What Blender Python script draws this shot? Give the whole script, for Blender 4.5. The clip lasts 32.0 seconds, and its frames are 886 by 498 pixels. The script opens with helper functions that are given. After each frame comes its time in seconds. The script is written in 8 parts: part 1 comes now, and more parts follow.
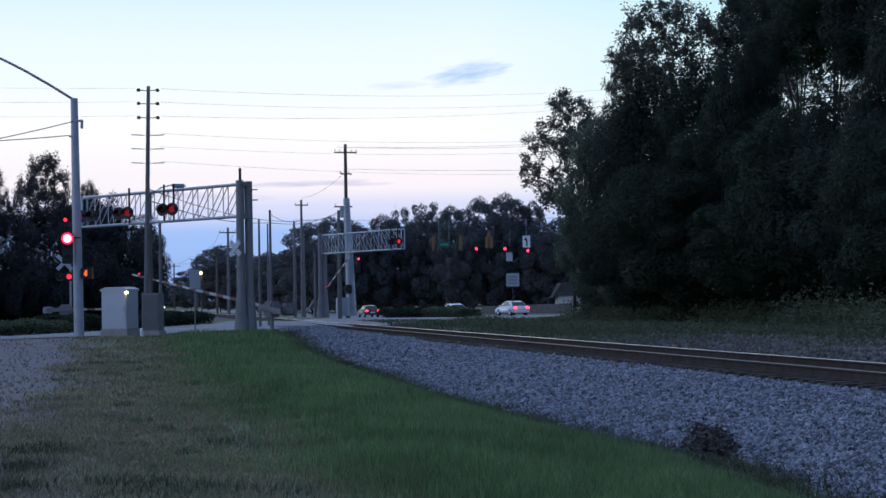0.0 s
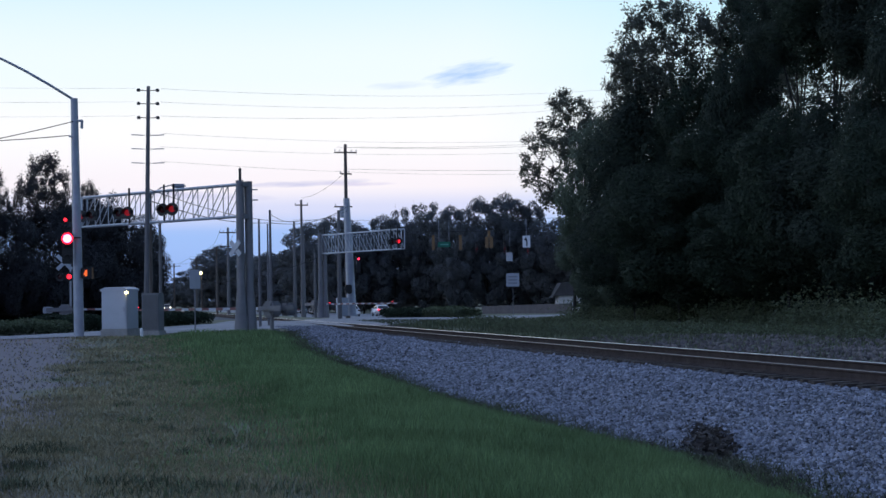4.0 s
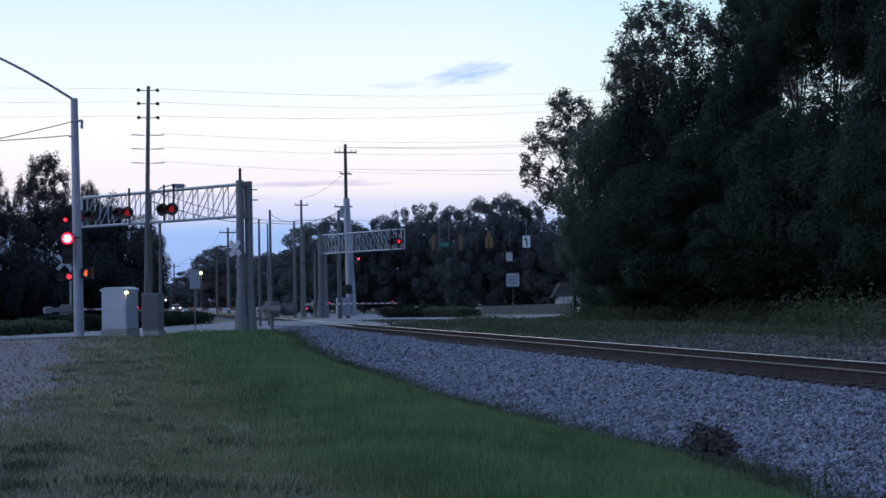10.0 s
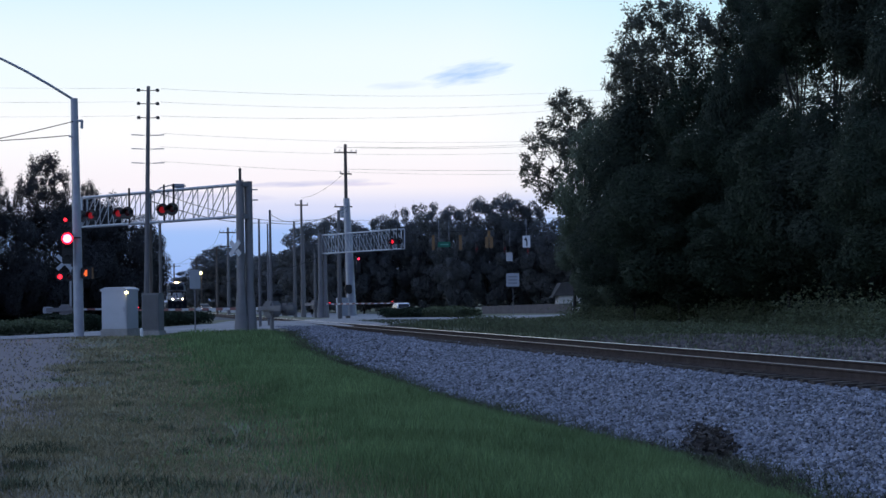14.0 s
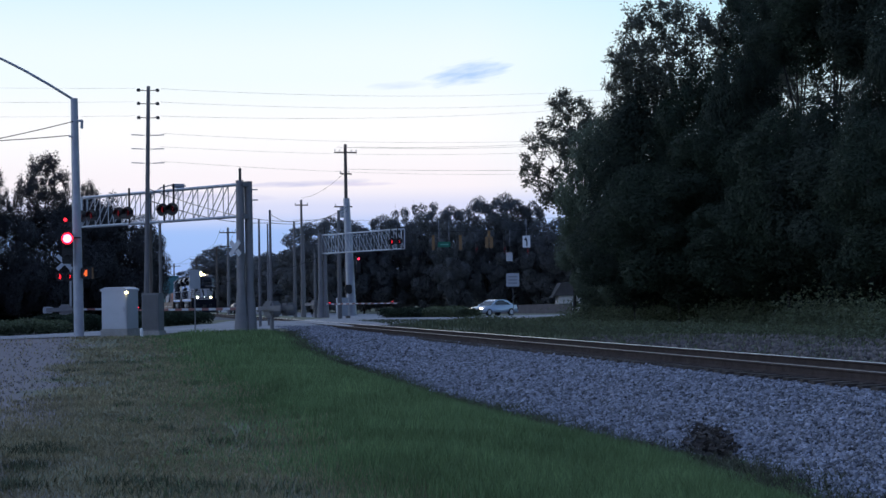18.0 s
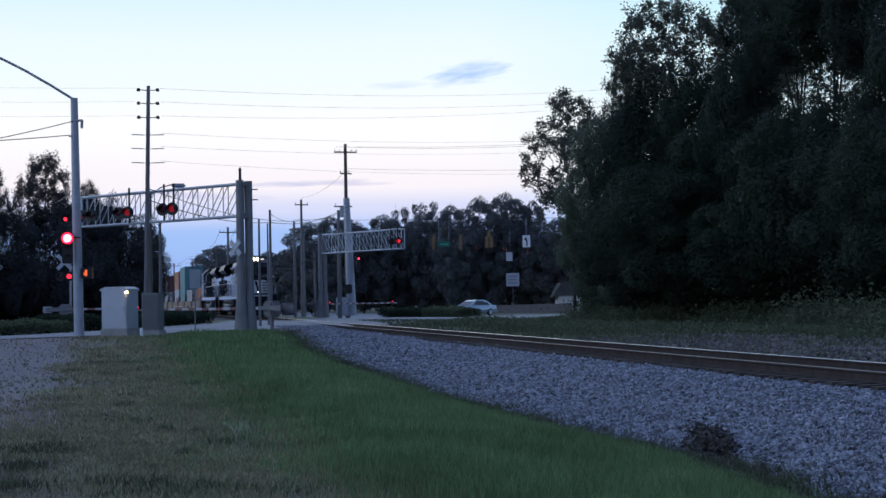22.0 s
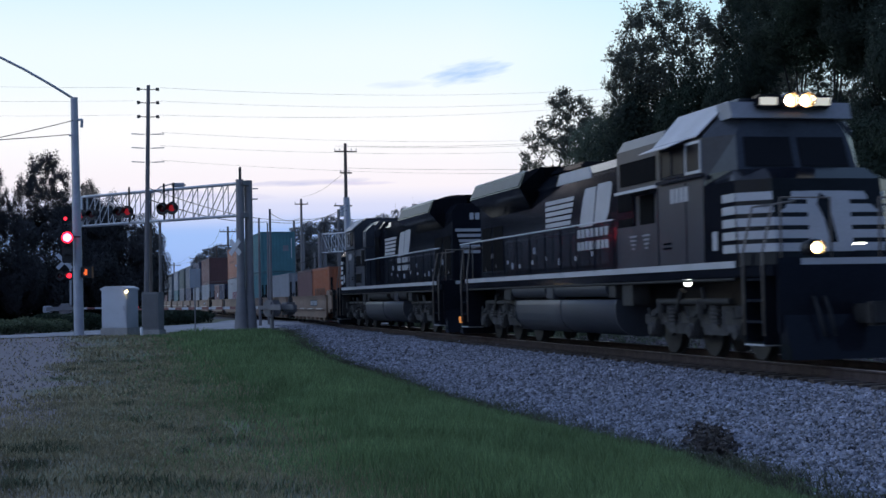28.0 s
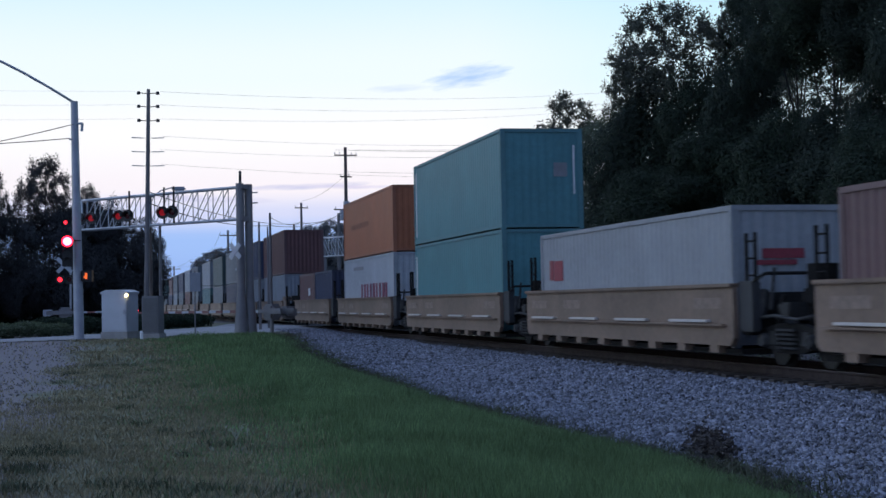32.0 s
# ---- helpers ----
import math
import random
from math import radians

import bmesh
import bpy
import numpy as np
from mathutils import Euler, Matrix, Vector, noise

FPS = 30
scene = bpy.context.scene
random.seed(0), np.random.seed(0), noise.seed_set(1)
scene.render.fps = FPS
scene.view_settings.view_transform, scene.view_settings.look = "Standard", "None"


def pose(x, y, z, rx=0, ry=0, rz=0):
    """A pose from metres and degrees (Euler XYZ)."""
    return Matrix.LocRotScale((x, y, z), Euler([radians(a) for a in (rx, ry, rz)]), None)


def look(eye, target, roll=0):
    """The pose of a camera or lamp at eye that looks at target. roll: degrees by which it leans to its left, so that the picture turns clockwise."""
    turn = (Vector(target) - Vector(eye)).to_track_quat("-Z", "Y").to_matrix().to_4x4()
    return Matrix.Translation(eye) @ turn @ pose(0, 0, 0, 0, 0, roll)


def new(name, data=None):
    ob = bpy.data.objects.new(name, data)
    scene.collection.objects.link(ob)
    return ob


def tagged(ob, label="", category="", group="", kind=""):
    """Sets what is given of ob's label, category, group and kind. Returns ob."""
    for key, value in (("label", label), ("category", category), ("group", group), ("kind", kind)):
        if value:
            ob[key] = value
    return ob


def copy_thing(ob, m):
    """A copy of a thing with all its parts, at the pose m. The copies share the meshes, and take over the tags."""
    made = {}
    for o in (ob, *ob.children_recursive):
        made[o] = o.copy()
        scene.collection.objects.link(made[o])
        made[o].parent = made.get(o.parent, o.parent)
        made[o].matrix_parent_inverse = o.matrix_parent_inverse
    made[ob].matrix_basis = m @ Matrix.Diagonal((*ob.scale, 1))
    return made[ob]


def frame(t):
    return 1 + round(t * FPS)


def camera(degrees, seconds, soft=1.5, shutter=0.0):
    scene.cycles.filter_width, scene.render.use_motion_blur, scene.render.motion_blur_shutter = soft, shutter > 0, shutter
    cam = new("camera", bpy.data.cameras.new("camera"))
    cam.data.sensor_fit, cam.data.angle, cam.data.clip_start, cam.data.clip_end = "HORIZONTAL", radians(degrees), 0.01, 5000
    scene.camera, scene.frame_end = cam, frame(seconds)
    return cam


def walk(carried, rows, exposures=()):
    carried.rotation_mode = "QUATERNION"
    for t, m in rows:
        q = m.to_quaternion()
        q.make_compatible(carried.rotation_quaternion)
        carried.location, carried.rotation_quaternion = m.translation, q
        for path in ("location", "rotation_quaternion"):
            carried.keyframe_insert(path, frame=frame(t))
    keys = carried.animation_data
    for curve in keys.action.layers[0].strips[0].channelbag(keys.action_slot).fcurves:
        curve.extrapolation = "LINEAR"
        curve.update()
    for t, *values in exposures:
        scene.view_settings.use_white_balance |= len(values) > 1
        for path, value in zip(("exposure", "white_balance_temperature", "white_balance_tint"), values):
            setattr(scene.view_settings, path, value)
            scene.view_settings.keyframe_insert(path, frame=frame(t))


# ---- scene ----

# The track runs along +y, away from the camera; rail tops lie at z = 0.
TRACK_X = 12.3646
EYE = (0.0, 0.0, 1.2385)


def aim(up):
    """The camera's pose: 12.77 degrees off the track, tilted up by so many degrees."""
    a, b = radians(12.7735), radians(up)
    way = Vector((math.sin(a) * math.cos(b), math.cos(a) * math.cos(b), math.sin(b)))
    return look(EYE, Vector(EYE) + way * 10, -1.0418)


cam = camera(32.516, 32.0, soft=1.5, shutter=0.3)
walk(cam, [(0.0, aim(1.8757)), (20.0, aim(1.8757)), (24.0, aim(1.8500)), (28.0, aim(1.8400)), (30.4, aim(1.8400)),
           (31.0, aim(1.8730)), (31.5, aim(1.9420)), (32.0, aim(1.9830))])

# ---------------------------------------------------------------- sky and light
world = bpy.data.worlds.new("dusk_sky")
scene.world = world
world.use_nodes = True
wn, wl = world.node_tree.nodes, world.node_tree.links
wn.clear()


def wmath(op, a, b=None):
    n = wn.new("ShaderNodeMath")
    n.operation = op
    for i, v in enumerate((a, b)):
        if v is None:
            continue
        if isinstance(v, (int, float)):
            n.inputs[i].default_value = v
        else:
            wl.new(v, n.inputs[i])
    return n.outputs[0]


coord = wn.new("ShaderNodeTexCoord")
axes = wn.new("ShaderNodeSeparateXYZ")
wl.new(coord.outputs["Generated"], axes.inputs[0])
sx, sy, sz = axes.outputs
# colour by height over the horizon, towards the afterglow
glow = wn.new("ShaderNodeValToRGB")
glow.color_ramp.interpolation = "EASE"
steps = [(0.0, (0.28, 0.42, 0.82)), (0.044, (0.34, 0.52, 0.92)), (0.060, (0.66, 0.70, 0.93)), (0.076, (0.93, 0.88, 0.94)),
         (0.11, (0.96, 0.96, 0.985)), (0.15, (0.85, 0.95, 1.0)), (0.22, (0.64, 0.86, 1.0)), (0.45, (0.40, 0.56, 0.90)), (1.0, (0.255, 0.36, 0.64))]
ramp = glow.color_ramp
while len(ramp.elements) < len(steps):
    ramp.elements.new(0.5)
for el, (p, c) in zip(ramp.elements, steps):
    el.position, el.color = p, (*c, 1)
wl.new(wmath("MAXIMUM", sz, 0.0), glow.inputs[0])
# the opposite side of the sky is darker
dim = wn.new("ShaderNodeValToRGB")
dim.color_ramp.elements[0].position, dim.color_ramp.elements[0].color = 0.0, (0.32, 0.37, 0.51, 1)
dim.color_ramp.elements[1].position, dim.color_ramp.elements[1].color = 0.8, (1, 1, 1, 1)
wl.new(wmath("ADD", wmath("MULTIPLY", sy, 0.5), 0.5), dim.inputs[0])
both = wn.new("ShaderNodeMix")
both.data_type, both.blend_type = "RGBA", "MULTIPLY"
both.inputs[0].default_value = 1.0
wl.new(glow.outputs[0], both.inputs[6])
wl.new(dim.outputs[0], both.inputs[7])
# away from the afterglow, to the east of the track, it turns bluer
cool = wn.new("ShaderNodeValToRGB")
cool.color_ramp.elements[0].position, cool.color_ramp.elements[0].color = 0.24, (1.0, 1.0, 1.0, 1)
cool.color_ramp.elements[1].position, cool.color_ramp.elements[1].color = 0.40, (0.78, 0.95, 1.0, 1)
wl.new(sx, cool.inputs[0])
tint = wn.new("ShaderNodeMix")
tint.data_type, tint.blend_type = "RGBA", "MULTIPLY"
tint.inputs[0].default_value = 1.0
wl.new(both.outputs[2], tint.inputs[6])
wl.new(cool.outputs[0], tint.inputs[7])
sky = wn.new("ShaderNodeTexSky")
sky.sky_type = "NISHITA"
sky.sun_disc = False
sky.sun_elevation, sky.sun_rotation = radians(1.5), radians(20)
addsky = wn.new("ShaderNodeMix")
addsky.data_type, addsky.blend_type = "RGBA", "ADD"
addsky.inputs[0].default_value = 0.0008
wl.new(tint.outputs[2], addsky.inputs[6])
wl.new(sky.outputs[0], addsky.inputs[7])


def cloud_mask(az, el, wide, high, lean, scale, cut):
    """How much of a wispy cloud lies in a direction: azimuth and height in radians."""
    u = wmath("SUBTRACT", wmath("ARCTAN2", sx, sy), az)
    v = wmath("SUBTRACT", sz, el)
    v2 = wmath("SUBTRACT", v, wmath("MULTIPLY", u, lean))
    d = wmath("ADD", wmath("POWER", wmath("ABSOLUTE", wmath("DIVIDE", u, wide)), 2.0),
              wmath("POWER", wmath("ABSOLUTE", wmath("DIVIDE", v2, high)), 2.0))
    comb = wn.new("ShaderNodeCombineXYZ")
    wl.new(wmath("MULTIPLY", u, scale), comb.inputs[0])
    wl.new(wmath("MULTIPLY", v2, scale * 5.0), comb.inputs[1])
    nz = wn.new("ShaderNodeTexNoise")
    nz.inputs["Scale"].default_value, nz.inputs["Detail"].default_value = 1.0, 5.0
    wl.new(comb.outputs[0], nz.inputs["Vector"])
    e = wmath("ADD", wmath("SUBTRACT", 1.0, d), wmath("MULTIPLY", wmath("SUBTRACT", nz.outputs[0], 0.5), cut))
    n = wn.new("ShaderNodeMath")
    n.operation, n.use_clamp = "MULTIPLY", True
    wl.new(e, n.inputs[0])
    n.inputs[1].default_value = 0.8
    return n.outputs[0]


layer = addsky.outputs[2]
for az, el, wide, high, lean, scale, cut, tone in (
        (0.2415, 0.1470, 0.030, 0.0085, 0.16, 60.0, 2.2, (0.46, 0.64, 0.94)),
        (0.1950, 0.1400, 0.022, 0.0028, 0.05, 60.0, 2.0, (0.72, 0.82, 0.96)),
        (0.1300, 0.0770, 0.045, 0.0022, 0.04, 40.0, 2.6, (0.62, 0.62, 0.82)),
        (0.1650, 0.0765, 0.030, 0.0016, 0.0, 40.0, 2.6, (0.70, 0.66, 0.84)),
        (0.0600, 0.0700, 0.050, 0.0030, -0.03, 30.0, 2.6, (0.66, 0.66, 0.86))):
    over = wn.new("ShaderNodeMix")
    over.data_type = "RGBA"
    wl.new(cloud_mask(az, el, wide, high, lean, scale, cut), over.inputs[0])
    wl.new(layer, over.inputs[6])
    over.inputs[7].default_value = (*tone, 1)
    layer = over.outputs[2]
back = wn.new("ShaderNodeBackground")
# the afterglow is strongest to the west of the track
west = wmath("MULTIPLY", wmath("MAXIMUM", wmath("SUBTRACT", wmath("MULTIPLY", sx, -1.0), 0.12), 0.0), 1.15)
wl.new(wmath("MULTIPLY", wmath("ADD", west, 1.0), 1.04), back.inputs[1])
wl.new(layer, back.inputs[0])
wl.new(back.outputs[0], wn.new("ShaderNodeOutputWorld").inputs[0])

sun = new("sun", bpy.data.lights.new("sun", "SUN"))
sun.data.energy, sun.data.angle, sun.data.color = 0.10, radians(25), (1.0, 0.86, 0.80)
sun.matrix_world = look((10, 60, 12), (0, 0, 0))
scene.view_settings.exposure = 0.0

# ---------------------------------------------------------------- materials
def material(name, base, rough=0.7, metal=0.0, dark=0.75, light=1.2, scale=3.0, fine=40.0, bump=0.15, bump_scale=60.0, emit=None, power=0.0,
             vary=0.0, alpha=None, stretch=None, spec=0.5):
    """A surface: its colour varies at two scales, with fine relief."""
    m = bpy.data.materials.new(name)
    m.use_nodes = True
    nt = m.node_tree
    n, l = nt.nodes, nt.links
    p = n["Principled BSDF"]
    p.inputs["Roughness"].default_value, p.inputs["Metallic"].default_value = rough, metal
    p.inputs["Specular IOR Level"].default_value = spec
    tc = n.new("ShaderNodeTexCoord")
    src = tc.outputs["Object"]
    if stretch:
        mp = n.new("ShaderNodeMapping")
        mp.inputs["Scale"].default_value = stretch
        l.new(src, mp.inputs[0])
        src = mp.outputs[0]
    a, b = n.new("ShaderNodeTexNoise"), n.new("ShaderNodeTexNoise")
    a.inputs["Scale"].default_value, a.inputs["Detail"].default_value = scale, 5
    b.inputs["Scale"].default_value, b.inputs["Detail"].default_value = fine, 3
    l.new(src, a.inputs["Vector"]), l.new(src, b.inputs["Vector"])
    mixf = n.new("ShaderNodeMath")
    mixf.operation = "MULTIPLY_ADD"
    l.new(b.outputs[0], mixf.inputs[0])
    mixf.inputs[1].default_value = 0.4
    half = n.new("ShaderNodeMath")
    half.operation = "MULTIPLY"
    l.new(a.outputs[0], half.inputs[0])
    half.inputs[1].default_value = 0.6
    l.new(half.outputs[0], mixf.inputs[2])
    r = n.new("ShaderNodeValToRGB")
    r.color_ramp.elements[0].position, r.color_ramp.elements[1].position = 0.32, 0.68
    r.color_ramp.elements[0].color = (*[min(1, c * dark) for c in base], 1)
    r.color_ramp.elements[1].color = (*[min(1, c * light) for c in base], 1)
    l.new(mixf.outputs[0], r.inputs[0])
    colour = r.outputs[0]
    if vary:
        g = n.new("ShaderNodeNewGeometry") if vary > 0 else n.new("ShaderNodeObjectInfo")
        v = n.new("ShaderNodeMapRange")
        v.inputs[3].default_value, v.inputs[4].default_value = 1 - abs(vary), 1 + abs(vary)
        l.new(g.outputs["Random Per Island" if vary > 0 else "Random"], v.inputs[0])
        h = n.new("ShaderNodeMix")
        h.data_type, h.blend_type = "RGBA", "MULTIPLY"
        h.inputs[0].default_value = 1.0
        l.new(colour, h.inputs[6])
        l.new(v.outputs[0], h.inputs[7])
        colour = h.outputs[2]
    l.new(colour, p.inputs["Base Color"])
    if bump:
        bn, bp = n.new("ShaderNodeTexNoise"), n.new("ShaderNodeBump")
        bn.inputs["Scale"].default_value, bn.inputs["Detail"].default_value = bump_scale, 4
        l.new(src, bn.inputs["Vector"])
        bp.inputs["Strength"].default_value, bp.inputs["Distance"].default_value = bump, 0.02
        l.new(bn.outputs[0], bp.inputs["Height"])
        l.new(bp.outputs[0], p.inputs["Normal"])
    if emit:
        p.inputs["Emission Color"].default_value, p.inputs["Emission Strength"].default_value = (*emit, 1), power
    return m


def plain(name, base, rough=0.5, metal=0.0, emit=None, power=0.0):
    return material(name, base, rough, metal, 0.9, 1.08, 4.0, 50.0, 0.0, emit=emit, power=power)


M_STEEL = material("galvanised_steel", (0.36, 0.38, 0.43), 0.55, 0.4, 0.8, 1.1, 2.0, 25.0, 0.05)
M_MAST = material("weathered_galvanised_mast", (0.205, 0.20, 0.21), 0.6, 0.3, 0.75, 1.15, 1.5, 25.0, 0.08)
M_ALU = material("aluminium", (0.46, 0.48, 0.52), 0.5, 0.4, 0.85, 1.1, 2.0, 30.0, 0.04)
M_WOODPOLE = material("weathered_pole_wood", (0.13, 0.105, 0.09), 0.85, 0, 0.6, 1.3, 1.5, 30.0, 0.3, 40.0, stretch=(6, 6, 0.7))
M_WOODLIGHT = material("grey_pole_wood", (0.165, 0.155, 0.158), 0.85, 0, 0.65, 1.25, 1.5, 30.0, 0.3, 40.0, stretch=(6, 6, 0.7))
M_BLACK = material("black_painted_metal", (0.012, 0.012, 0.014), 0.45, 0.0, 0.8, 1.4, 3, 40, 0.05)
M_CABINET = material("cabinet_aluminium", (0.42, 0.45, 0.50), 0.5, 0.2, 0.88, 1.06, 1.2, 20.0, 0.03)
M_CONCRETE = material("concrete", (0.30, 0.29, 0.28), 0.9, 0, 0.7, 1.15, 2.5, 40, 0.3)
M_ASPHALT = material("worn_asphalt", (0.25, 0.25, 0.265), 0.85, 0, 0.7, 1.25, 0.35, 30, 0.3, 120)
M_RAILRUST = material("rusty_rail_side", (0.052, 0.040, 0.037), 0.9, 0.0, 0.6, 1.35, 4, 40, 0.3, spec=0.08)
M_RAILTOP = material("polished_rail_head", (0.62, 0.58, 0.57), 0.28, 1.0, 0.85, 1.1, 4, 40, 0.02)
# near rail's head: browner, darker and rougher than the far one
M_RAILDULL = material("dull_brown_rail_head", (0.20, 0.165, 0.155), 0.5, 0.8, 0.8, 1.15, 4, 40, 0.02)
M_TIE = material("creosoted_timber", (0.045, 0.035, 0.03), 0.9, 0, 0.6, 1.5, 4, 50, 0.4, vary=-0.25)
M_WHITE = material("white_reflective_sheet", (0.75, 0.75, 0.76), 0.5, 0, 0.88, 1.05, 3, 30, 0.02)
M_GREENSIGN = plain("green_sign_sheet", (0.0, 0.11, 0.065), 0.5)
M_REDLAMP = plain("lit_red_lens", (0.5, 0.01, 0.01), 0.3, emit=(1.0, 0.02, 0.04), power=3.0)
M_REDFLASH = plain("lit_red_flasher_lens", (0.4, 0.01, 0.01), 0.3, emit=(1.0, 0.02, 0.05), power=1.1)
M_REDRIM = plain("red_signal_lens", (0.5, 0.01, 0.01), 0.3, emit=(1.0, 0.012, 0.04), power=3.2)
M_REDSIGNAL = plain("bright_red_lens", (0.6, 0.02, 0.02), 0.3, emit=(1.0, 0.05, 0.10), power=22.0)
M_REDFAR = plain("far_red_lens", (0.6, 0.02, 0.02), 0.3, emit=(1.0, 0.03, 0.08), power=4.5)
M_DULLSIGN = material("dull_white_sign_sheet", (0.40, 0.42, 0.46), 0.6, 0, 0.88, 1.05, 3, 30, 0.02)
M_ARMRED = material("faded_red_sheet", (0.20, 0.085, 0.08), 0.6, 0, 0.85, 1.1, 3, 30, 0.02)
M_REDSIDE = plain("red_lens_seen_off_axis", (0.4, 0.01, 0.01), 0.3, emit=(1.0, 0.03, 0.06), power=0.16)
M_REDDARK = plain("unlit_red_lens", (0.06, 0.006, 0.008), 0.25)
M_YELLOWCASE = material("yellow_signal_housing", (0.20, 0.112, 0.048), 0.6, 0, 0.8, 1.1, 3, 30, 0.02)
M_AMBER = plain("lit_amber_lens", (0.5, 0.2, 0.02), 0.3, emit=(1.0, 0.42, 0.06), power=1.6)
M_WARM = plain("lit_warm_lamp", (0.8, 0.6, 0.3), 0.3, emit=(1.0, 0.72, 0.34), power=14.0)
M_HEAD = plain("lit_headlight", (0.9, 0.8, 0.6), 0.2, emit=(1.0, 0.70, 0.40), power=420.0)
M_REFLECTOR = plain("lit_warm_reflector", (0.9, 0.7, 0.4), 0.2, emit=(1.0, 0.56, 0.22), power=9.0)
M_GRAB = material("dusty_grab_rail", (0.15, 0.128, 0.11), 0.7, 0, 0.75, 1.2, 3, 25, 0.05)
M_CARHEAD = plain("lit_car_headlight", (0.9, 0.9, 0.8), 0.2, emit=(1.0, 0.84, 0.66), power=6.0)
M_LAMPWHITE = plain("lit_white_lamp", (0.9, 0.9, 0.85), 0.2, emit=(1.0, 0.97, 0.9), power=9.0)
M_TAIL = plain("lit_tail_lamp", (0.5, 0.02, 0.02), 0.3, emit=(1.0, 0.03, 0.05), power=7.0)
M_WIRE = plain("dark_cable", (0.03, 0.03, 0.035), 0.6)
M_RUBBER = material("black_rubber", (0.015, 0.015, 0.016), 0.85, 0, 0.8, 1.3, 6, 60, 0.1)
M_GLASS = material("dark_window_glass", (0.012, 0.014, 0.018), 0.08, 0.0, 0.95, 1.05, 2, 20, 0.0, spec=0.6)
M_BARK = material("bark", (0.030, 0.028, 0.026), 0.95, 0, 0.5, 1.5, 4, 30, 0.6, 20, stretch=(3, 3, 0.6))
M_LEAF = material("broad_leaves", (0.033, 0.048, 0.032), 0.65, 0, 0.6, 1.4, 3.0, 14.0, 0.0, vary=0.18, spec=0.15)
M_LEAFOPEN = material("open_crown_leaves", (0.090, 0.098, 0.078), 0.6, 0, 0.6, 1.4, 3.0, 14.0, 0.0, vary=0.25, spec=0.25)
# the light that the wood's open end catches is put into this paler green
M_LEAFLIT = material("lit_edge_leaves", (0.098, 0.125, 0.090), 0.65, 0, 0.6, 1.4, 3.0, 14.0, 0.0, vary=0.18, spec=0.15)
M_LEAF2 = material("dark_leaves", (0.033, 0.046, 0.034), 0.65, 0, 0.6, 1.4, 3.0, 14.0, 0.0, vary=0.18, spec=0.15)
# distance haze over the far wood is put into this paler, bluer colour
M_LEAFHAZE = material("haze_pale_leaves", (0.160, 0.168, 0.176), 0.8, 0, 0.7, 1.25, 3.0, 12.0, 0.0, vary=0.15, spec=0.1)
M_NEEDLE = material("cedar_needles", (0.060, 0.060, 0.064), 0.7, 0, 0.6, 1.3, 3.0, 12.0, 0.0, vary=0.2, spec=0.1)
M_SHRUB = material("shrub_leaves", (0.100, 0.122, 0.072), 0.6, 0, 0.6, 1.35, 0.5, 6.0, 0.0, vary=0.35, spec=0.25)
M_GRASS = material("green_grass", (0.128, 0.195, 0.088), 0.7, 0, 0.5, 1.5, 0.55, 5.0, 0.0, vary=0.4, spec=0.2)
M_VERGE = material("rough_verge_grass", (0.094, 0.108, 0.066), 0.8, 0, 0.5, 1.5, 0.6, 5.0, 0.0, vary=0.4, spec=0.15)
M_LAWN = material("mown_dry_grass", (0.250, 0.213, 0.130), 0.8, 0, 0.55, 1.4, 0.7, 5.0, 0.0, vary=0.35, spec=0.2)
M_STONE = material("grey_ballast_stone", (0.160, 0.166, 0.200), 0.85, 0, 0.6, 1.45, 4.0, 60.0, 0.2, 80, vary=0.85)
# darker than the stones on it: the shade in their gaps is painted in
M_BED = material("ballast_bed", (0.085, 0.085, 0.10), 0.95, 0, 0.45, 1.5, 9.0, 28.0, 1.0, 22)


def ground_material():
    """Mown grass, with bare earth at the left and greener growth towards the ditch."""
    m = material("ground_soil_and_grass", (0.115, 0.122, 0.074), 0.95, 0, 0.55, 1.4, 0.9, 9.0, 0.6, 14)
    n, l = m.node_tree.nodes, m.node_tree.links
    p = n["Principled BSDF"]
    grass = p.inputs["Base Color"].links[0].from_socket
    tc = n.new("ShaderNodeTexCoord")
    ax = n.new("ShaderNodeSeparateXYZ")
    l.new(tc.outputs["Object"], ax.inputs[0])
    nz = n.new("ShaderNodeTexNoise")
    nz.inputs["Scale"].default_value, nz.inputs["Detail"].default_value = 0.28, 6
    l.new(tc.outputs["Object"], nz.inputs["Vector"])
    # bare earth grows more likely towards smaller x
    f = n.new("ShaderNodeMath")
    f.operation = "MULTIPLY_ADD"
    l.new(ax.outputs[0], f.inputs[0])
    f.inputs[1].default_value = -0.22
    l.new(nz.outputs[0], f.inputs[2])
    r = n.new("ShaderNodeValToRGB")
    r.color_ramp.elements[0].position, r.color_ramp.elements[0].color = 0.58, (0, 0, 0, 1)
    r.color_ramp.elements[1].position, r.color_ramp.elements[1].color = 0.76, (1, 1, 1, 1)
    l.new(f.outputs[0], r.inputs[0])
    x = n.new("ShaderNodeMix")
    x.data_type = "RGBA"
    l.new(r.outputs[0], x.inputs[0])
    l.new(grass, x.inputs[6])
    x.inputs[7].default_value = (0.160, 0.138, 0.146, 1)
    l.new(x.outputs[2], p.inputs["Base Color"])
    return m



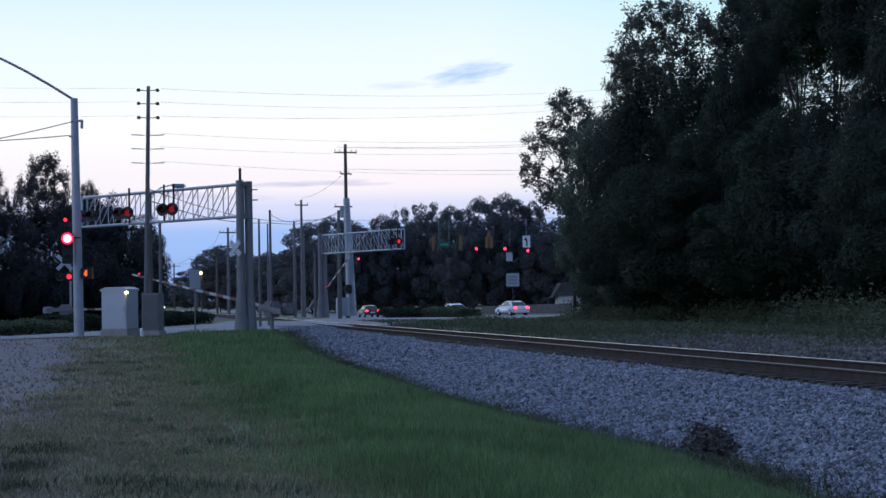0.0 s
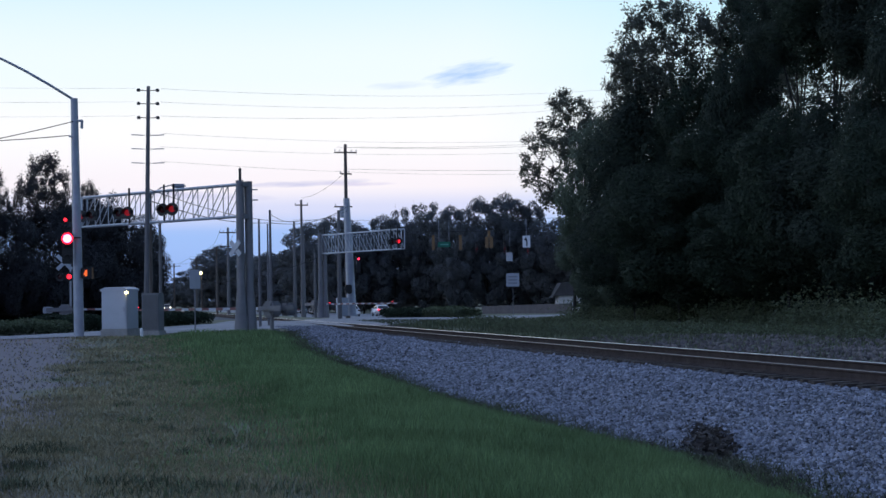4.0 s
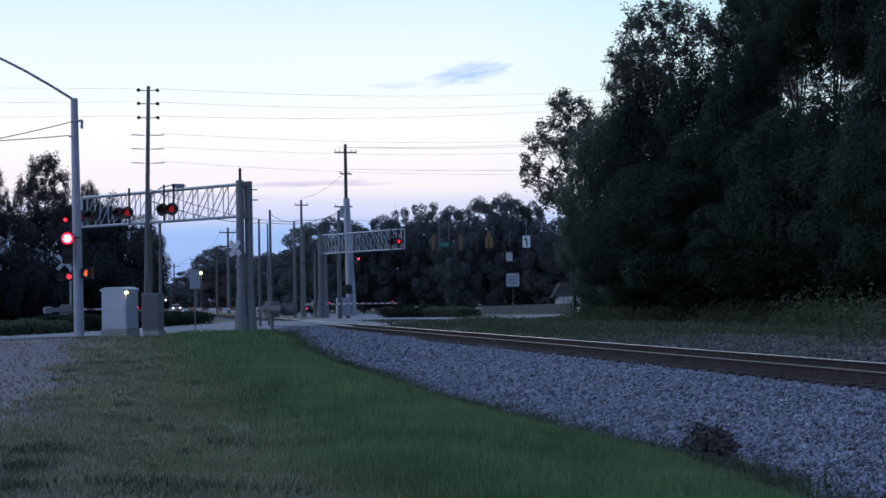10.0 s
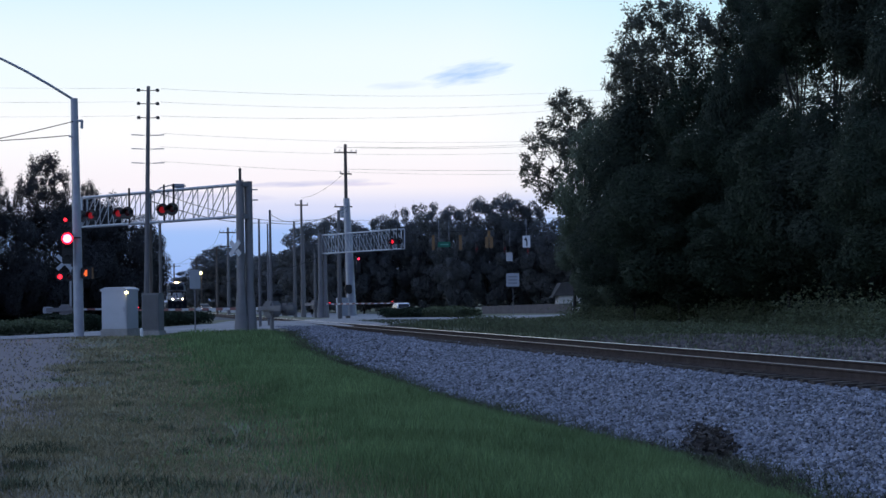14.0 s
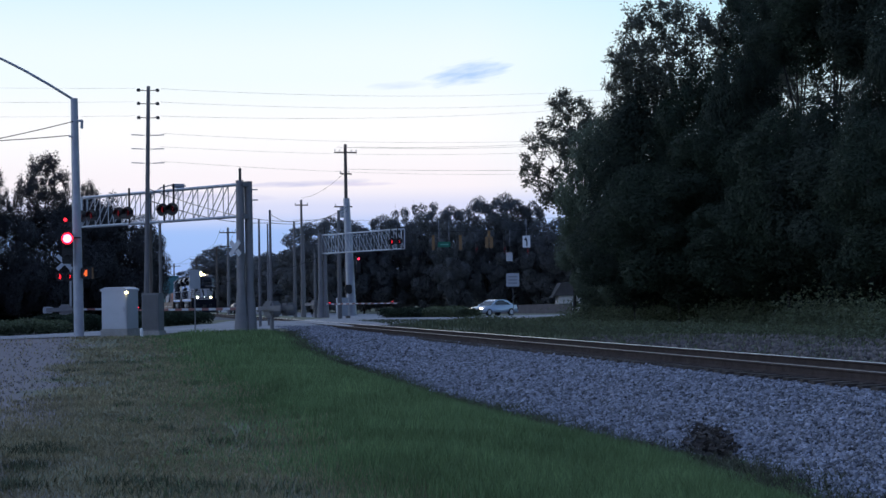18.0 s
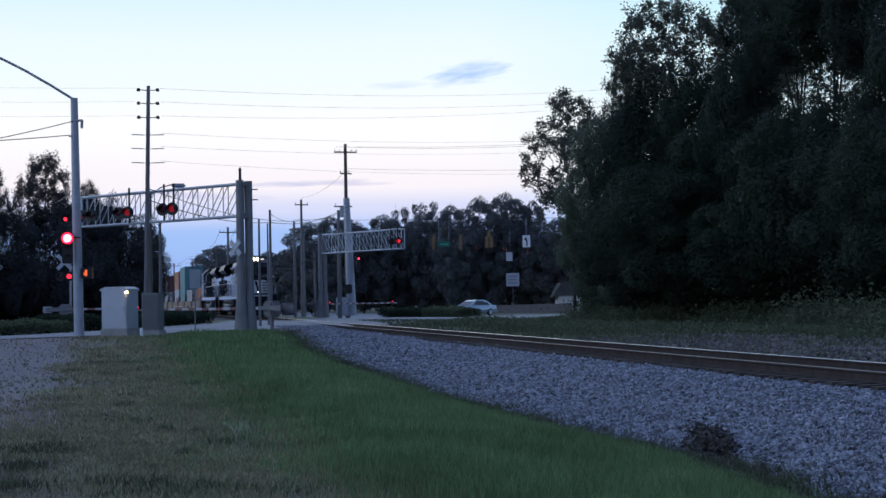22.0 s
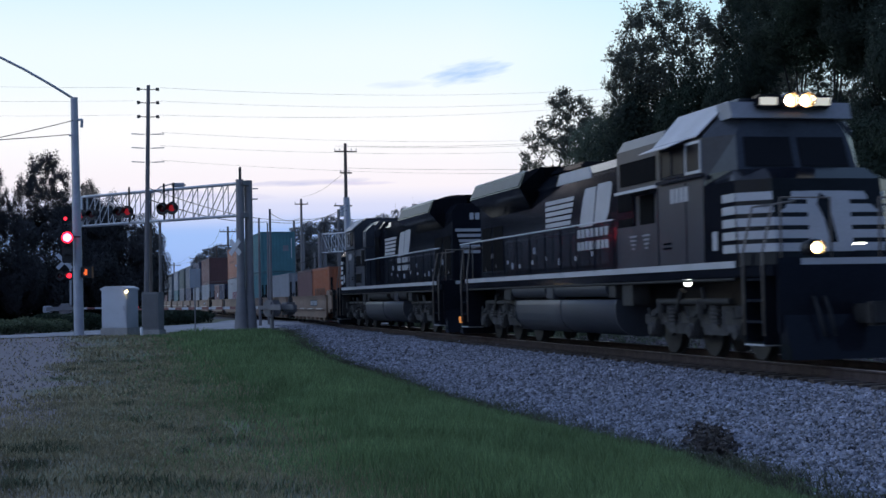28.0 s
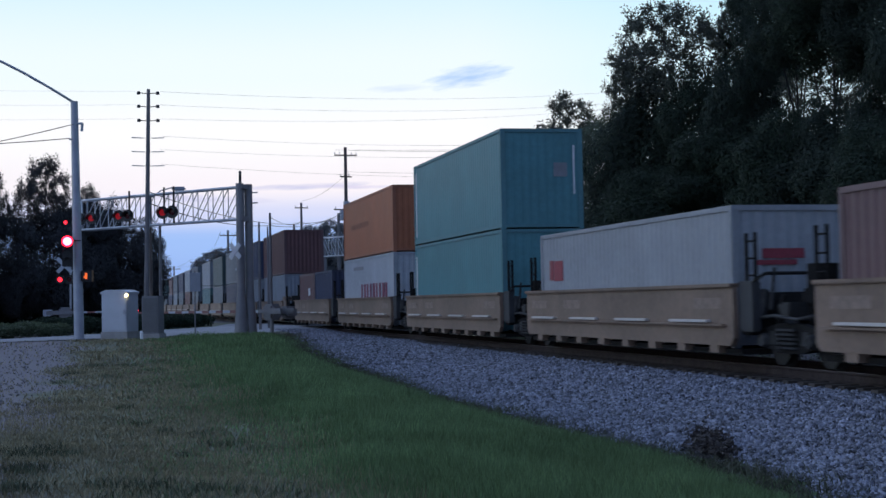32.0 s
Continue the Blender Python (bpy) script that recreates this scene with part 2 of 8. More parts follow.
def leafy(m, share):
    """Let a share of the light through, as thin leaves do."""
    n, l = m.node_tree.nodes, m.node_tree.links
    p, out = n["Principled BSDF"], n["Material Output"]
    t, x = n.new("ShaderNodeBsdfTranslucent"), n.new("ShaderNodeMixShader")
    l.new(p.inputs["Base Color"].links[0].from_socket, t.inputs[0])
    x.inputs[0].default_value = share
    l.new(p.outputs[0], x.inputs[1])
    l.new(t.outputs[0], x.inputs[2])
    l.new(x.outputs[0], out.inputs[0])


for m in (M_LEAF, M_LEAF2, M_LEAFOPEN, M_LEAFLIT, M_LEAFHAZE, M_NEEDLE, M_SHRUB, M_GRASS):
    leafy(m, 0.55 if m is M_LEAFHAZE else 0.15 if m is M_NEEDLE else 0.4)
M_GROUND = ground_material()


# ---------------------------------------------------------------- mesh helpers
def box(bm, x0, x1, y0, y1, z0, z1, bevel=0.0):
    vs = [bm.verts.new((x, y, z)) for z in (z0, z1) for y in (y0, y1) for x in (x0, x1)]
    fs = [bm.faces.new([vs[i] for i in f]) for f in ((0, 2, 3, 1), (4, 5, 7, 6), (0, 1, 5, 4), (2, 6, 7, 3), (0, 4, 6, 2), (1, 3, 7, 5))]
    if bevel:
        es = list({e for f in fs for e in f.edges})
        bmesh.ops.bevel(bm, geom=es, offset=bevel, segments=2, affect="EDGES")


def rod(bm, a, b, r0, r1=None, seg=8, cap=True):
    """A tapered round bar from a to b."""
    a, b = Vector(a), Vector(b)
    r1 = r0 if r1 is None else r1
    d = (b - a).normalized()
    u = d.orthogonal().normalized()
    v = d.cross(u)
    ra, rb = [], []
    for i in range(seg):
        t = 2 * math.pi * i / seg
        o = u * math.cos(t) + v * math.sin(t)
        ra.append(bm.verts.new(a + o * r0))
        rb.append(bm.verts.new(b + o * r1))
    for i in range(seg):
        f = bm.faces.new((ra[i], ra[(i + 1) % seg], rb[(i + 1) % seg], rb[i]))
        f.smooth = True
    if cap:
        bm.faces.new([bm.verts.new(v.co) for v in ra[::-1]])
        bm.faces.new([bm.verts.new(v.co) for v in rb])


def pipe(bm, pts, r, seg=6):
    """A bent round bar through the points, in one piece."""
    pts = [Vector(p) for p in pts]
    rings, u = [], None
    for i, p in enumerate(pts):
        d = (pts[min(i + 1, len(pts) - 1)] - pts[max(i - 1, 0)])
        d = d.normalized() if d.length > 1e-6 else (pts[1] - pts[0]).normalized()
        u = d.orthogonal() if u is None else u - d * u.dot(d)
        u.normalize()
        v = d.cross(u)
        rings.append([bm.verts.new(p + (u * math.cos(2 * math.pi * k / seg) + v * math.sin(2 * math.pi * k / seg)) * r) for k in range(seg)])
    for a, b in zip(rings, rings[1:]):
        for k in range(seg):
            f = bm.faces.new((a[k], a[(k + 1) % seg], b[(k + 1) % seg], b[k]))
            f.smooth = True
    bm.faces.new(rings[0][::-1])
    bm.faces.new(rings[-1])


def disc(bm, c, n, r, seg=16, thick=0.02):
    c, n = Vector(c), Vector(n).normalized()
    rod(bm, c - n * thick / 2, c + n * thick / 2, r, r, seg)


def prism(bm, outline, x0, x1, axis="x"):
    """An outline of (a, b) pairs drawn out along x (a = y, b = z) or y (a = x, b = z)."""
    def at(k, a, b):
        return (k, a, b) if axis == "x" else (a, k, b)
    lo = [bm.verts.new(at(x0, a, b)) for a, b in outline]
    hi = [bm.verts.new(at(x1, a, b)) for a, b in outline]
    n = len(outline)
    for i in range(n):
        bm.faces.new((lo[i], lo[(i + 1) % n], hi[(i + 1) % n], hi[i]))
    bm.faces.new(lo[::-1])
    bm.faces.new(hi)


def mesh_of(name, bm, mat):
    bmesh.ops.recalc_face_normals(bm, faces=bm.faces)
    me = bpy.data.meshes.new(name)
    bm.to_mesh(me)
    bm.free()
    me.materials.append(mat)
    return me


def part(name, bm, mat, parent, label=""):
    ob = new(name, mesh_of(name, bm, mat))
    ob.parent = parent
    if label:
        ob["label"] = label
    return ob


def piece(name, me, parent, m):
    """One of many alike pieces, on a shared mesh."""
    ob = new(name, me)
    ob.parent = parent
    ob.matrix_basis = m
    return ob


def thing(name, label, category, m=None, group="", kind=""):
    ob = new(name)
    ob.empty_display_size = 0.2
    if m is not None:
        ob.matrix_basis = m
    return tagged(ob, label, category, group, kind)


def solid(name, bm, mat, label, category="", kind="", group=""):
    return tagged(new(name, mesh_of(name, bm, mat)), label, category, group, kind)


def arrays(name, verts, faces, mat, smooth=False):
    """A mesh straight from numpy arrays; faces all with the same number of corners."""
    me = bpy.data.meshes.new(name)
    k = faces.shape[1]
    me.vertices.add(len(verts))
    me.vertices.foreach_set("co", np.asarray(verts, np.float32).ravel())
    me.loops.add(faces.size)
    me.loops.foreach_set("vertex_index", np.asarray(faces, np.int32).ravel())
    me.polygons.add(len(faces))
    me.polygons.foreach_set("loop_start", np.arange(0, faces.size, k, dtype=np.int32))
    me.polygons.foreach_set("loop_total", np.full(len(faces), k, np.int32))
    if smooth:
        me.polygons.foreach_set("use_smooth", np.ones(len(faces), bool))
    me.update(calc_edges=True)
    me.materials.append(mat)
    return me


def smoothstep(a, b, x):
    t = np.clip((np.asarray(x, float) - a) / (b - a), 0, 1)
    return t * t * (3 - 2 * t)


# ---------------------------------------------------------------- ground
def ground_z(x, y):
    """Height of the ground: a shallow ditch by the track, a rise to the road crossing."""
    x, y = np.asarray(x, float), np.asarray(y, float)
    left = -0.45 + 0.33 * smoothstep(34, 62, y)
    right = -0.50 + 0.12 * smoothstep(60, 110, y)
    z = left + (right - left) * smoothstep(9, 16, x)
    ditch = np.exp(-((x - 7.2) / 2.2) ** 2) * 0.33 * (1 - smoothstep(42, 66, y))
    far = np.exp(-((x - 17.5) / 2.0) ** 2) * 0.15 * (1 - smoothstep(55, 75, y))
    z = z - ditch - far
    over = np.exp(-(((x - 13) / 11) ** 2 + ((y - 93) / 17) ** 2) ** 2)
    z = z + (-0.05 - z) * over
    beyond = smoothstep(118, 150, y) * (1 - smoothstep(16, 22, np.abs(x - 12)))
    z = z + (-0.35 - z) * beyond
    z = z - 0.5 * smoothstep(125, 170, y) * smoothstep(19, 27, x)
    z = z + 0.03 * np.sin(x * 0.9 + 1.3) * np.sin(y * 0.55) * (1 - over) * (y < 64)
    return z


def gz(x, y):
    return float(ground_z(x, y))


def grid_mesh(name, xs, ys, zfun, mat):
    X, Y = np.meshgrid(xs, ys)
    V = np.stack([X, Y, zfun(X, Y)], -1).reshape(-1, 3)
    w = len(xs)
    i = (np.arange(len(ys) - 1)[:, None] * w + np.arange(w - 1)[None, :]).ravel()
    return arrays(name, V, np.stack([i, i + 1, i + w + 1, i + w], 1), mat, True)


def spaced(a, b, fine, lo, hi):
    """Even steps between a and b, then growing ones out to lo and hi."""
    mid = list(np.arange(a, b + fine / 2, fine))
    s, p = fine, b
    while p < hi:
        s *= 1.35
        p += s
        mid.append(p)
    s, p = fine, a
    while p > lo:
        s *= 1.35
        p -= s
        mid.insert(0, p)
    return np.array(mid)


tagged(new("ground", grid_mesh("ground", spaced(-12, 45, 0.6, -3000, 3000), spaced(4, 160, 0.8, -300, 4000), ground_z, M_GROUND)),
       "uneven mown grass and bare earth beside the track", "ground", kind="structure")


def strip(name, near, far, mat, lift, label, across=14):
    """A paved strip between two polylines with as many points."""
    verts, rows = [], 0
    for (a, b), (c, d) in zip(zip(near, near[1:]), zip(far, far[1:])):
        k = max(2, int((Vector(b) - Vector(a)).length / 2.5))
        for i in range(k):
            p, q = Vector(a).lerp(Vector(b), i / k), Vector(c).lerp(Vector(d), i / k)
            verts += [p.lerp(q, j / across) for j in range(across + 1)]
            rows += 1
    verts += [Vector(near[-1]).lerp(Vector(far[-1]), j / across) for j in range(across + 1)]
    rows += 1
    xy = np.array([(v.x, v.y) for v in verts])
    V = np.column_stack([xy, ground_z(xy[:, 0], xy[:, 1]) + lift])
    w = across + 1
    i = (np.arange(rows - 1)[:, None] * w + np.arange(across)[None, :]).ravel()
    return tagged(new(name, arrays(name, V, np.stack([i, i + 1, i + w + 1, i + w], 1), mat, True)), label, "road", kind="structure")


strip("road", [(-60, 24), (-4, 64.5), (3, 69.5), (9, 75), (14, 80.0), (31, 95), (75, 128)],
      [(-60, 32), (-4, 71.5), (6.8, 93), (9, 108), (14, 124), (27, 150), (75, 190)], M_ASPHALT, 0.035, "grey worn asphalt road over the level crossing", 24)
strip("road_beyond", [(27, 150.5), (24, 260), (20, 500)], [(45, 170), (38, 260), (34, 500)], M_ASPHALT, 0.03, "grey asphalt road running on beside the track")

# ---------------------------------------------------------------- track
BED = [(-5.0, -0.80), (-3.4, -0.50), (-2.3, -0.31), (-1.25, -0.255), (1.25, -0.255), (2.3, -0.31), (3.6, -0.50), (5.2, -0.80)]


def bed_z(dx):
    return np.interp(dx, [p[0] for p in BED], [p[1] for p in BED])


def build_bed():
    def z(x, y):
        rise = 0.12 * smoothstep(60, 76, y)
        dx = x - TRACK_X
        return np.maximum(bed_z(dx) + np.where(np.abs(dx) > 2.3, rise, 0), -0.9)
    xs = TRACK_X + np.array([-5.0, -4.2, -3.4, -2.8, -2.3, -1.8, -1.25, -0.4, 0.4, 1.25, 1.8, 2.3, 2.9, 3.6, 4.4, 5.2])
    for a, b in ((-40, 80), (98, 1200)):
        tagged(new("ballast_bed", grid_mesh("ballast_bed", xs, np.arange(a, b + 1, 2.0), z, M_BED)), "grey crushed stone bed under the rails", "ballast", kind="structure")


build_bed()


def build_rail(dx, top):
    rail = thing("rail", "worn steel rail with rusty sides and polished head", "rail", kind="structure", group="rails of the track")
    rail.location = (TRACK_X + dx, 0, 0)
    prof = [(-0.07, -0.178), (0.07, -0.178), (0.07, -0.168), (0.012, -0.14), (0.012, -0.05), (0.034, -0.036), (0.034, -0.008),
            (-0.034, -0.008), (-0.034, -0.036), (-0.012, -0.05), (-0.012, -0.14), (-0.07, -0.168)]
    bm = bmesh.new()
    prism(bm, prof, -40, 1200, "y")
    part("rail_body", bm, M_RAILRUST, rail)
    bm = bmesh.new()
    prism(bm, [(-0.033, -0.0075), (0.033, -0.0075), (0.028, 0.0), (-0.028, 0.0)], -40, 1200, "y")
    part("rail_head", bm, top, rail, "polished steel running surface")


build_rail(-0.7525, M_RAILDULL)
build_rail(0.7525, M_RAILTOP)

# ---------------------------------------------------------------- level crossing signals
FLASHERS = []  # (lens, flashes with the first or the second half of the beat)
BEAT = 1.49


def turning_lens(name, parent, centre, r, lit, way, first):
    """A round lens, lit on one face and dark on the other, that turns to flash."""
    me = bpy.data.meshes.new(name)
    ob = new(name, me)
    bm = bmesh.new()
    for s, k in ((1, 0), (-1, 1)):
        ring = [bm.verts.new((r * math.cos(a), 0.012 * s, r * math.sin(a))) for a in np.linspace(0, 2 * math.pi, 20, endpoint=False)]
        mid = bm.verts.new((0, 0.035 * s, 0))
        for i in range(20):
            f = bm.faces.new((ring[i], ring[(i + 1) % 20], mid) if s < 0 else (ring[(i + 1) % 20], ring[i], mid))
            f.material_index = k
    bm.to_mesh(me)
    bm.free()
    me.materials.append(lit)
    me.materials.append(M_REDDARK)
    ob.parent = parent
    ob.location = centre
    FLASHERS.append((ob, Vector(centre), first, 0.0 if way > 0 else 180.0))
    return ob


def flasher(parent, x, y, z, first, lit=None, r=0.15, plate=0.29, f=1, aim_z=0.0):
    """A round black target with hood and a lens facing +y, turned about the upright by aim_z."""
    bm = bmesh.new()
    disc(bm, (0, 0, 0), (0, 1, 0), plate, 20, 0.02)
    rod(bm, (0, -0.16 * f, 0), (0, -0.01 * f, 0), 0.11, 0.17, 14)
    unit = part("flasher", bm, M_BLACK, parent, "black round flasher target with hood")
    unit.matrix_basis = pose(x, y, z, 0, 0, aim_z)
    bm = bmesh.new()
    n = 12
    for k in range(n):
        a0, a1 = math.pi * (-0.1 + 1.2 * k / n), math.pi * (-0.1 + 1.2 * (k + 1) / n)
        q = [bm.verts.new(((r + 0.03) * math.cos(a), yy, (r + 0.03) * math.sin(a))) for a, yy in
             ((a0, 0.01 * f), (a1, 0.01 * f), (a1, 0.26 * f), (a0, 0.26 * f))]
        bm.faces.new(q)
        q = [bm.verts.new(((r + 0.04) * math.cos(a), yy, (r + 0.04) * math.sin(a))) for a, yy in
             ((a0, 0.01 * f), (a0, 0.26 * f), (a1, 0.26 * f), (a1, 0.01 * f))]
        bm.faces.new(q)
    part("hood", bm, M_BLACK, unit)
    turning_lens("lens", unit, (0, 0.012 * f, 0), r, lit or M_REDLAMP, f, first)
    return unit


def lattice_arm(parent, x0, x1, zb, zt, depth, r, bays):
    """A four-chord truss along x with zigzag bracing, in single members."""
    for y in (-depth / 2, depth / 2):
        for z in (zb, zt):
            bm = bmesh.new()
            rod(bm, (x0, y, z), (x1, y, z), r, r, 8)
            part("chord", bm, M_ALU, parent)
    step = (x1 - x0) / bays
    upright, diagonal, cross = bmesh.new(), bmesh.new(), bmesh.new()
    rod(upright, (0, 0, zb), (0, 0, zt), r * 0.4, r * 0.4, 6)
    rod(diagonal, (step, 0, zb), (0, 0, zt), r * 0.4, r * 0.4, 6)
    rod(cross, (0, -depth / 2, 0), (0, depth / 2, 0), r * 0.45, r * 0.45, 6)
    mu, md, mc = mesh_of("upright", upright, M_ALU), mesh_of("diagonal", diagonal, M_ALU), mesh_of("crosspiece", cross, M_ALU)
    for i in range(bays + 1):
        for y in (-depth / 2, depth / 2):
            piece("upright", mu, parent, pose(x0 + i * step, y, 0))
            if i < bays:
                piece("diagonal", md, parent, pose(x0 + i * step, y, 0))
        for z in (zb, zt):
            piece("crosspiece", mc, parent, pose(x0 + i * step, 0, z))


def crossbuck(parent, x, y, z, size=1.2):
    board = bmesh.new()
    for s in (-1, 1):
        bm = bmesh.new()
        box(bm, -size / 2, size / 2, -0.012, 0.012, -0.115, 0.115)
        bmesh.ops.rotate(bm, verts=bm.verts, cent=(0, 0, 0), matrix=Matrix.Rotation(radians(45 * s), 3, "Y"))
        bmesh.ops.translate(bm, verts=bm.verts, vec=(x, y + 0.014 * s, z))
        part("crossbuck_board", bm, M_CABINET, parent, "white reflective crossing board")
    board.free()


def cantilever(m, length, zt, zb, lamps, label, bays, group, f=1, aim_z=0.0):
    s = thing("crossing_signal_cantilever", label, "crossing signal", m, group)
    for x, y, h in ((0.0, 0.19, zt + 0.15), (-0.10, -0.23, zt + 0.12)):
        bm = bmesh.new()
        rod(bm, (x, y, 0), (x, y, h), 0.185, 0.170, 16)
        post = part("post", bm, M_MAST, s)
        bm = bmesh.new()
        rod(bm, (x, y, -0.1), (x, y, 1.9), 0.34, 0.184, 16)
        part("base_flare", bm, M_MAST, post)
    bm = bmesh.new()
    box(bm, -0.24, 0.14, -0.26, 0.26, zb - 0.12, zb + 0.10, 0.02)
    part("arm_bracket", bm, M_MAST, s)
    bm = bmesh.new()
    box(bm, -0.24, 0.14, -0.26, 0.26, zt - 0.12, zt + 0.08, 0.02)
    part("arm_bracket", bm, M_MAST, s)
    bm = bmesh.new()
    rod(bm, (0, 0.16, zt + 0.15), (0, 0.16, zt + 0.62), 0.06, 0.06, 10)
    rod(bm, (0, 0.16, zt + 0.62), (0, 0.16, zt + 0.70), 0.07, 0.04, 10)
    part("finial_pipe", bm, M_BLACK, s)
    for z in (zt - 0.25, zt - 0.7):
        bm = bmesh.new()
        rod(bm, (-0.15, -0.25, z), (-0.5, -0.4, z), 0.03, 0.03, 6)
        part("step_peg", bm, M_STEEL, s)
    lattice_arm(s, 0.1, length, zb, zt, 0.30, 0.055, bays)
    bm = bmesh.new()
    pipe(bm, [(length, -0.15, zb), (length, 0.15, zb), (length, 0.15, zt), (length, -0.15, zt), (length, -0.15, zb)], 0.05)
    part("end_frame", bm, M_ALU, s)
    for x, y, first, tall in lamps:
        if tall:
            bm = bmesh.new()
            rod(bm, (x, y - 0.1, zb), (x, y - 0.1, zt + 0.25), 0.045, 0.045, 8)
            part("lamp_stem", bm, M_BLACK, s)
        flasher(s, x, y, (zt + zb) / 2 - 0.2, first, M_REDSIDE if f > 0 else M_REDFLASH, f=f, aim_z=aim_z)
    return s


cant_a = cantilever(pose(6.15, 66.35, -0.16, 0, 0, 128.6), 10.9, 6.55, 5.15,
                    [(4.05, 0.5, True, True), (4.70, 0.5, False, True), (7.3, 0.35, True, True), (7.95, 0.35, False, False),
                     (10.75, 0.35, True, False), (9.95, 0.35, False, False)],
                    "grey lattice cantilever with red crossing flashers", 11, "crossing cantilevers", 1, 26)
bm = bmesh.new()
disc(bm, (-0.15, 0.62, 2.95), (0, 1, 0), 0.05, 8, 0.02)
part("bolt", bm, M_STEEL, cant_a)
crossbuck(cant_a, 0.10, 0.42, 3.75, 0.85)

cantilever(pose(18.7, 129.0, -0.1, 0, 0, -64.6), 11.5, 6.95, 5.38,
                    [(11.6, -0.5, True, True), (10.7, -0.5, False, True)],
                    "far grey lattice cantilever with red crossing flashers", 11, "crossing cantilevers", -1, 48)


def gate_arm_mesh(length, n):
    """Tapered arm pieces alternately red and white."""
    out = []
    for i in range(n):
        a, b = length * i / n, length * (i + 1) / n
        bm = bmesh.new()
        r0, r1 = 0.055 - 0.03 * i / n, 0.055 - 0.03 * (i + 1) / n
        box(bm, a, b, -0.025, 0.025, -r1 - 0.015, r0 + 0.015)
        out.append(("stripe", bm, M_CABINET if i % 2 else M_ARMRED))
    return out


def crossing_gate(m, length, n, label, group, lamps=3):
    """A gate mechanism; the arm is keyed round its shaft and points along +x when down."""
    g = thing("crossing_gate", label, "crossing gate", m, group)
    bm = bmesh.new()
    rod(bm, (0, 0, 0), (0, 0, 0.95), 0.09, 0.09, 12)
    box(bm, -0.25, 0.25, -0.25, 0.25, 0.0, 0.12, 0.02)
    part("pedestal", bm, M_MAST, g)
    bm = bmesh.new()
    box(bm, -0.38, 0.34, -0.30, 0.30, 0.66, 1.42, 0.10)
    part("machine_case", bm, M_MAST, g, "grey rounded motor housing")
    bm = bmesh.new()
    box(bm, -0.25, 0.55, -0.40, -0.33, -0.09, 0.09, 0.02)
    box(bm, -0.25, 0.55, 0.33, 0.40, -0.09, 0.09, 0.02)
    arm = part("gate_arm", bm, M_MAST, g)
    arm.location = (0, 0, 1.08)
    for name, bm, mat in gate_arm_mesh(length, n):
        bmesh.ops.translate(bm, verts=bm.verts, vec=(0.35, 0, 0))
        part(name, bm, mat, arm)
    for s in (-0.365, 0.365):
        bm = bmesh.new()
        box(bm, -1.15, -0.2, s - 0.04, s + 0.04, -0.13, 0.13, 0.03)
        part("counterweight", bm, M_MAST, arm)
    for i in range(lamps):
        bm = bmesh.new()
        x = length * (0.18 + 0.39 * i) + 0.2
        rod(bm, (x, 0.04, 0.12), (x, -0.04, 0.12), 0.027, 0.027, 10)
        part("arm_lamp", bm, M_REDLAMP if i != 1 else M_REDDARK, arm, "small red lamp on the arm")
    return g, arm


gate_a, arm_a = crossing_gate(pose(7.76, 70.2, -0.14, 0, 0, 122.6), 11.1, 20, "grey crossing gate with striped arm by the road", "crossing gates")
bm = bmesh.new()
box(bm, -0.30, 0.30, -1.35, -0.62, 0.72, 1.30, 0.12)
part("relay_housing", bm, M_MAST, gate_a, "second rounded grey housing")
bm = bmesh.new()
rod(bm, (0, -0.35, 1.0), (0, -0.75, 1.0), 0.12, 0.12, 10)
part("shaft", bm, M_MAST, gate_a)
arm_b = crossing_gate(pose(18.2, 130.6, -0.12, 0, 0, -68.0), 12.6, 26, "far crossing gate with striped arm coming down", "crossing gates")[1]
gate_c = crossing_gate(pose(-2.05, 97.8, -0.1, 0, 0, -8), 2.9, 6, "crossing gate lowered beyond the clipped hedge", "crossing gates", 2)[0]
bm = bmesh.new()
box(bm, -1.35, -0.85, -0.34, 0.34, 0.86, 1.28, 0.04)
part("counterweight_box", bm, M_STEEL, gate_c)

flash_mast = thing("crossing_flasher_mast", "grey mast with white crossbuck and two red flashers", "crossing signal", pose(-1.75, 98.2, -0.1, 0, 0, 172))
bm = bmesh.new()
rod(bm, (0, 0, 0), (0, 0, 4.6), 0.07, 0.06, 10)
part("mast", bm, M_STEEL, flash_mast)
crossbuck(flash_mast, 0.35, 0.1, 4.05, 1.25)
for dx, first in ((0.05, True), (0.62, False)):
    flasher(flash_mast, dx, 0.15, 3.15, first)
bm = bmesh.new()
rod(bm, (-0.1, 0.02, 3.15), (0.75, 0.02, 3.15), 0.03, 0.03, 8)
part("lamp_bracket", bm, M_STEEL, flash_mast)


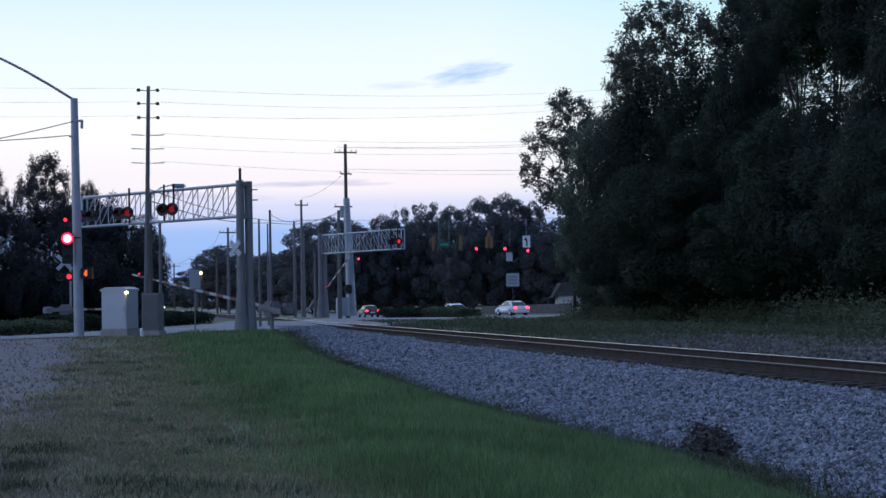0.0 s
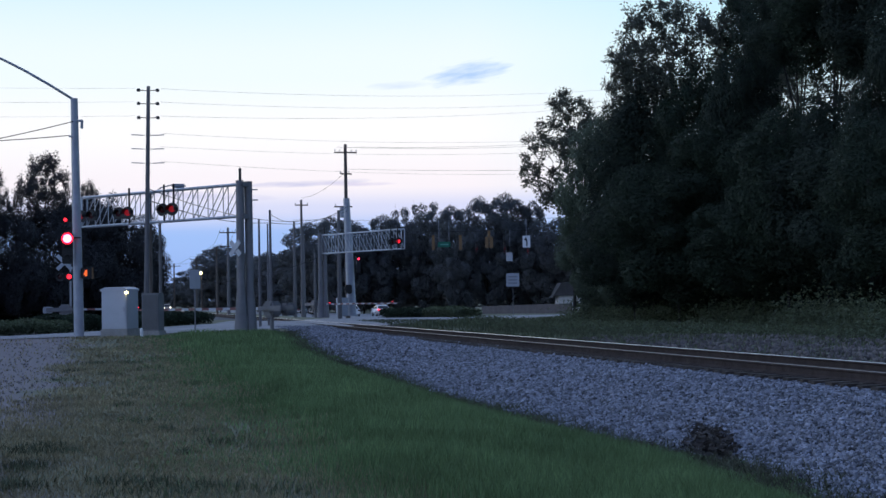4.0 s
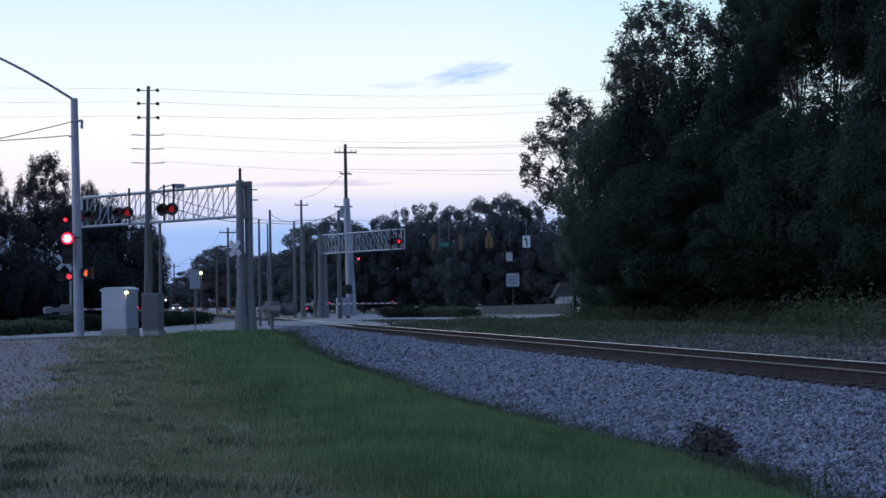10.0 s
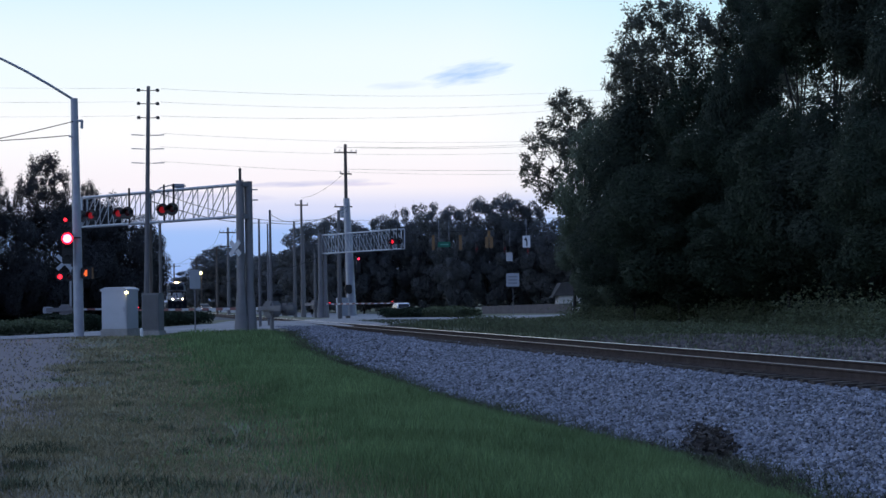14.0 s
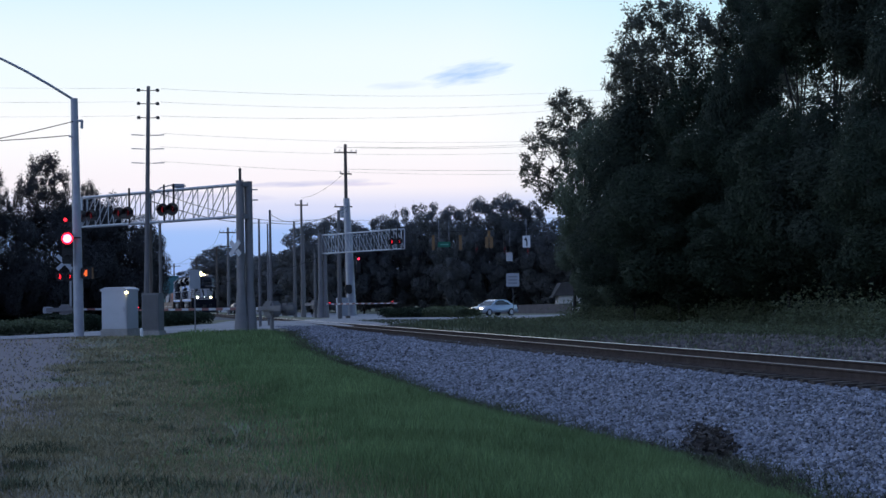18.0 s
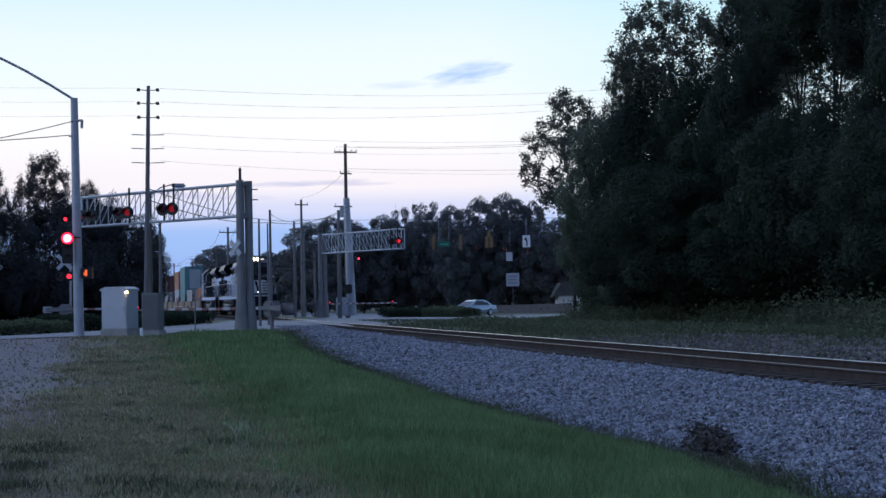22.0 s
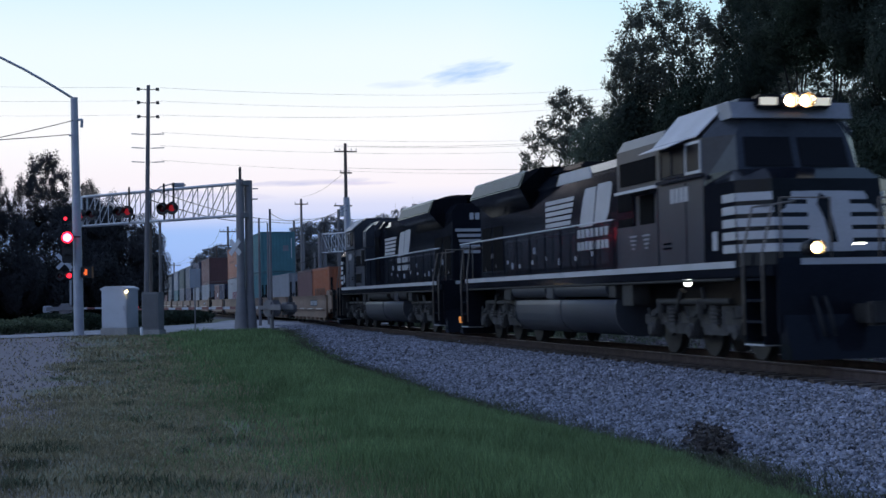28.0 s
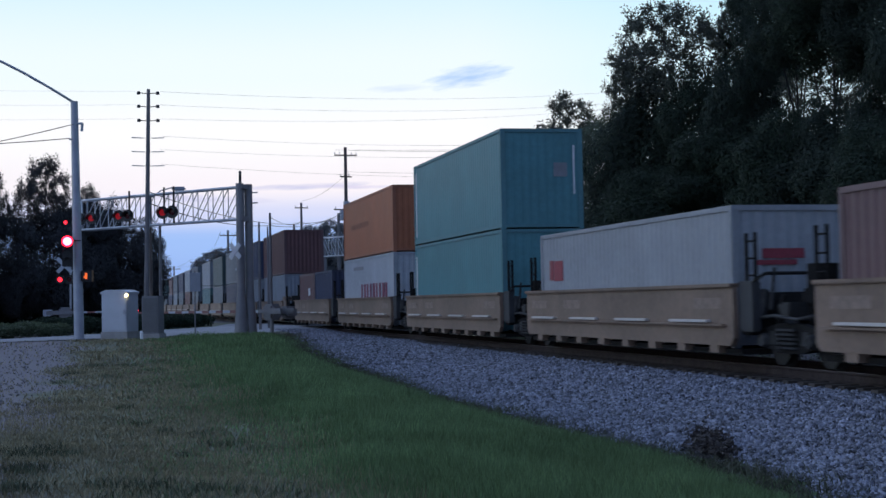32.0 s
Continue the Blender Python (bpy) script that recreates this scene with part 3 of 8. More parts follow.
# ---------------------------------------------------------------- traffic signals
def signal_head(s, x, y, z, sections, lit, case, lens, faces=1, w=0.34, step=0.37):
    """A vertical signal head; lit is the index of the lit section from the top."""
    bm = bmesh.new()
    box(bm, x - w / 2, x + w / 2, y, y + 0.22, z - step * sections, z, 0.03)
    head = part("signal_head", bm, case, s)
    for i in range(sections):
        c = z - step * (i + 0.5)
        bm = bmesh.new()
        disc(bm, (x, y - 0.012 * faces, c), (0, 1, 0), 0.14, 18, 0.02)
        part("lens", bm, lens if i == lit else M_BLACK, head)
        bm = bmesh.new()
        for k in range(10):
            a0, a1 = math.pi * k / 10, math.pi * (k + 1) / 10
            for o in (0.0, 0.01):
                q = [bm.verts.new((x + (0.155 + o) * math.cos(a), yy, c + (0.155 + o) * math.sin(a))) for a, yy in
                     ((a0, y), (a1, y), (a1, y - 0.22), (a0, y - 0.22))]
                bm.faces.new(q)
        part("visor", bm, case, head)
    return head


pole = thing("traffic_signal_pole", "tall grey steel pole with lit red traffic signal", "traffic signal", pose(-0.87, 67.9, -0.16))
bm = bmesh.new()
rod(bm, (0, 0, 0), (-0.11, 0, 10.42), 0.225, 0.155, 20)
part("shaft", bm, M_STEEL, pole)
bm = bmesh.new()
rod(bm, (0, 0, -0.05), (0, 0, 0.05), 0.34, 0.34, 20)
part("base_plate", bm, M_STEEL, pole)
bm = bmesh.new()
pipe(bm, [(-0.12, 0, 10.36), (-1.1, 0.0, 10.98), (-2.2, 0.0, 11.62), (-3.1, 0.0, 12.08), (-3.6, 0.0, 12.28)], 0.055, 8)
part("lamp_arm", bm, M_STEEL, pole)
bm = bmesh.new()
box(bm, -4.3, -3.5, -0.16, 0.16, 12.21, 12.38, 0.06)
part("luminaire", bm, M_STEEL, pole)
bm = bmesh.new()
rod(bm, (-0.1, -0.12, 9.4), (0.24, -0.12, 9.45), 0.05, 0.05, 8)
rod(bm, (-0.1, -0.1, 8.75), (-0.35, -0.1, 8.75), 0.04, 0.04, 8)
rod(bm, (0.2, -0.12, 9.1), (0.22, -0.12, 9.45), 0.06, 0.06, 8)
part("wire_clamp", bm, M_STEEL, pole)
signal_head(pole, -0.45, -0.45, 4.52, 3, -1, M_BLACK, M_REDSIGNAL, w=0.46, step=0.44)
bm = bmesh.new()
box(bm, -0.45, 0.1, -0.25, -0.1, 4.3, 4.36)
part("bracket", bm, M_BLACK, pole)
bm = bmesh.new()
disc(bm, (-0.45, -0.53, 4.29), (0, 1, 0), 0.245, 24, 0.05)
lens = part("red_light", bm, M_REDRIM, pole, "round lit red signal light")
bm = bmesh.new()
disc(bm, (-0.45, -0.562, 4.29), (0, 1, 0), 0.18, 22, 0.012)
part("glaring_centre", bm, M_REDSIGNAL, lens)
bm = bmesh.new()
disc(bm, (-0.52, -0.60, 5.10), (0, 1, 0), 0.075, 14, 0.03)
part("small_red_light", bm, M_REDLAMP, pole)
bm = bmesh.new()
box(bm, 0.10, 0.62, -0.30, -0.06, 2.55, 3.02, 0.03)
ped = part("pedestrian_signal", bm, M_BLACK, pole, "dark pedestrian signal box with a yellow edge")
bm = bmesh.new()
box(bm, 0.56, 0.635, -0.315, -0.045, 2.54, 3.03, 0.01)
part("edge", bm, M_YELLOWCASE, ped)
bm = bmesh.new()
box(bm, 0.14, 0.50, -0.33, -0.29, 2.59, 2.98)
part("signal_face", bm, M_BLACK, ped)
bm = bmesh.new()
box(bm, 0.27, 0.37, -0.345, -0.328, 2.66, 2.92, 0.006)
box(bm, 0.22, 0.27, -0.345, -0.328, 2.70, 2.80, 0.006)
part("lit_symbol", bm, plain("lit_orange_symbol", (0.5, 0.1, 0.02), 0.3, emit=(1.0, 0.16, 0.03), power=0.9), ped)

# ---------------------------------------------------------------- cabinets by the pole
cab = thing("control_cabinet", "pale grey metal control cabinet on a concrete plinth", "cabinet", pose(0.87, 67.4, -0.16, 0, 0, -32))
bm = bmesh.new()
box(bm, -0.66, 0.66, -0.52, 0.52, 0, 0.36, 0.02)
part("plinth", bm, M_CONCRETE, cab)
bm = bmesh.new()
box(bm, -0.62, 0.62, -0.48, 0.48, 0.36, 1.98, 0.012)
body = part("body", bm, M_CABINET, cab)
bm = bmesh.new()
box(bm, -0.58, 0.58, -0.50, -0.484, 0.42, 1.9, 0.006)
part("door", bm, M_CABINET, cab)
bm = bmesh.new()
box(bm, 0.624, 0.636, -0.42, 0.42, 0.42, 1.9, 0.004)
part("door", bm, M_CABINET, cab)
bm = bmesh.new()
prism(bm, [(-0.66, 1.98), (0.66, 1.98), (0.66, 2.06), (0.4, 2.16), (-0.4, 2.16), (-0.66, 2.06)], -0.52, 0.52, "y")
part("roof", bm, M_CABINET, cab)
bm = bmesh.new()
box(bm, 0.45, 0.53, -0.53, -0.50, 1.1, 1.3, 0.008)
part("handle", bm, M_STEEL, cab)
bm = bmesh.new()
rod(bm, (0.64, -0.58, 1.90), (0.64, -0.48, 1.92), 0.05, 0.05, 12)
part("lamp", bm, M_WARM, cab, "small lit warm-white lamp")

cab2 = thing("relay_case", "dark grey metal relay case beside the pole", "cabinet", pose(2.2, 65.3, -0.16, 0, 0, -25))
bm = bmesh.new()
box(bm, -0.38, 0.38, -0.30, 0.30, 0.28, 1.86, 0.015)
part("body", bm, material("dull_grey_paint", (0.16, 0.16, 0.165), 0.7, 0, 0.8, 1.1, 2, 25, 0.05), cab2)
bm = bmesh.new()
box(bm, -0.44, 0.44, -0.36, 0.36, 0, 0.28, 0.02)
part("plinth", bm, M_CONCRETE, cab2)
bm = bmesh.new()
box(bm, -0.33, 0.33, -0.318, -0.302, 0.34, 1.78, 0.006)
part("door", bm, material("dull_grey_paint_dark", (0.12, 0.12, 0.125), 0.7, 0, 0.8, 1.1, 2, 25, 0.05), cab2)
stub = thing("marker_post", "short white plastic marker post in the grass", "post", pose(1.68, 63.6, gz(1.68, 63.6)))
bm = bmesh.new()
rod(bm, (0, 0, 0), (0, 0, 0.34), 0.06, 0.06, 10)
rod(bm, (0, 0, 0.34), (0, 0, 0.39), 0.06, 0.02, 10)
part("pipe", bm, M_WHITE, stub)


# ---------------------------------------------------------------- utility poles and cables
def wood_pole(x, y, height, r, mat, label, lean=(0, 0), z=None):
    p = thing("utility_pole", label, "utility pole", pose(x, y, gz(x, y) - 0.05 if z is None else z), "utility poles")
    bm = bmesh.new()
    rod(bm, (0, 0, 0), (lean[0], lean[1], height), r, r * 0.62, 14)
    part("shaft", bm, mat, p)
    return p


def crossarm(p, x, z, half, pins, yaw=0.0, mat=None):
    bm = bmesh.new()
    box(bm, -half, half, -0.05, 0.05, -0.06, 0.06, 0.01)
    bmesh.ops.rotate(bm, verts=bm.verts, cent=(0, 0, 0), matrix=Matrix.Rotation(radians(yaw), 3, "Z"))
    bmesh.ops.translate(bm, verts=bm.verts, vec=(x, -0.14, z))
    arm = part("crossarm", bm, mat or M_WOODPOLE, p)
    for k in pins:
        c = Vector((k * math.cos(radians(yaw)), k * math.sin(radians(yaw)), 0)) + Vector((x, -0.14, z))
        bm = bmesh.new()
        rod(bm, c + Vector((0, 0, 0.06)), c + Vector((0, 0, 0.14)), 0.02, 0.02, 6)
        rod(bm, c + Vector((0, 0, 0.12)), c + Vector((0, 0, 0.27)), 0.055, 0.03, 8)
        part("insulator", bm, M_STEEL, arm)


up = wood_pole(2.02, 68.9, 11.15, 0.125, M_WOODLIGHT, "tall dark wooden pole with six side insulators", (0.22, 0))
for i, z in enumerate((10.95, 10.35, 9.72)):
    for s in (-1, 1):
        bm = bmesh.new()
        rod(bm, (0.2, 0, z), (0.2 + s * 0.42, 0, z + 0.03), 0.02, 0.02, 6)
        rod(bm, (0.2 + s * 0.42, 0, z - 0.04), (0.2 + s * 0.42, 0, z + 0.09), 0.085, 0.07, 10)
        part("insulator", bm, M_BLACK, up)
for i, z in enumerate((8.95, 8.33, 7.70)):
    for s in (-1, 1):
        bm = bmesh.new()
        rod(bm, (0.17 + s * 0.2, 0, z), (0.17 + s * 0.72, 0, z + 0.02), 0.022, 0.022, 6)
        rod(bm, (0.17, 0, z), (0.17 + s * 0.2, 0, z), 0.012, 0.012, 5)
        part("bracket", bm, M_STEEL, up)
wood_pole(2.82, 72.6, 5.25, 0.095, M_WOODLIGHT, "short weathered wooden stub pole")

tall = wood_pole(22.0, 136.6, 15.9, 0.22, M_WOODPOLE, "tall wooden power pole with crossarm and top insulator", (0.0, 0))
crossarm(tall, 0, 15.15, 1.05, (-1.0, -0.55, 0.55, 1.0), 5)
crossarm(tall, 0, 13.2, 0.6, (-0.55,), 20)
crossarm(tall, 0, 13.2, 0.35, (0.3,), -30)
crossarm(tall, -0.3, 10.2, 0.85, (-0.7,), 5)
bm = bmesh.new()
rod(bm, (-0.45, -0.3, 9.2), (-0.45, -0.3, 10.15), 0.2, 0.2, 12)
part("transformer", bm, M_STEEL, tall, "grey cylindrical pole transformer")
steel = thing("signal_strain_pole", "stout grey steel strain pole with small red signal", "traffic signal", pose(21.55, 133.6, -0.12))
bm = bmesh.new()
rod(bm, (0.35, 0, 0), (0.0, 0, 10.45), 0.42, 0.28, 18)
part("shaft", bm, M_STEEL, steel)
bm = bmesh.new()
box(bm, -1.15, -0.15, -1.0, -0.4, 0.0, 1.62, 0.03)
part("equipment_cabinet", bm, M_CABINET, steel, "pale grey equipment cabinet at its foot")
bm = bmesh.new()
box(bm, 0.72, 1.10, -0.55, -0.25, 3.85, 5.3, 0.03)
part("signal_head", bm, M_BLACK, steel)
bm = bmesh.new()
disc(bm, (0.92, -0.60, 5.02), (0, 1, 0), 0.085, 16, 0.05)
part("red_light", bm, M_REDFAR, steel)
bm = bmesh.new()
box(bm, -0.35, 0.25, -0.75, -0.45, 1.95, 2.75, 0.06)
part("pedestrian_signal", bm, M_BLACK, steel)

for x, y, h, r, mat, lab, arms in (
        (20.6, 132.2, 9.6, 0.2, M_WOODLIGHT, "weathered pole beside the far cantilever", ()),
        (22.2, 169.5, 13.2, 0.2, M_WOODLIGHT, "wooden power pole with one crossarm", ((12.6, 0.75, (-0.7, 0.7)),)),
        (10.5, 95.3, 7.1, 0.11, M_WOODLIGHT, "dark wooden pole beyond the crossing gate", ()),
        (8.25, 80.2, 5.75, 0.08, M_WOODLIGHT, "thin dark post beyond the cantilever", ()),
        (8.95, 82.5, 5.6, 0.065, M_WOODLIGHT, "thin dark post beyond the cantilever", ()),
        (14.9, 180.5, 10.5, 0.2, M_WOODLIGHT, "wooden pole with two crossarms down the line", ((9.9, 1.0, (-0.95, -0.5, 0.5, 0.95)), (8.3, 1.0, (-0.8, 0.8)))),
        (16.2, 216.0, 9.6, 0.19, M_WOODPOLE, "wooden pole with crossarm down the line", ((9.1, 1.1, (-1.0, 1.0)),)),
        (16.2, 262.0, 9.6, 0.19, M_WOODPOLE, "wooden pole with crossarm down the line", ((9.1, 1.1, (-1.0, 1.0)),)),
        (15.2, 320.0, 10.0, 0.19, M_WOODPOLE, "wooden pole with crossarm down the line", ((9.4, 1.4, (-1.2, 1.2)),)),
        (12.9, 372.0, 10.5, 0.2, M_WOODPOLE, "wooden pole with crossarm down the line", ((9.8, 1.7, (-1.5, 1.5)),)),
        (18.9, 150.0, 9.6, 0.18, M_WOODLIGHT, "weathered wooden pole by the far road", ()),
        (20.9, 150.0, 6.4, 0.15, M_WOODLIGHT, "weathered wooden pole by the far road", ())):
    q = wood_pole(x, y, h, r, mat, lab)
    for z, half, pins in arms:
        crossarm(q, 0, z, half, pins, 5)


def cable(name, a, b, sag, r=0.014, n=18, label="thin dark overhead cable"):
    a, b = Vector(a), Vector(b)
    pts = []
    for i in range(n + 1):
        t = i / n
        p = a.lerp(b, t)
        p.z -= sag * 4 * t * (1 - t)
        pts.append(p)
    bm = bmesh.new()
    pipe(bm, pts, r, 4)
    return solid(name, bm, M_WIRE, label, "cable", group="overhead cables")


# six line wires from the near pole, over the track, into the wood
for i, (z, z2) in enumerate(((10.85, 14.6), (10.25, 13.9), (9.62, 13.6), (8.85, 11.5), (8.25, 10.8), (7.60, 9.3))):
    cable("overhead_cable", (2.75, 68.7, z), (34.0, 92.0, z2), 0.45, 0.0055)
for i, (z, z2) in enumerate(((10.85, 12.0), (10.25, 11.2), (9.62, 10.6))):
    cable("overhead_cable", (1.65, 68.7, z), (-42.0, 60.0, z2), 0.8, 0.004)
cable("overhead_cable", (22.9, 136.4, 15.2), (60.0, 124.0, 16.6), 0.8, 0.014)
cable("overhead_cable", (21.1, 136.4, 15.2), (56.0, 124.0, 15.9), 0.8, 0.014)
cable("overhead_cable", (22.2, 169.3, 12.8), (22.0, 136.4, 13.0), 0.5)
cable("overhead_cable", (22.0, 136.4, 13.2), (62.0, 120.0, 13.0), 0.6, 0.014)
cable("overhead_cable", (2.1, 68.8, 6.4), (21.6, 133.4, 9.2), 1.2, 0.02)
cable("overhead_cable", (2.1, 68.8, 5.9), (10.5, 95.2, 6.2), 0.35, 0.025)
cable("overhead_cable", (10.5, 95.2, 6.2), (21.6, 133.4, 9.6), 0.6, 0.025)
cable("overhead_cable", (10.5, 95.2, 6.75), (22.2, 169.3, 10.6), 0.5, 0.018)
cable("overhead_cable", (22.2, 169.3, 8.0), (15.0, 180.3, 6.2), 0.9, 0.03)
cable("overhead_cable", (21.5, 133.4, 6.2), (8.9, 150.0, 3.2), 0.9, 0.03)
cable("overhead_cable", (-1.0, 67.8, 9.25), (-9.5, 60.0, 6.6), 0.15, 0.022)
cable("overhead_cable", (-1.2, 67.7, 8.62), (-9.5, 60.0, 7.4), 0.12, 0.022)
for dx in (-0.9, 0.9):
    for a, b in (((14.9 + dx, 180.4, 9.9), (16.2 + dx, 216.0, 9.2)), ((16.2 + dx, 216.0, 9.2), (16.2 + dx, 262.0, 9.2)),
                 ((16.2 + dx, 262.0, 9.2), (15.2 + dx, 320.0, 9.5))):
        cable("overhead_cable", a, b, 0.5, 0.018)


# ---------------------------------------------------------------- span-wire signals and signs over the far road
SPANS = (((18.9, 149.9, 9.3), (62.0, 139.35, 9.3)), ((25.0, 189.0, 9.9), (78.0, 177.1, 9.9)))


def wire_z(k, x):
    a, b = SPANS[k]
    t = (x - a[0]) / (b[0] - a[0])
    return a[2] + (b[2] - a[2]) * t - 0.3 * 4 * t * (1 - t)


def wire_y(k, x):
    a, b = SPANS[k]
    return a[1] + (b[1] - a[1]) * (x - a[0]) / (b[0] - a[0])


def hung_signal(x, y, z, sections, lit, case, lens, label, faces=1, drop=0.5, yaw=-13):
    side = 1 if yaw < 90 else -1
    y = wire_y(0 if y < 160 else 1, x + 0.0225 * side) - 0.0974 * side
    s = thing("hanging_traffic_signal", label, "traffic signal", pose(x, y, z, 0, 0, yaw), "hanging traffic signals")
    signal_head(s, 0, 0, 0, sections, lit, case, lens, w=0.29)
    bm = bmesh.new()
    rod(bm, (0, 0.1, 0), (0, 0.1, wire_z(0 if y < 160 else 1, x) - z + 0.02), 0.02, 0.02, 6)
    part("hanger", bm, M_WIRE, s)
    return s


for a, b in SPANS:
    cable("span_wire", a, b, 0.3, 0.02, label="steel span wire that carries the traffic signals")
for x, y in ((62.0, 139.35), (25.0, 189.0), (78.0, 177.1)):
    wood_pole(x, y, 10.4, 0.18, M_WOODLIGHT, "weathered pole holding a span wire")


hung_signal(32.3, 146.4, 7.55, 4, -1, M_YELLOWCASE, M_AMBER, "yellow traffic signal with its lamps turned away", yaw=167, drop=0.9)
hung_signal(34.9, 145.8, 7.5, 4, -1, M_YELLOWCASE, M_AMBER, "yellow traffic signal with its lamps turned away", yaw=167, drop=0.9)
five = hung_signal(37.65, 145.1, 7.9, 2, -1, M_YELLOWCASE, M_AMBER, "yellow five-lamp traffic signal with its lamps turned away", yaw=167, drop=0.5)
for s in (-1, 1):
    signal_head(five, 0.22 * s, 0, -0.62, 3, -1, M_YELLOWCASE, M_AMBER)
SIGNALS = []
for x, y, z in ((46.05, 184.3, 8.3), (49.5, 183.5, 8.25), (52.3, 182.9, 7.95)):
    s = hung_signal(x, y, z, 3, -1, M_BLACK, M_AMBER, "dark traffic signal with red and amber lamps", drop=1.4)
    for k, (mat, dz) in enumerate(((M_REDFAR, -0.9), (M_AMBER, -1.27))):
        lamp = turning_lens("lamp", s, (0, -0.16, dz), 0.17 if k == 0 else 0.10, mat, -1, None)
        FLASHERS.pop()
        SIGNALS.append((lamp, Vector((0, -0.16, dz)), k))

turn = thing("turn_sign", "white sign with black left-turn arrow on span wire", "road sign", pose(41.2, wire_y(0, 41.2) - 0.03, 6.7, 0, 0, -13))
bm = bmesh.new()
box(bm, -0.38, 0.38, -0.015, 0.015, -0.55, 0.62, 0.01)
part("panel", bm, M_WHITE, turn)
bm = bmesh.new()
box(bm, -0.02, 0.10, -0.028, -0.016, -0.40, 0.10)
part("arrow_stem", bm, M_BLACK, turn)
bm = bmesh.new()
prism(bm, [(-0.24, 0.26), (-0.02, 0.45), (0.02, 0.33), (0.10, 0.10), (-0.02, 0.05), (-0.08, 0.16)], -0.028, -0.016, "y")
part("arrow_head", bm, M_BLACK, turn)
bm = bmesh.new()
rod(bm, (0, 0.03, 0.6), (0, 0.03, wire_z(0, 41.2) - 6.7 + 0.02), 0.025, 0.025, 6)
part("hanger", bm, M_STEEL, turn)
nm = thing("street_name_sign", "green street name sign with pale bar on span wire", "road sign", pose(33.3, wire_y(0, 33.3) - 0.02, 6.6, 0, 0, -13))
bm = bmesh.new()
box(bm, -0.62, 0.62, -0.015, 0.015, -0.27, 0.27, 0.01)
part("panel", bm, M_GREENSIGN, nm)
bm = bmesh.new()
box(bm, -0.42, 0.42, -0.022, -0.017, -0.06, 0.06)
part("lettering_bar", bm, plain("pale_green_lettering", (0.10, 0.32, 0.24), 0.5), nm)
for s in (-0.5, 0.5):
    bm = bmesh.new()
    rod(bm, (s, 0.02, 0.27), (s, 0.02, wire_z(0, 33.3) - 6.6 + 0.02), 0.02, 0.02, 6)
    part("hanger", bm, M_STEEL, nm)
wq = thing("square_sign", "small white square sign on the far signal", "road sign", pose(50.05, wire_y(1, 50.15) - 0.01, 6.32, 0, 0, -13))
bm = bmesh.new()
box(bm, -0.40, 0.40, -0.015, 0.015, -0.55, 0.55, 0.01)
part("panel", bm, M_DULLSIGN, wq)
bm = bmesh.new()
rod(bm, (0.1, 0.03, 0.4), (0.1, 0.03, wire_z(1, 50.1) - 6.3 + 0.02), 0.02, 0.02, 6)
part("hanger", bm, M_STEEL, wq)


def post_sign(x, y, w, h, ztop, mat, label, bars=0, yaw=-13):
    s = thing("post_sign", label, "road sign", pose(x, y, gz(x, y) - 0.05, 0, 0, yaw))
    bm = bmesh.new()
    box(bm, -0.025, 0.025, 0.0, 0.05, 0, ztop + 0.1)
    part("post", bm, M_MAST, s)
    bm = bmesh.new()
    box(bm, -w / 2, w / 2, -0.02, -0.002, ztop - h, ztop, 0.006)
    part("panel", bm, mat, s)
    for k in range(bars):
        bm = bmesh.new()
        z = ztop - h * (0.25 + 0.5 * k / max(1, bars - 1))
        box(bm, -w * 0.34, w * 0.34, -0.027, -0.022, z - h * 0.06, z + h * 0.06)
        part("lettering_bar", bm, plain("sign_lettering", (0.26, 0.27, 0.30), 0.6), s)
    return s


post_sign(34.0, 123.6, 1.1, 1.1, 3.7, M_DULLSIGN, "white square road sign on a grey post", 3)
post_sign(4.43, 72.9, 0.55, 0.9, 3.0, M_DULLSIGN, "back of grey metal sign on a thin post", 0, 20)

lamp_post = thing("street_lamp", "distant street lamp with a lit warm bulb", "street lamp", pose(19.5, 303.0, gz(19.5, 303)))
bm = bmesh.new()
rod(bm, (0.2, 0, 0), (0.2, 0, 7.5), 0.14, 0.1, 8)
part("shaft", bm, M_WOODPOLE, lamp_post)
bm = bmesh.new()
bmesh.ops.create_icosphere(bm, subdivisions=2, radius=0.32, matrix=Matrix.Translation((0, -0.3, 7.5)))
part("lamp", bm, M_WARM, lamp_post, "lit warm lamp")
bm = bmesh.new()
rod(bm, (0.2, 0, 7.4), (0, -0.3, 7.9), 0.05, 0.05, 6)
part("arm", bm, M_STEEL, lamp_post)
lum = thing("cobra_street_lamp", "grey street lamp head on a curved arm", "street lamp", pose(2.2, 73.5, 0))
bm = bmesh.new()
pipe(bm, [(0.2, 0, 6.4), (0.7, -0.3, 6.75), (1.3, -0.5, 6.9)], 0.03, 6)
part("arm", bm, M_STEEL, lum)
bm = bmesh.new()
box(bm, 1.2, 1.85, -0.65, -0.4, 6.72, 6.92, 0.06)
part("lamp_head", bm, M_STEEL, lum)
bm = bmesh.new()
rod(bm, (0.2, 0, gz(2.2, 73.5)), (0.2, 0, 6.5), 0.09, 0.08, 8)
part("post", bm, M_WOODPOLE, lum)

# ---------------------------------------------------------------- trees and shrubs
RNG = np.random.default_rng(7)


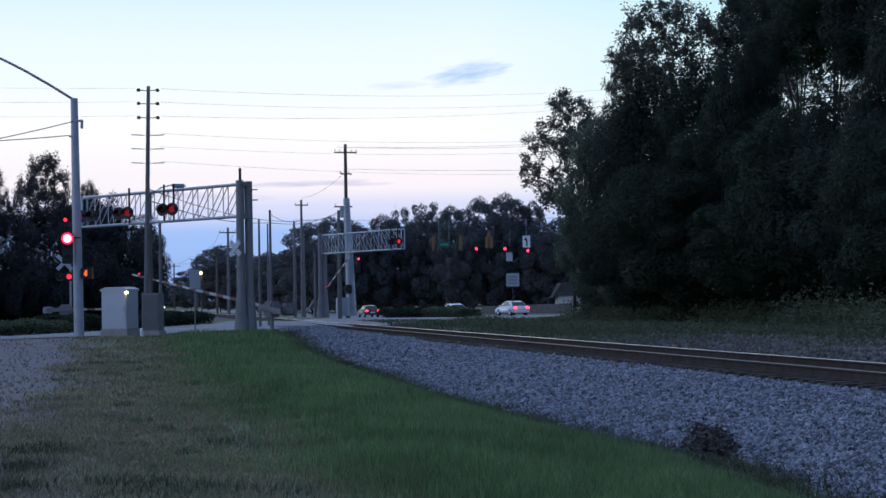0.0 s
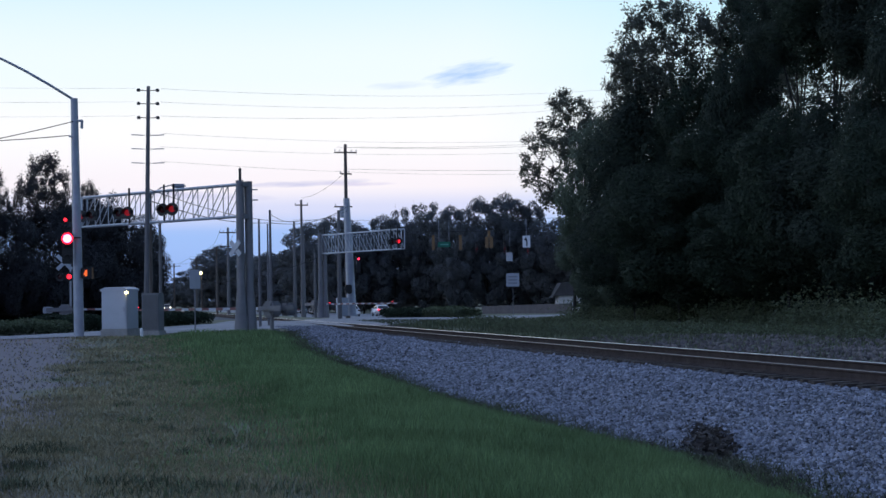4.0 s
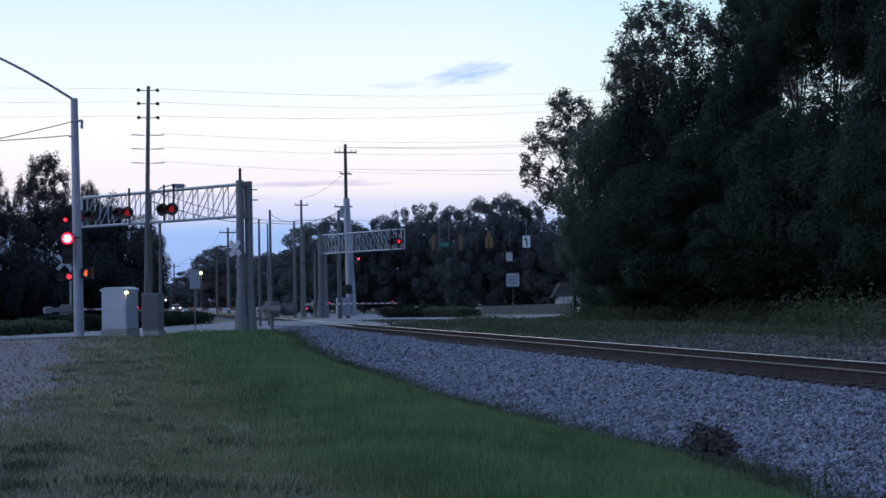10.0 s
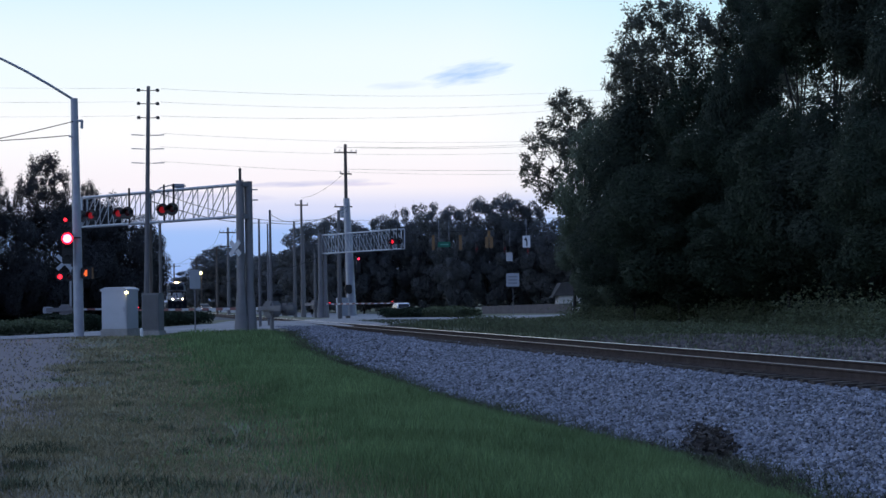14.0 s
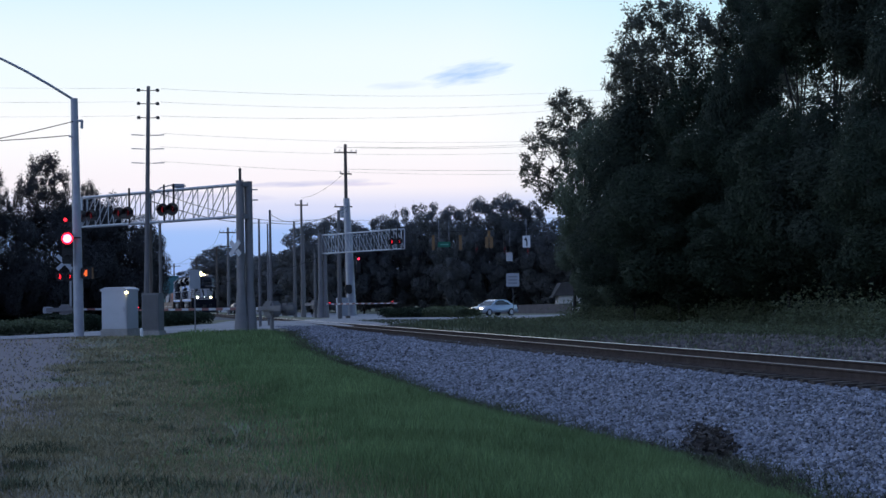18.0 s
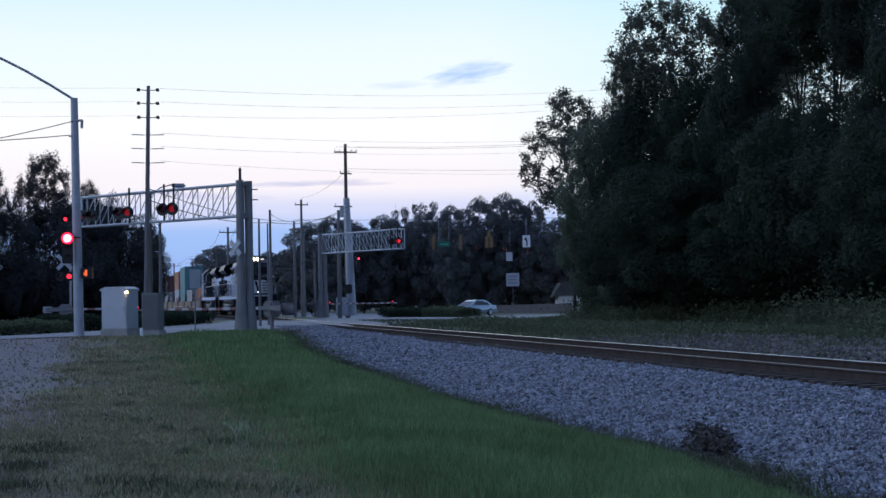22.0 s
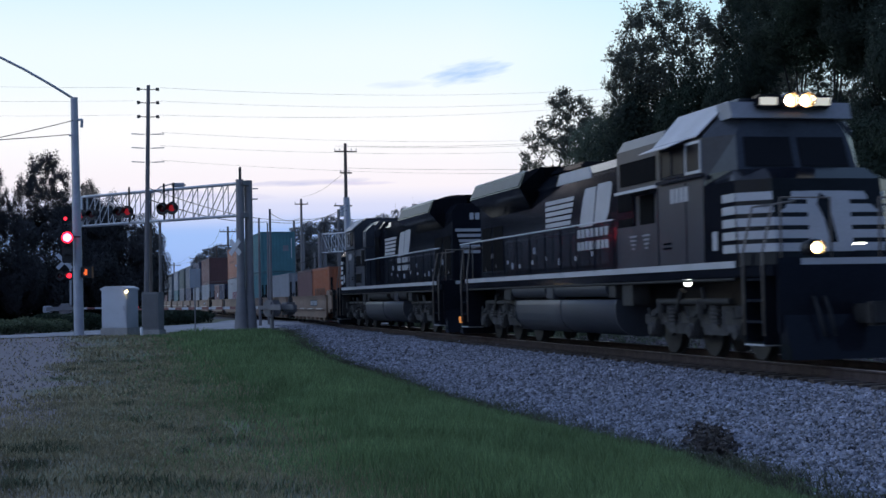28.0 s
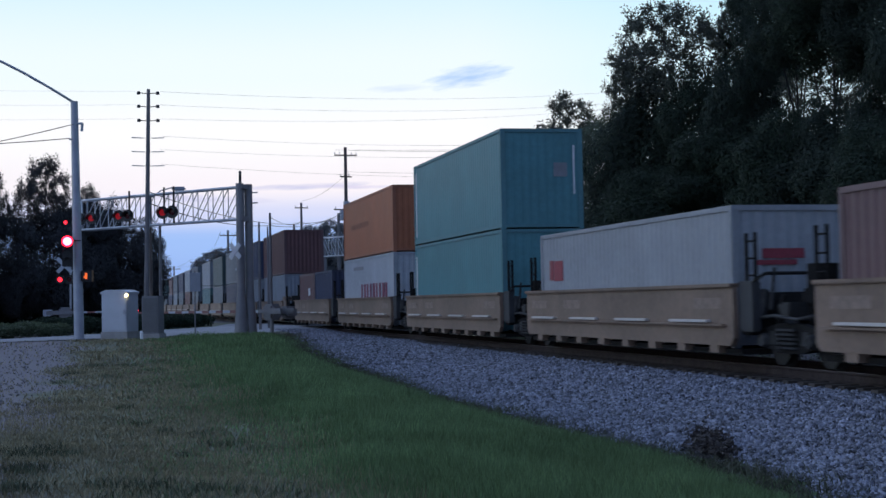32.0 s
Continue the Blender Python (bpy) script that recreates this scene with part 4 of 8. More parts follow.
def leaf_quads(centres, size, flat=0.0):
    """One small pointed leaf at each centre, turned at random."""
    n = len(centres)
    a = RNG.normal(size=(n, 3))
    a[:, 2] *= 0.6
    a /= np.linalg.norm(a, axis=1)[:, None]
    b = RNG.normal(size=(n, 3))
    b[:, 2] *= 1 - flat
    b -= a * np.sum(a * b, axis=1)[:, None]
    b /= np.linalg.norm(b, axis=1)[:, None]
    s = size * RNG.uniform(0.55, 1.3, n)[:, None]
    V = np.stack([centres - a * s * 0.5 + b * s * 0.34, centres + a * s * 0.75, centres - a * s * 0.4 - b * s * 0.38], 1).reshape(-1, 3)
    return V, np.arange(3 * n).reshape(n, 3)


SQUASH = np.array((1.0, 1.0, 0.70))


def facing_leaves(P, N, size, loose=0.42):
    """One small pointed leaf at each point, lying about square to the direction N."""
    n = len(P)
    N = N + RNG.normal(size=(n, 3)) * loose
    N /= np.linalg.norm(N, axis=1)[:, None]
    a = RNG.normal(size=(n, 3))
    a -= N * np.sum(a * N, axis=1)[:, None]
    a /= np.linalg.norm(a, axis=1)[:, None]
    b = np.cross(N, a)
    s = size * RNG.uniform(0.6, 1.3, n)[:, None]
    a, b = a * s * SQUASH, b * s * SQUASH
    V = np.stack([P - a * 0.5 + b * 0.36, P + a * 0.75, P - a * 0.4 - b * 0.40], 1).reshape(-1, 3)
    return V, np.arange(3 * n).reshape(n, 3)


def pointing_leaves(P, A, size):
    """One narrow leaf at each point, its tip towards the direction A."""
    n = len(P)
    a = A + RNG.normal(size=(n, 3)) * 0.55
    a /= np.linalg.norm(a, axis=1)[:, None]
    b = np.cross(a, RNG.normal(size=(n, 3)))
    b /= np.linalg.norm(b, axis=1)[:, None]
    s = size * RNG.uniform(0.6, 1.4, n)[:, None]
    a, b = a * s * SQUASH, b * s * SQUASH
    V = np.stack([P + b * 0.34, P + a * 1.1, P - b * 0.34 + a * 0.1], 1).reshape(-1, 3)
    return V, np.arange(3 * n).reshape(n, 3)


def bough_centres(kind, n, hollow=0.45):
    """Where the boughs of a crown of unit height and width end."""
    cs = []
    while len(cs) < n:
        p = RNG.uniform(-1, 1, 3)
        r = np.linalg.norm(p)
        if r > 1 or r < hollow:
            continue
        z = 0.5 + 0.5 * p[2]
        if kind == "tall":
            w = 0.42 * (0.6 + 0.55 * math.sin(math.pi * min(1, z * 0.85 + 0.1)))
        elif kind == "spire":
            w = 0.46 * (1 - z) ** 0.75 + 0.02
        else:
            w = 0.42
        c = np.array((p[0] * w, p[1] * w, 0.06 + 0.84 * z))
        if all(np.linalg.norm(c - q) > 0.55 / n ** 0.5 for q in cs):
            cs.append(c)
    return cs


def limb_mesh(cs, twigs, fan, thick=1.0):
    """Limbs that grow outwards from the trunk's line, each bough from the nearest one further in."""
    bm = bmesh.new()
    cs = sorted((Vector(c) for c in cs), key=lambda c: (c - Vector((0, 0, 0.2))).length)
    first = max(3, len(cs) // 10)
    size = []
    for i, c in enumerate(cs):
        if i < first:
            a, r = Vector((0, 0, max(0.0, c.z * RNG.uniform(0.3, 0.7)))), 0.009
        else:
            j = min(range(i), key=lambda k: (cs[k] - c).length)
            a, r = cs[j], size[j] * 0.8
        size.append(max(0.0018, r))
        mid = a.lerp(c, 0.5) + Vector(RNG.normal(size=3)) * 0.12 * (c - a).length
        rod(bm, a, mid, size[i] * thick, size[i] * 0.85 * thick, 5, False)
        rod(bm, mid, c, size[i] * 0.85 * thick, size[i] * 0.7 * thick, 4, False)
        for _ in range(twigs):
            rod(bm, mid.lerp(c, RNG.uniform(0.4, 1.0)), c + Vector(RNG.normal(size=3)) * fan, 0.0016 * thick, 0.0007 * thick, 3, False)
    return mesh_of("branchwork", bm, M_BARK)


def full_crown(kind, boughs, radius, per, leaf, mat, ruffle=0.22, loose=0.3, flat=0.62):
    """A close crown: each bough a ruffled cushion of leaves that lie along its surface."""
    cs = bough_centres(kind, boughs)
    P, N = [], []
    for c in cs:
        r = radius * RNG.uniform(0.7, 1.3)
        d = RNG.normal(size=(per, 3))
        d /= np.linalg.norm(d, axis=1)[:, None]
        out = np.array((c[0], c[1], 0.35 * (c[2] - 0.4)))
        out /= np.linalg.norm(out) + 1e-6
        d = d[d @ out > -0.45]
        k = RNG.normal(size=(3, 3)) * 4.0
        f = RNG.uniform(0, 6.28, 3)
        lump = np.sin(d @ k + f).sum(axis=1) / 3
        q = r * (1 + ruffle * lump + RNG.normal(size=len(d)) * 0.07)
        P.append(c + d * q[:, None] * np.array((1, 1, flat)))
        N.append(d + np.array((0, 0, 0.45)))
    V, F = facing_leaves(np.concatenate(P), np.concatenate(N), leaf, loose)
    return arrays("crown", V, F, mat), limb_mesh(cs, 2, radius * 0.5)


def lacy_crown(kind, tufts, reach, sprigs, per, leaf, mat, thick=1.0):
    """An open crown: tufts of pointed leaves at the twigs' ends, with sky between them."""
    cs = bough_centres(kind, tufts, 0.15)
    P, A = [], []
    for c in cs:
        out = np.array((c[0], c[1], 0.5 * (c[2] - 0.45)))
        out /= np.linalg.norm(out) + 1e-6
        r = reach * RNG.uniform(0.6, 1.35)
        for _ in range(sprigs):
            d = RNG.normal(size=3)
            d = d / np.linalg.norm(d) + 0.5 * out + np.array((0, 0, 0.2))
            d /= np.linalg.norm(d)
            k = max(3, int(per * RNG.uniform(0.5, 1.5)))
            t = RNG.uniform(0.0, 1.0, k)[:, None]
            P.append(c + d * r * t * np.array((1, 1, 0.8)) + RNG.normal(size=(k, 3)) * r * 0.20)
            A.append(np.repeat(d[None], k, 0))
    V, F = pointing_leaves(np.concatenate(P), np.concatenate(A), leaf)
    return arrays("crown", V, F, mat), limb_mesh(cs, 3, reach * 0.5, thick)


CROWNS = {
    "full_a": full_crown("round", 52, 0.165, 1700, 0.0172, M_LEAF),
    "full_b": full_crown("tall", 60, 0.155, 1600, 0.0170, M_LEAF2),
    "edge": full_crown("tall", 50, 0.140, 1100, 0.0172, M_LEAFLIT),
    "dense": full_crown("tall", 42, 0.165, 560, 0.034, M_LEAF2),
    "lacy": lacy_crown("round", 230, 0.064, 9, 13, 0.0185, M_LEAFOPEN),
    "lacy_b": lacy_crown("tall", 150, 0.066, 9, 14, 0.0205, M_LEAFOPEN),
    "sparse": lacy_crown("round", 170, 0.052, 7, 10, 0.0180, M_LEAFOPEN, 0.9),
    "pine": lacy_crown("tall", 190, 0.085, 9, 16, 0.0200, M_NEEDLE),
    "yew": full_crown("tall", 50, 0.150, 1300, 0.0190, M_NEEDLE, 0.3),
    "cedar": full_crown("spire", 90, 0.080, 300, 0.0190, M_NEEDLE, 0.4),
    "far": full_crown("round", 90, 0.115, 620, 0.0225, M_LEAFHAZE, 0.3, 0.22, 0.5),
    "far_open": full_crown("round", 80, 0.085, 330, 0.0220, M_LEAFHAZE, 0.5, 0.3, 0.5),
}


def trunk_mesh():
    bm = bmesh.new()
    line = [(0, 0, 0), (0.010, 0.006, 0.2), (-0.004, 0.012, 0.4), (0.014, 0.0, 0.6), (0.004, -0.010, 0.8), (0.012, 0.0, 1.0)]
    for i, (a, b) in enumerate(zip(line, line[1:])):
        rod(bm, a, b, 0.018 - 0.003 * i, 0.015 - 0.003 * i, 10, False)
    rod(bm, (0, 0, 0), (0, 0, 0.03), 0.028, 0.018, 10, False)
    for a, b, r in (((-0.004, 0.012, 0.40), (0.12, 0.05, 0.78), 0.009), ((0.004, 0.006, 0.48), (-0.11, 0.03, 0.82), 0.009), ((0.014, 0, 0.6), (0.03, -0.12, 0.9), 0.007)):
        mid = Vector(a).lerp(Vector(b), 0.5) + Vector((0.012, -0.01, 0.02))
        rod(bm, a, mid, r, r * 0.75, 6, False)
        rod(bm, mid, b, r * 0.75, r * 0.4, 6, False)
    return mesh_of("trunk", bm, M_BARK)


TRUNK = trunk_mesh()


def tree(kind, x, y, height, width, base, label, category="tree", group="trees of the wood edge", turn=0.0, sunk=0.0):
    """A tree: trunk, limbs and a crown that starts at a height of base."""
    t = thing("tree", label, category, pose(x, y, gz(x, y) - 0.05 - sunk, 0, 0, turn), group)
    tr = piece("trunk", TRUNK, t, Matrix.Diagonal((height * 0.42, height * 0.42, height * (0.72 if kind in ("lacy", "lacy_b", "sparse", "far_open") else 0.85), 1)))
    leaves, limbs = CROWNS[kind]
    m = Matrix.Translation((0, 0, base)) @ Matrix.Diagonal((width, width, height - base, 1))
    piece("crown", leaves, t, m)
    piece("branchwork", limbs, t, m)
    return t


def spot(px, depth):
    """Ground place at a distance along the view line, off it sideways by a share of that distance."""
    a = radians(12.7735)
    lat = px * depth * 0.58327
    return depth * math.sin(a) + lat * math.cos(a), depth * math.cos(a) - lat * math.sin(a)


# the wood beyond the track
OPEN_TREES = [
    ("lacy_b", 0.1470, 106, 17.0, 8.0, 6.6, "leafy tree with open crown at the wood's end"),
    ("lacy", 0.2610, 94, 21.9, 8.6, 10.0, "tall leafy tree with an open top"),
    ("lacy_b", 0.2180, 96, 18.7, 3.9, 10.4, "tall leafy tree with an open top"),
    ("full_a", 0.3680, 90, 22.4, 4.9, 12.6, "tall leafy tree in the wood"),
    ("lacy_b", 0.3400, 91, 21.4, 3.8, 13.0, "tall leafy tree with an open top"),
    ("sparse", 0.4295, 84, 16.0, 6.8, 8.8, "open tree with gaps of sky in its crown"),
    ("lacy", 0.4860, 84, 15.4, 3.8, 9.4, "open tree with gaps of sky in its crown"),
    ("full_a", 0.4471, 78, 20.2, 6.6, 13.0, "tall leafy tree with gaps of sky under its crown"),
    ("full_b", 0.5000, 74, 19.4, 5.8, 12.0, "tall leafy tree in the wood"),
    ("full_b", 0.4060, 82, 20.4, 5.0, 13.6, "tall leafy tree with gaps of sky under its crown"),
    ("full_b", 0.5400, 67, 17.2, 5.2, 4.0, "tall leafy tree in the wood"),
]
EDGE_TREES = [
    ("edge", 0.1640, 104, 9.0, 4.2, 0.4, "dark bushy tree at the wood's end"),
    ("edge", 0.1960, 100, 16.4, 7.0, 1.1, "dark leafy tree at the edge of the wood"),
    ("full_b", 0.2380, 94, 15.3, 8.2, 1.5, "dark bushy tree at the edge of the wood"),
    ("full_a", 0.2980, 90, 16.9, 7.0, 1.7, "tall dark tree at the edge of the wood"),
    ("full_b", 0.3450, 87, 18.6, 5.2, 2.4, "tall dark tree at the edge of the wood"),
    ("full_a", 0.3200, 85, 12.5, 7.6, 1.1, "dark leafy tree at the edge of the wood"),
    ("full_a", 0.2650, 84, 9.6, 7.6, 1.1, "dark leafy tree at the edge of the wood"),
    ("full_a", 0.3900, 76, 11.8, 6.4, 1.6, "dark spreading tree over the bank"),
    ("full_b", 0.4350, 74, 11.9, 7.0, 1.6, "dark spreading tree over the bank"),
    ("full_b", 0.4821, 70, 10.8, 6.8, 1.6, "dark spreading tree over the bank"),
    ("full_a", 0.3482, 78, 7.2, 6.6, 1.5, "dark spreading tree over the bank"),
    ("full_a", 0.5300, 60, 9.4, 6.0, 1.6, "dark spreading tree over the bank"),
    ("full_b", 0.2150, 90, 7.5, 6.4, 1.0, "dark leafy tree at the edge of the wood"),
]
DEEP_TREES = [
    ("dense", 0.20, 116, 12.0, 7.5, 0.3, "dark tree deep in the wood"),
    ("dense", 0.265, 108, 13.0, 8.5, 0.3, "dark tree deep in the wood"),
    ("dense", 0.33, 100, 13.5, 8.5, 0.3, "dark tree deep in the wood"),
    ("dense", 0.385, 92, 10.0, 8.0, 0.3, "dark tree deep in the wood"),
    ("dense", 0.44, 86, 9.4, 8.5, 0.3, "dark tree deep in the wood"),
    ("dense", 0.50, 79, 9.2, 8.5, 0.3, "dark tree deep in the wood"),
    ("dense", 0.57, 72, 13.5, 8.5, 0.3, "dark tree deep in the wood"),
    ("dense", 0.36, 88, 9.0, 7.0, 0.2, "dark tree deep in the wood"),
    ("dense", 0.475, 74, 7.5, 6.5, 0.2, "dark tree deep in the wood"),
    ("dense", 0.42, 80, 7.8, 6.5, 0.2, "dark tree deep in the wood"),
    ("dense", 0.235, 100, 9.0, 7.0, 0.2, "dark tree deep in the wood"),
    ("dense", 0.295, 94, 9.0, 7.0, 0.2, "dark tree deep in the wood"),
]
for i, (kind, px, d, h, w, base, lab) in enumerate(OPEN_TREES + EDGE_TREES + DEEP_TREES):
    x, y = spot(px, d)
    tree(kind, x, y, h, w, base, lab, turn=i * 67.0)

# dark evergreens beyond the hedge on the near side
for i, (kind, px, d, h, w, base) in enumerate((
        ("pine", -0.4490, 118, 14.0, 5.3, 5.4), ("pine", -0.5099, 112, 12.5, 2.9, 5.0), ("yew", -0.4800, 113, 9.6, 4.8, 0.2), ("pine", -0.3996, 122, 11.9, 2.4, 5.6),
        ("cedar", -0.3718, 124, 12.0, 3.6, 0.8), ("yew", -0.4450, 116, 10.2, 6.4, 0.2), ("yew", -0.4000, 118, 10.9, 5.6, 0.2), ("yew", -0.3650, 120, 10.5, 6.2, 0.2),
        ("yew", -0.3370, 123, 8.6, 3.8, 0.2), ("yew", -0.5446, 108, 10.4, 4.7, 0.2), ("yew", -0.3880, 127, 9.6, 7.0, 0.2), ("yew", -0.59, 104, 11.0, 5.5, 0.2))):
    x, y = spot(px, d)
    tree(kind, x, y, h, w, base, "dense dark evergreen tree beyond the hedge", "tree", "evergreens beyond the hedge", turn=i * 83.0)

# unseen evergreens, added to block the low sky mirrored in the locomotives
for i, (x, y) in enumerate(((-19, 116), (-24, 112), (-29, 114), (-34, 108), (-40, 106), (-46, 100), (-53, 96), (-60, 88), (-67, 80))):
    tree("yew", x, y, 16.5 + 1.5 * math.sin(i * 2.3), 9.0, 0.2, "dense dark evergreen tree beyond the hedge", "tree", "evergreens beyond the hedge", turn=i * 71.0)

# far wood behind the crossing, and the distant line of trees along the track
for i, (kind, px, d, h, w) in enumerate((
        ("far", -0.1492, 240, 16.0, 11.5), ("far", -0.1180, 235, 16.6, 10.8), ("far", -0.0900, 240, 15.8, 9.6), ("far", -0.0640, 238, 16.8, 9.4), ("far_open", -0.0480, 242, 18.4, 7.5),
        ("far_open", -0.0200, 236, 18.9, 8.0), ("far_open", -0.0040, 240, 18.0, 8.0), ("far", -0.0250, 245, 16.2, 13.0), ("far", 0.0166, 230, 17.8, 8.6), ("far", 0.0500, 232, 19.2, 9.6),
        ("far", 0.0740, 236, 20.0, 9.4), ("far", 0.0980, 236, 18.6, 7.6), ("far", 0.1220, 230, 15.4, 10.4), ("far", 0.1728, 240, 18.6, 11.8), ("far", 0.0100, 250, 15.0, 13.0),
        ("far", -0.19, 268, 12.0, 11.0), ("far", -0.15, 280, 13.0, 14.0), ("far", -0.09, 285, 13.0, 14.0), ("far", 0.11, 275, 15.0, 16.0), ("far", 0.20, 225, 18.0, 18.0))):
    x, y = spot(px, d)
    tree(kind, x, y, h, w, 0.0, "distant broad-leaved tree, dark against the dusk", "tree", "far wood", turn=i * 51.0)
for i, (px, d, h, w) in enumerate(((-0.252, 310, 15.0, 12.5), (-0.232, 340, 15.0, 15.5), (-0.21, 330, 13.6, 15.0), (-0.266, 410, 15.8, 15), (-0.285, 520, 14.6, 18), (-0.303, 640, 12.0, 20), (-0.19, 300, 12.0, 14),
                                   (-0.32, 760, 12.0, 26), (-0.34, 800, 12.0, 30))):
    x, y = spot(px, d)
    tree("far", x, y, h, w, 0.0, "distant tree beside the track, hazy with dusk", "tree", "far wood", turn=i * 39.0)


def thicket(name, pts, leaf, mat, label, kind="stuff", category="shrub", group=""):
    V, F = leaf_quads(np.asarray(pts), leaf)
    return tagged(new(name, arrays(name, V, F, mat)), label, category, group, kind)


def hedge(x0, y0, x1, y1, width, height, n, leaf, mat, label, lumpy=0.12, name="hedge"):
    t = RNG.uniform(0, 1, n)
    s = RNG.uniform(-1, 1, n)
    u = RNG.uniform(0, 1, n) ** 0.6
    d = Vector((x1 - x0, y1 - y0))
    L = d.length
    nx, ny = -d.y / L, d.x / L
    bump = 1 + lumpy * (np.sin(t * L * 1.7 + 1) + np.sin(t * L * 0.61) + 0.6 * np.sin(t * L * 4.1))
    x = x0 + d.x * t + nx * s * width / 2
    y = y0 + d.y * t + ny * s * width / 2
    edge = np.sqrt(np.clip(1 - (s * 0.9) ** 2, 0, 1))
    z = ground_z(x, y) + u * height * bump * (0.5 + 0.5 * edge)
    return thicket(name, np.stack([x, y, z], 1), leaf, mat, label)


hedge(-9.0, 70.0, -2.0, 77.0, 2.2, 0.75, 14000, 0.12, M_SHRUB, "clipped green hedge along the road")
hedge(-2.6, 78.5, 6.2, 97.0, 2.0, 0.80, 22000, 0.13, M_LEAF, "clipped dark green hedge along the road")
hx = [spot((p - 784) / 1568, d) for p, d in ((684, 140), (765, 134), (830, 128))]
hedge(*hx[0], *hx[1], 2.4, 0.84, 12000, 0.13, M_LEAF, "low green bushes beyond the crossing", 0.08)
hedge(*hx[1], *hx[2], 2.4, 0.86, 13000, 0.13, M_SHRUB, "low green bushes beyond the crossing", 0.09)
hx = [spot((p - 784) / 1568, d) for p, d in ((852, 205), (1010, 190))]
low_wall = thing("low_wall", "long low grey wall along the far road", "wall", kind="structure")
for a, b in zip(np.linspace(0, 1, 9)[:-1], np.linspace(0, 1, 9)[1:]):
    p, q = Vector(hx[0]).lerp(Vector(hx[1]), a), Vector(hx[0]).lerp(Vector(hx[1]), b - 0.001)
    n = Vector((-(q - p).y, (q - p).x)).normalized() * 0.12
    g = min(gz(p.x, p.y), gz(q.x, q.y)) - 0.2
    top = 0.14 + 0.25 * a
    bm = bmesh.new()
    lo = [bm.verts.new((c.x, c.y, g)) for c in (p - n, q - n, q + n, p + n)]
    hi = [bm.verts.new((c.x, c.y, top)) for c in (p - n, q - n, q + n, p + n)]
    bm.faces.new(lo[::-1]), bm.faces.new(hi)
    for k in range(4):
        bm.faces.new((lo[k], lo[(k + 1) % 4], hi[(k + 1) % 4], hi[k]))
    part("panel", bm, material("stained_grey_wall", (0.10, 0.088, 0.092), 0.9, 0, 0.75, 1.2, 1.5, 20, 0.2), low_wall) if a == 0 else part("panel", bm, bpy.data.materials["stained_grey_wall"], low_wall)


def undergrowth():
    """Shrubs and tall weeds along the foot of the wood."""
    pts = []
    for _ in range(620):
        px = RNG.uniform(0.15, 0.62)
        t = (px - 0.13) / 0.49
        d = 112 - 62 * t ** 0.8 - RNG.uniform(0, 5) + RNG.uniform(0, 6)
        x, y = spot(px, d)
        r = RNG.uniform(0.4, 1.1) + (RNG.uniform(0, 1) < 0.16) * RNG.uniform(0.4, 1.2)
        k = int(120 * r * r)
        q = RNG.normal(size=(k, 3)) * (r * 0.55, r * 0.55, r * 0.38)
        q[:, 2] = np.abs(q[:, 2])
        pts.append(q + (x, y, gz(x, y)))
    thicket("undergrowth", np.concatenate(pts), 0.14, M_SHRUB, "tangled green undergrowth along the foot of the wood")
    pts = []
    for _ in range(420):
        px = RNG.uniform(0.02, 0.60)
        t = (px - 0.02) / 0.58
        d = 104 - 50 * t ** 0.8 - RNG.uniform(0, 14 * (1 - t) + 5)
        x, y = spot(px, d)
        if x < 17.3:
            continue
        k = RNG.integers(60, 140)
        q = RNG.normal(size=(k, 3)) * (0.6, 0.6, 0.16)
        q[:, 2] = np.abs(q[:, 2])
        pts.append(q + (x, y, gz(x, y)))
    thicket("verge_weeds", np.concatenate(pts), 0.11, M_SHRUB, "low green weeds on the far bank")


undergrowth()
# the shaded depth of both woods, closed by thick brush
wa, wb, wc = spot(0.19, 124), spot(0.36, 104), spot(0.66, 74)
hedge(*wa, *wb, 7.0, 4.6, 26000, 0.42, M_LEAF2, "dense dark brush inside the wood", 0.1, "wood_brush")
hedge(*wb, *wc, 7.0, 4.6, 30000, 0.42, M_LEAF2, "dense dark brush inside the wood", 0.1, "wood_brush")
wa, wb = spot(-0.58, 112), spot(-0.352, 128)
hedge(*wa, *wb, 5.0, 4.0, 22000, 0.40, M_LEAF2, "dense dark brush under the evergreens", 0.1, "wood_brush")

# unseen belt behind them, added to close the gaps to the sky
hedge(-18, 121, -72, 84, 5.0, 14.0, 30000, 0.75, M_LEAF2, "unseen tall belt of trees added to darken reflections", 0.05, "wood_brush")
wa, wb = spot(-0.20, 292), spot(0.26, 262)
hedge(*wa, *wb, 6.0, 7.5, 16000, 0.9, M_LEAFHAZE, "dense dark brush under the far wood", 0.1, "wood_brush")

# ---------------------------------------------------------------- house behind the wood
hx, hy = spot((1000 - 784) / 1568, 215)
house = thing("house", "small pale house with a dark gable roof", "house", pose(hx, hy, gz(hx, hy) + 0.45, 0, 0, -10))
bm = bmesh.new()
box(bm, -1.3, 3.2, -2, 2, -0.6, 1.9)
part("wall", bm, material("pale_siding", (0.55, 0.52, 0.50), 0.8, 0, 0.9, 1.05, 1, 10, 0.1), house)
bm = bmesh.new()
prism(bm, [(-2.2, 1.55), (-2.0, 1.6), (-0.9, 3.6), (3.0, 3.6), (3.9, 1.9), (3.9, 1.8), (-1.7, 1.8)], -2.3, 2.3, "y")
part("roof", bm, material("dark_shingle", (0.06, 0.055, 0.055), 0.9, 0, 0.7, 1.3, 2, 20, 0.3), house)
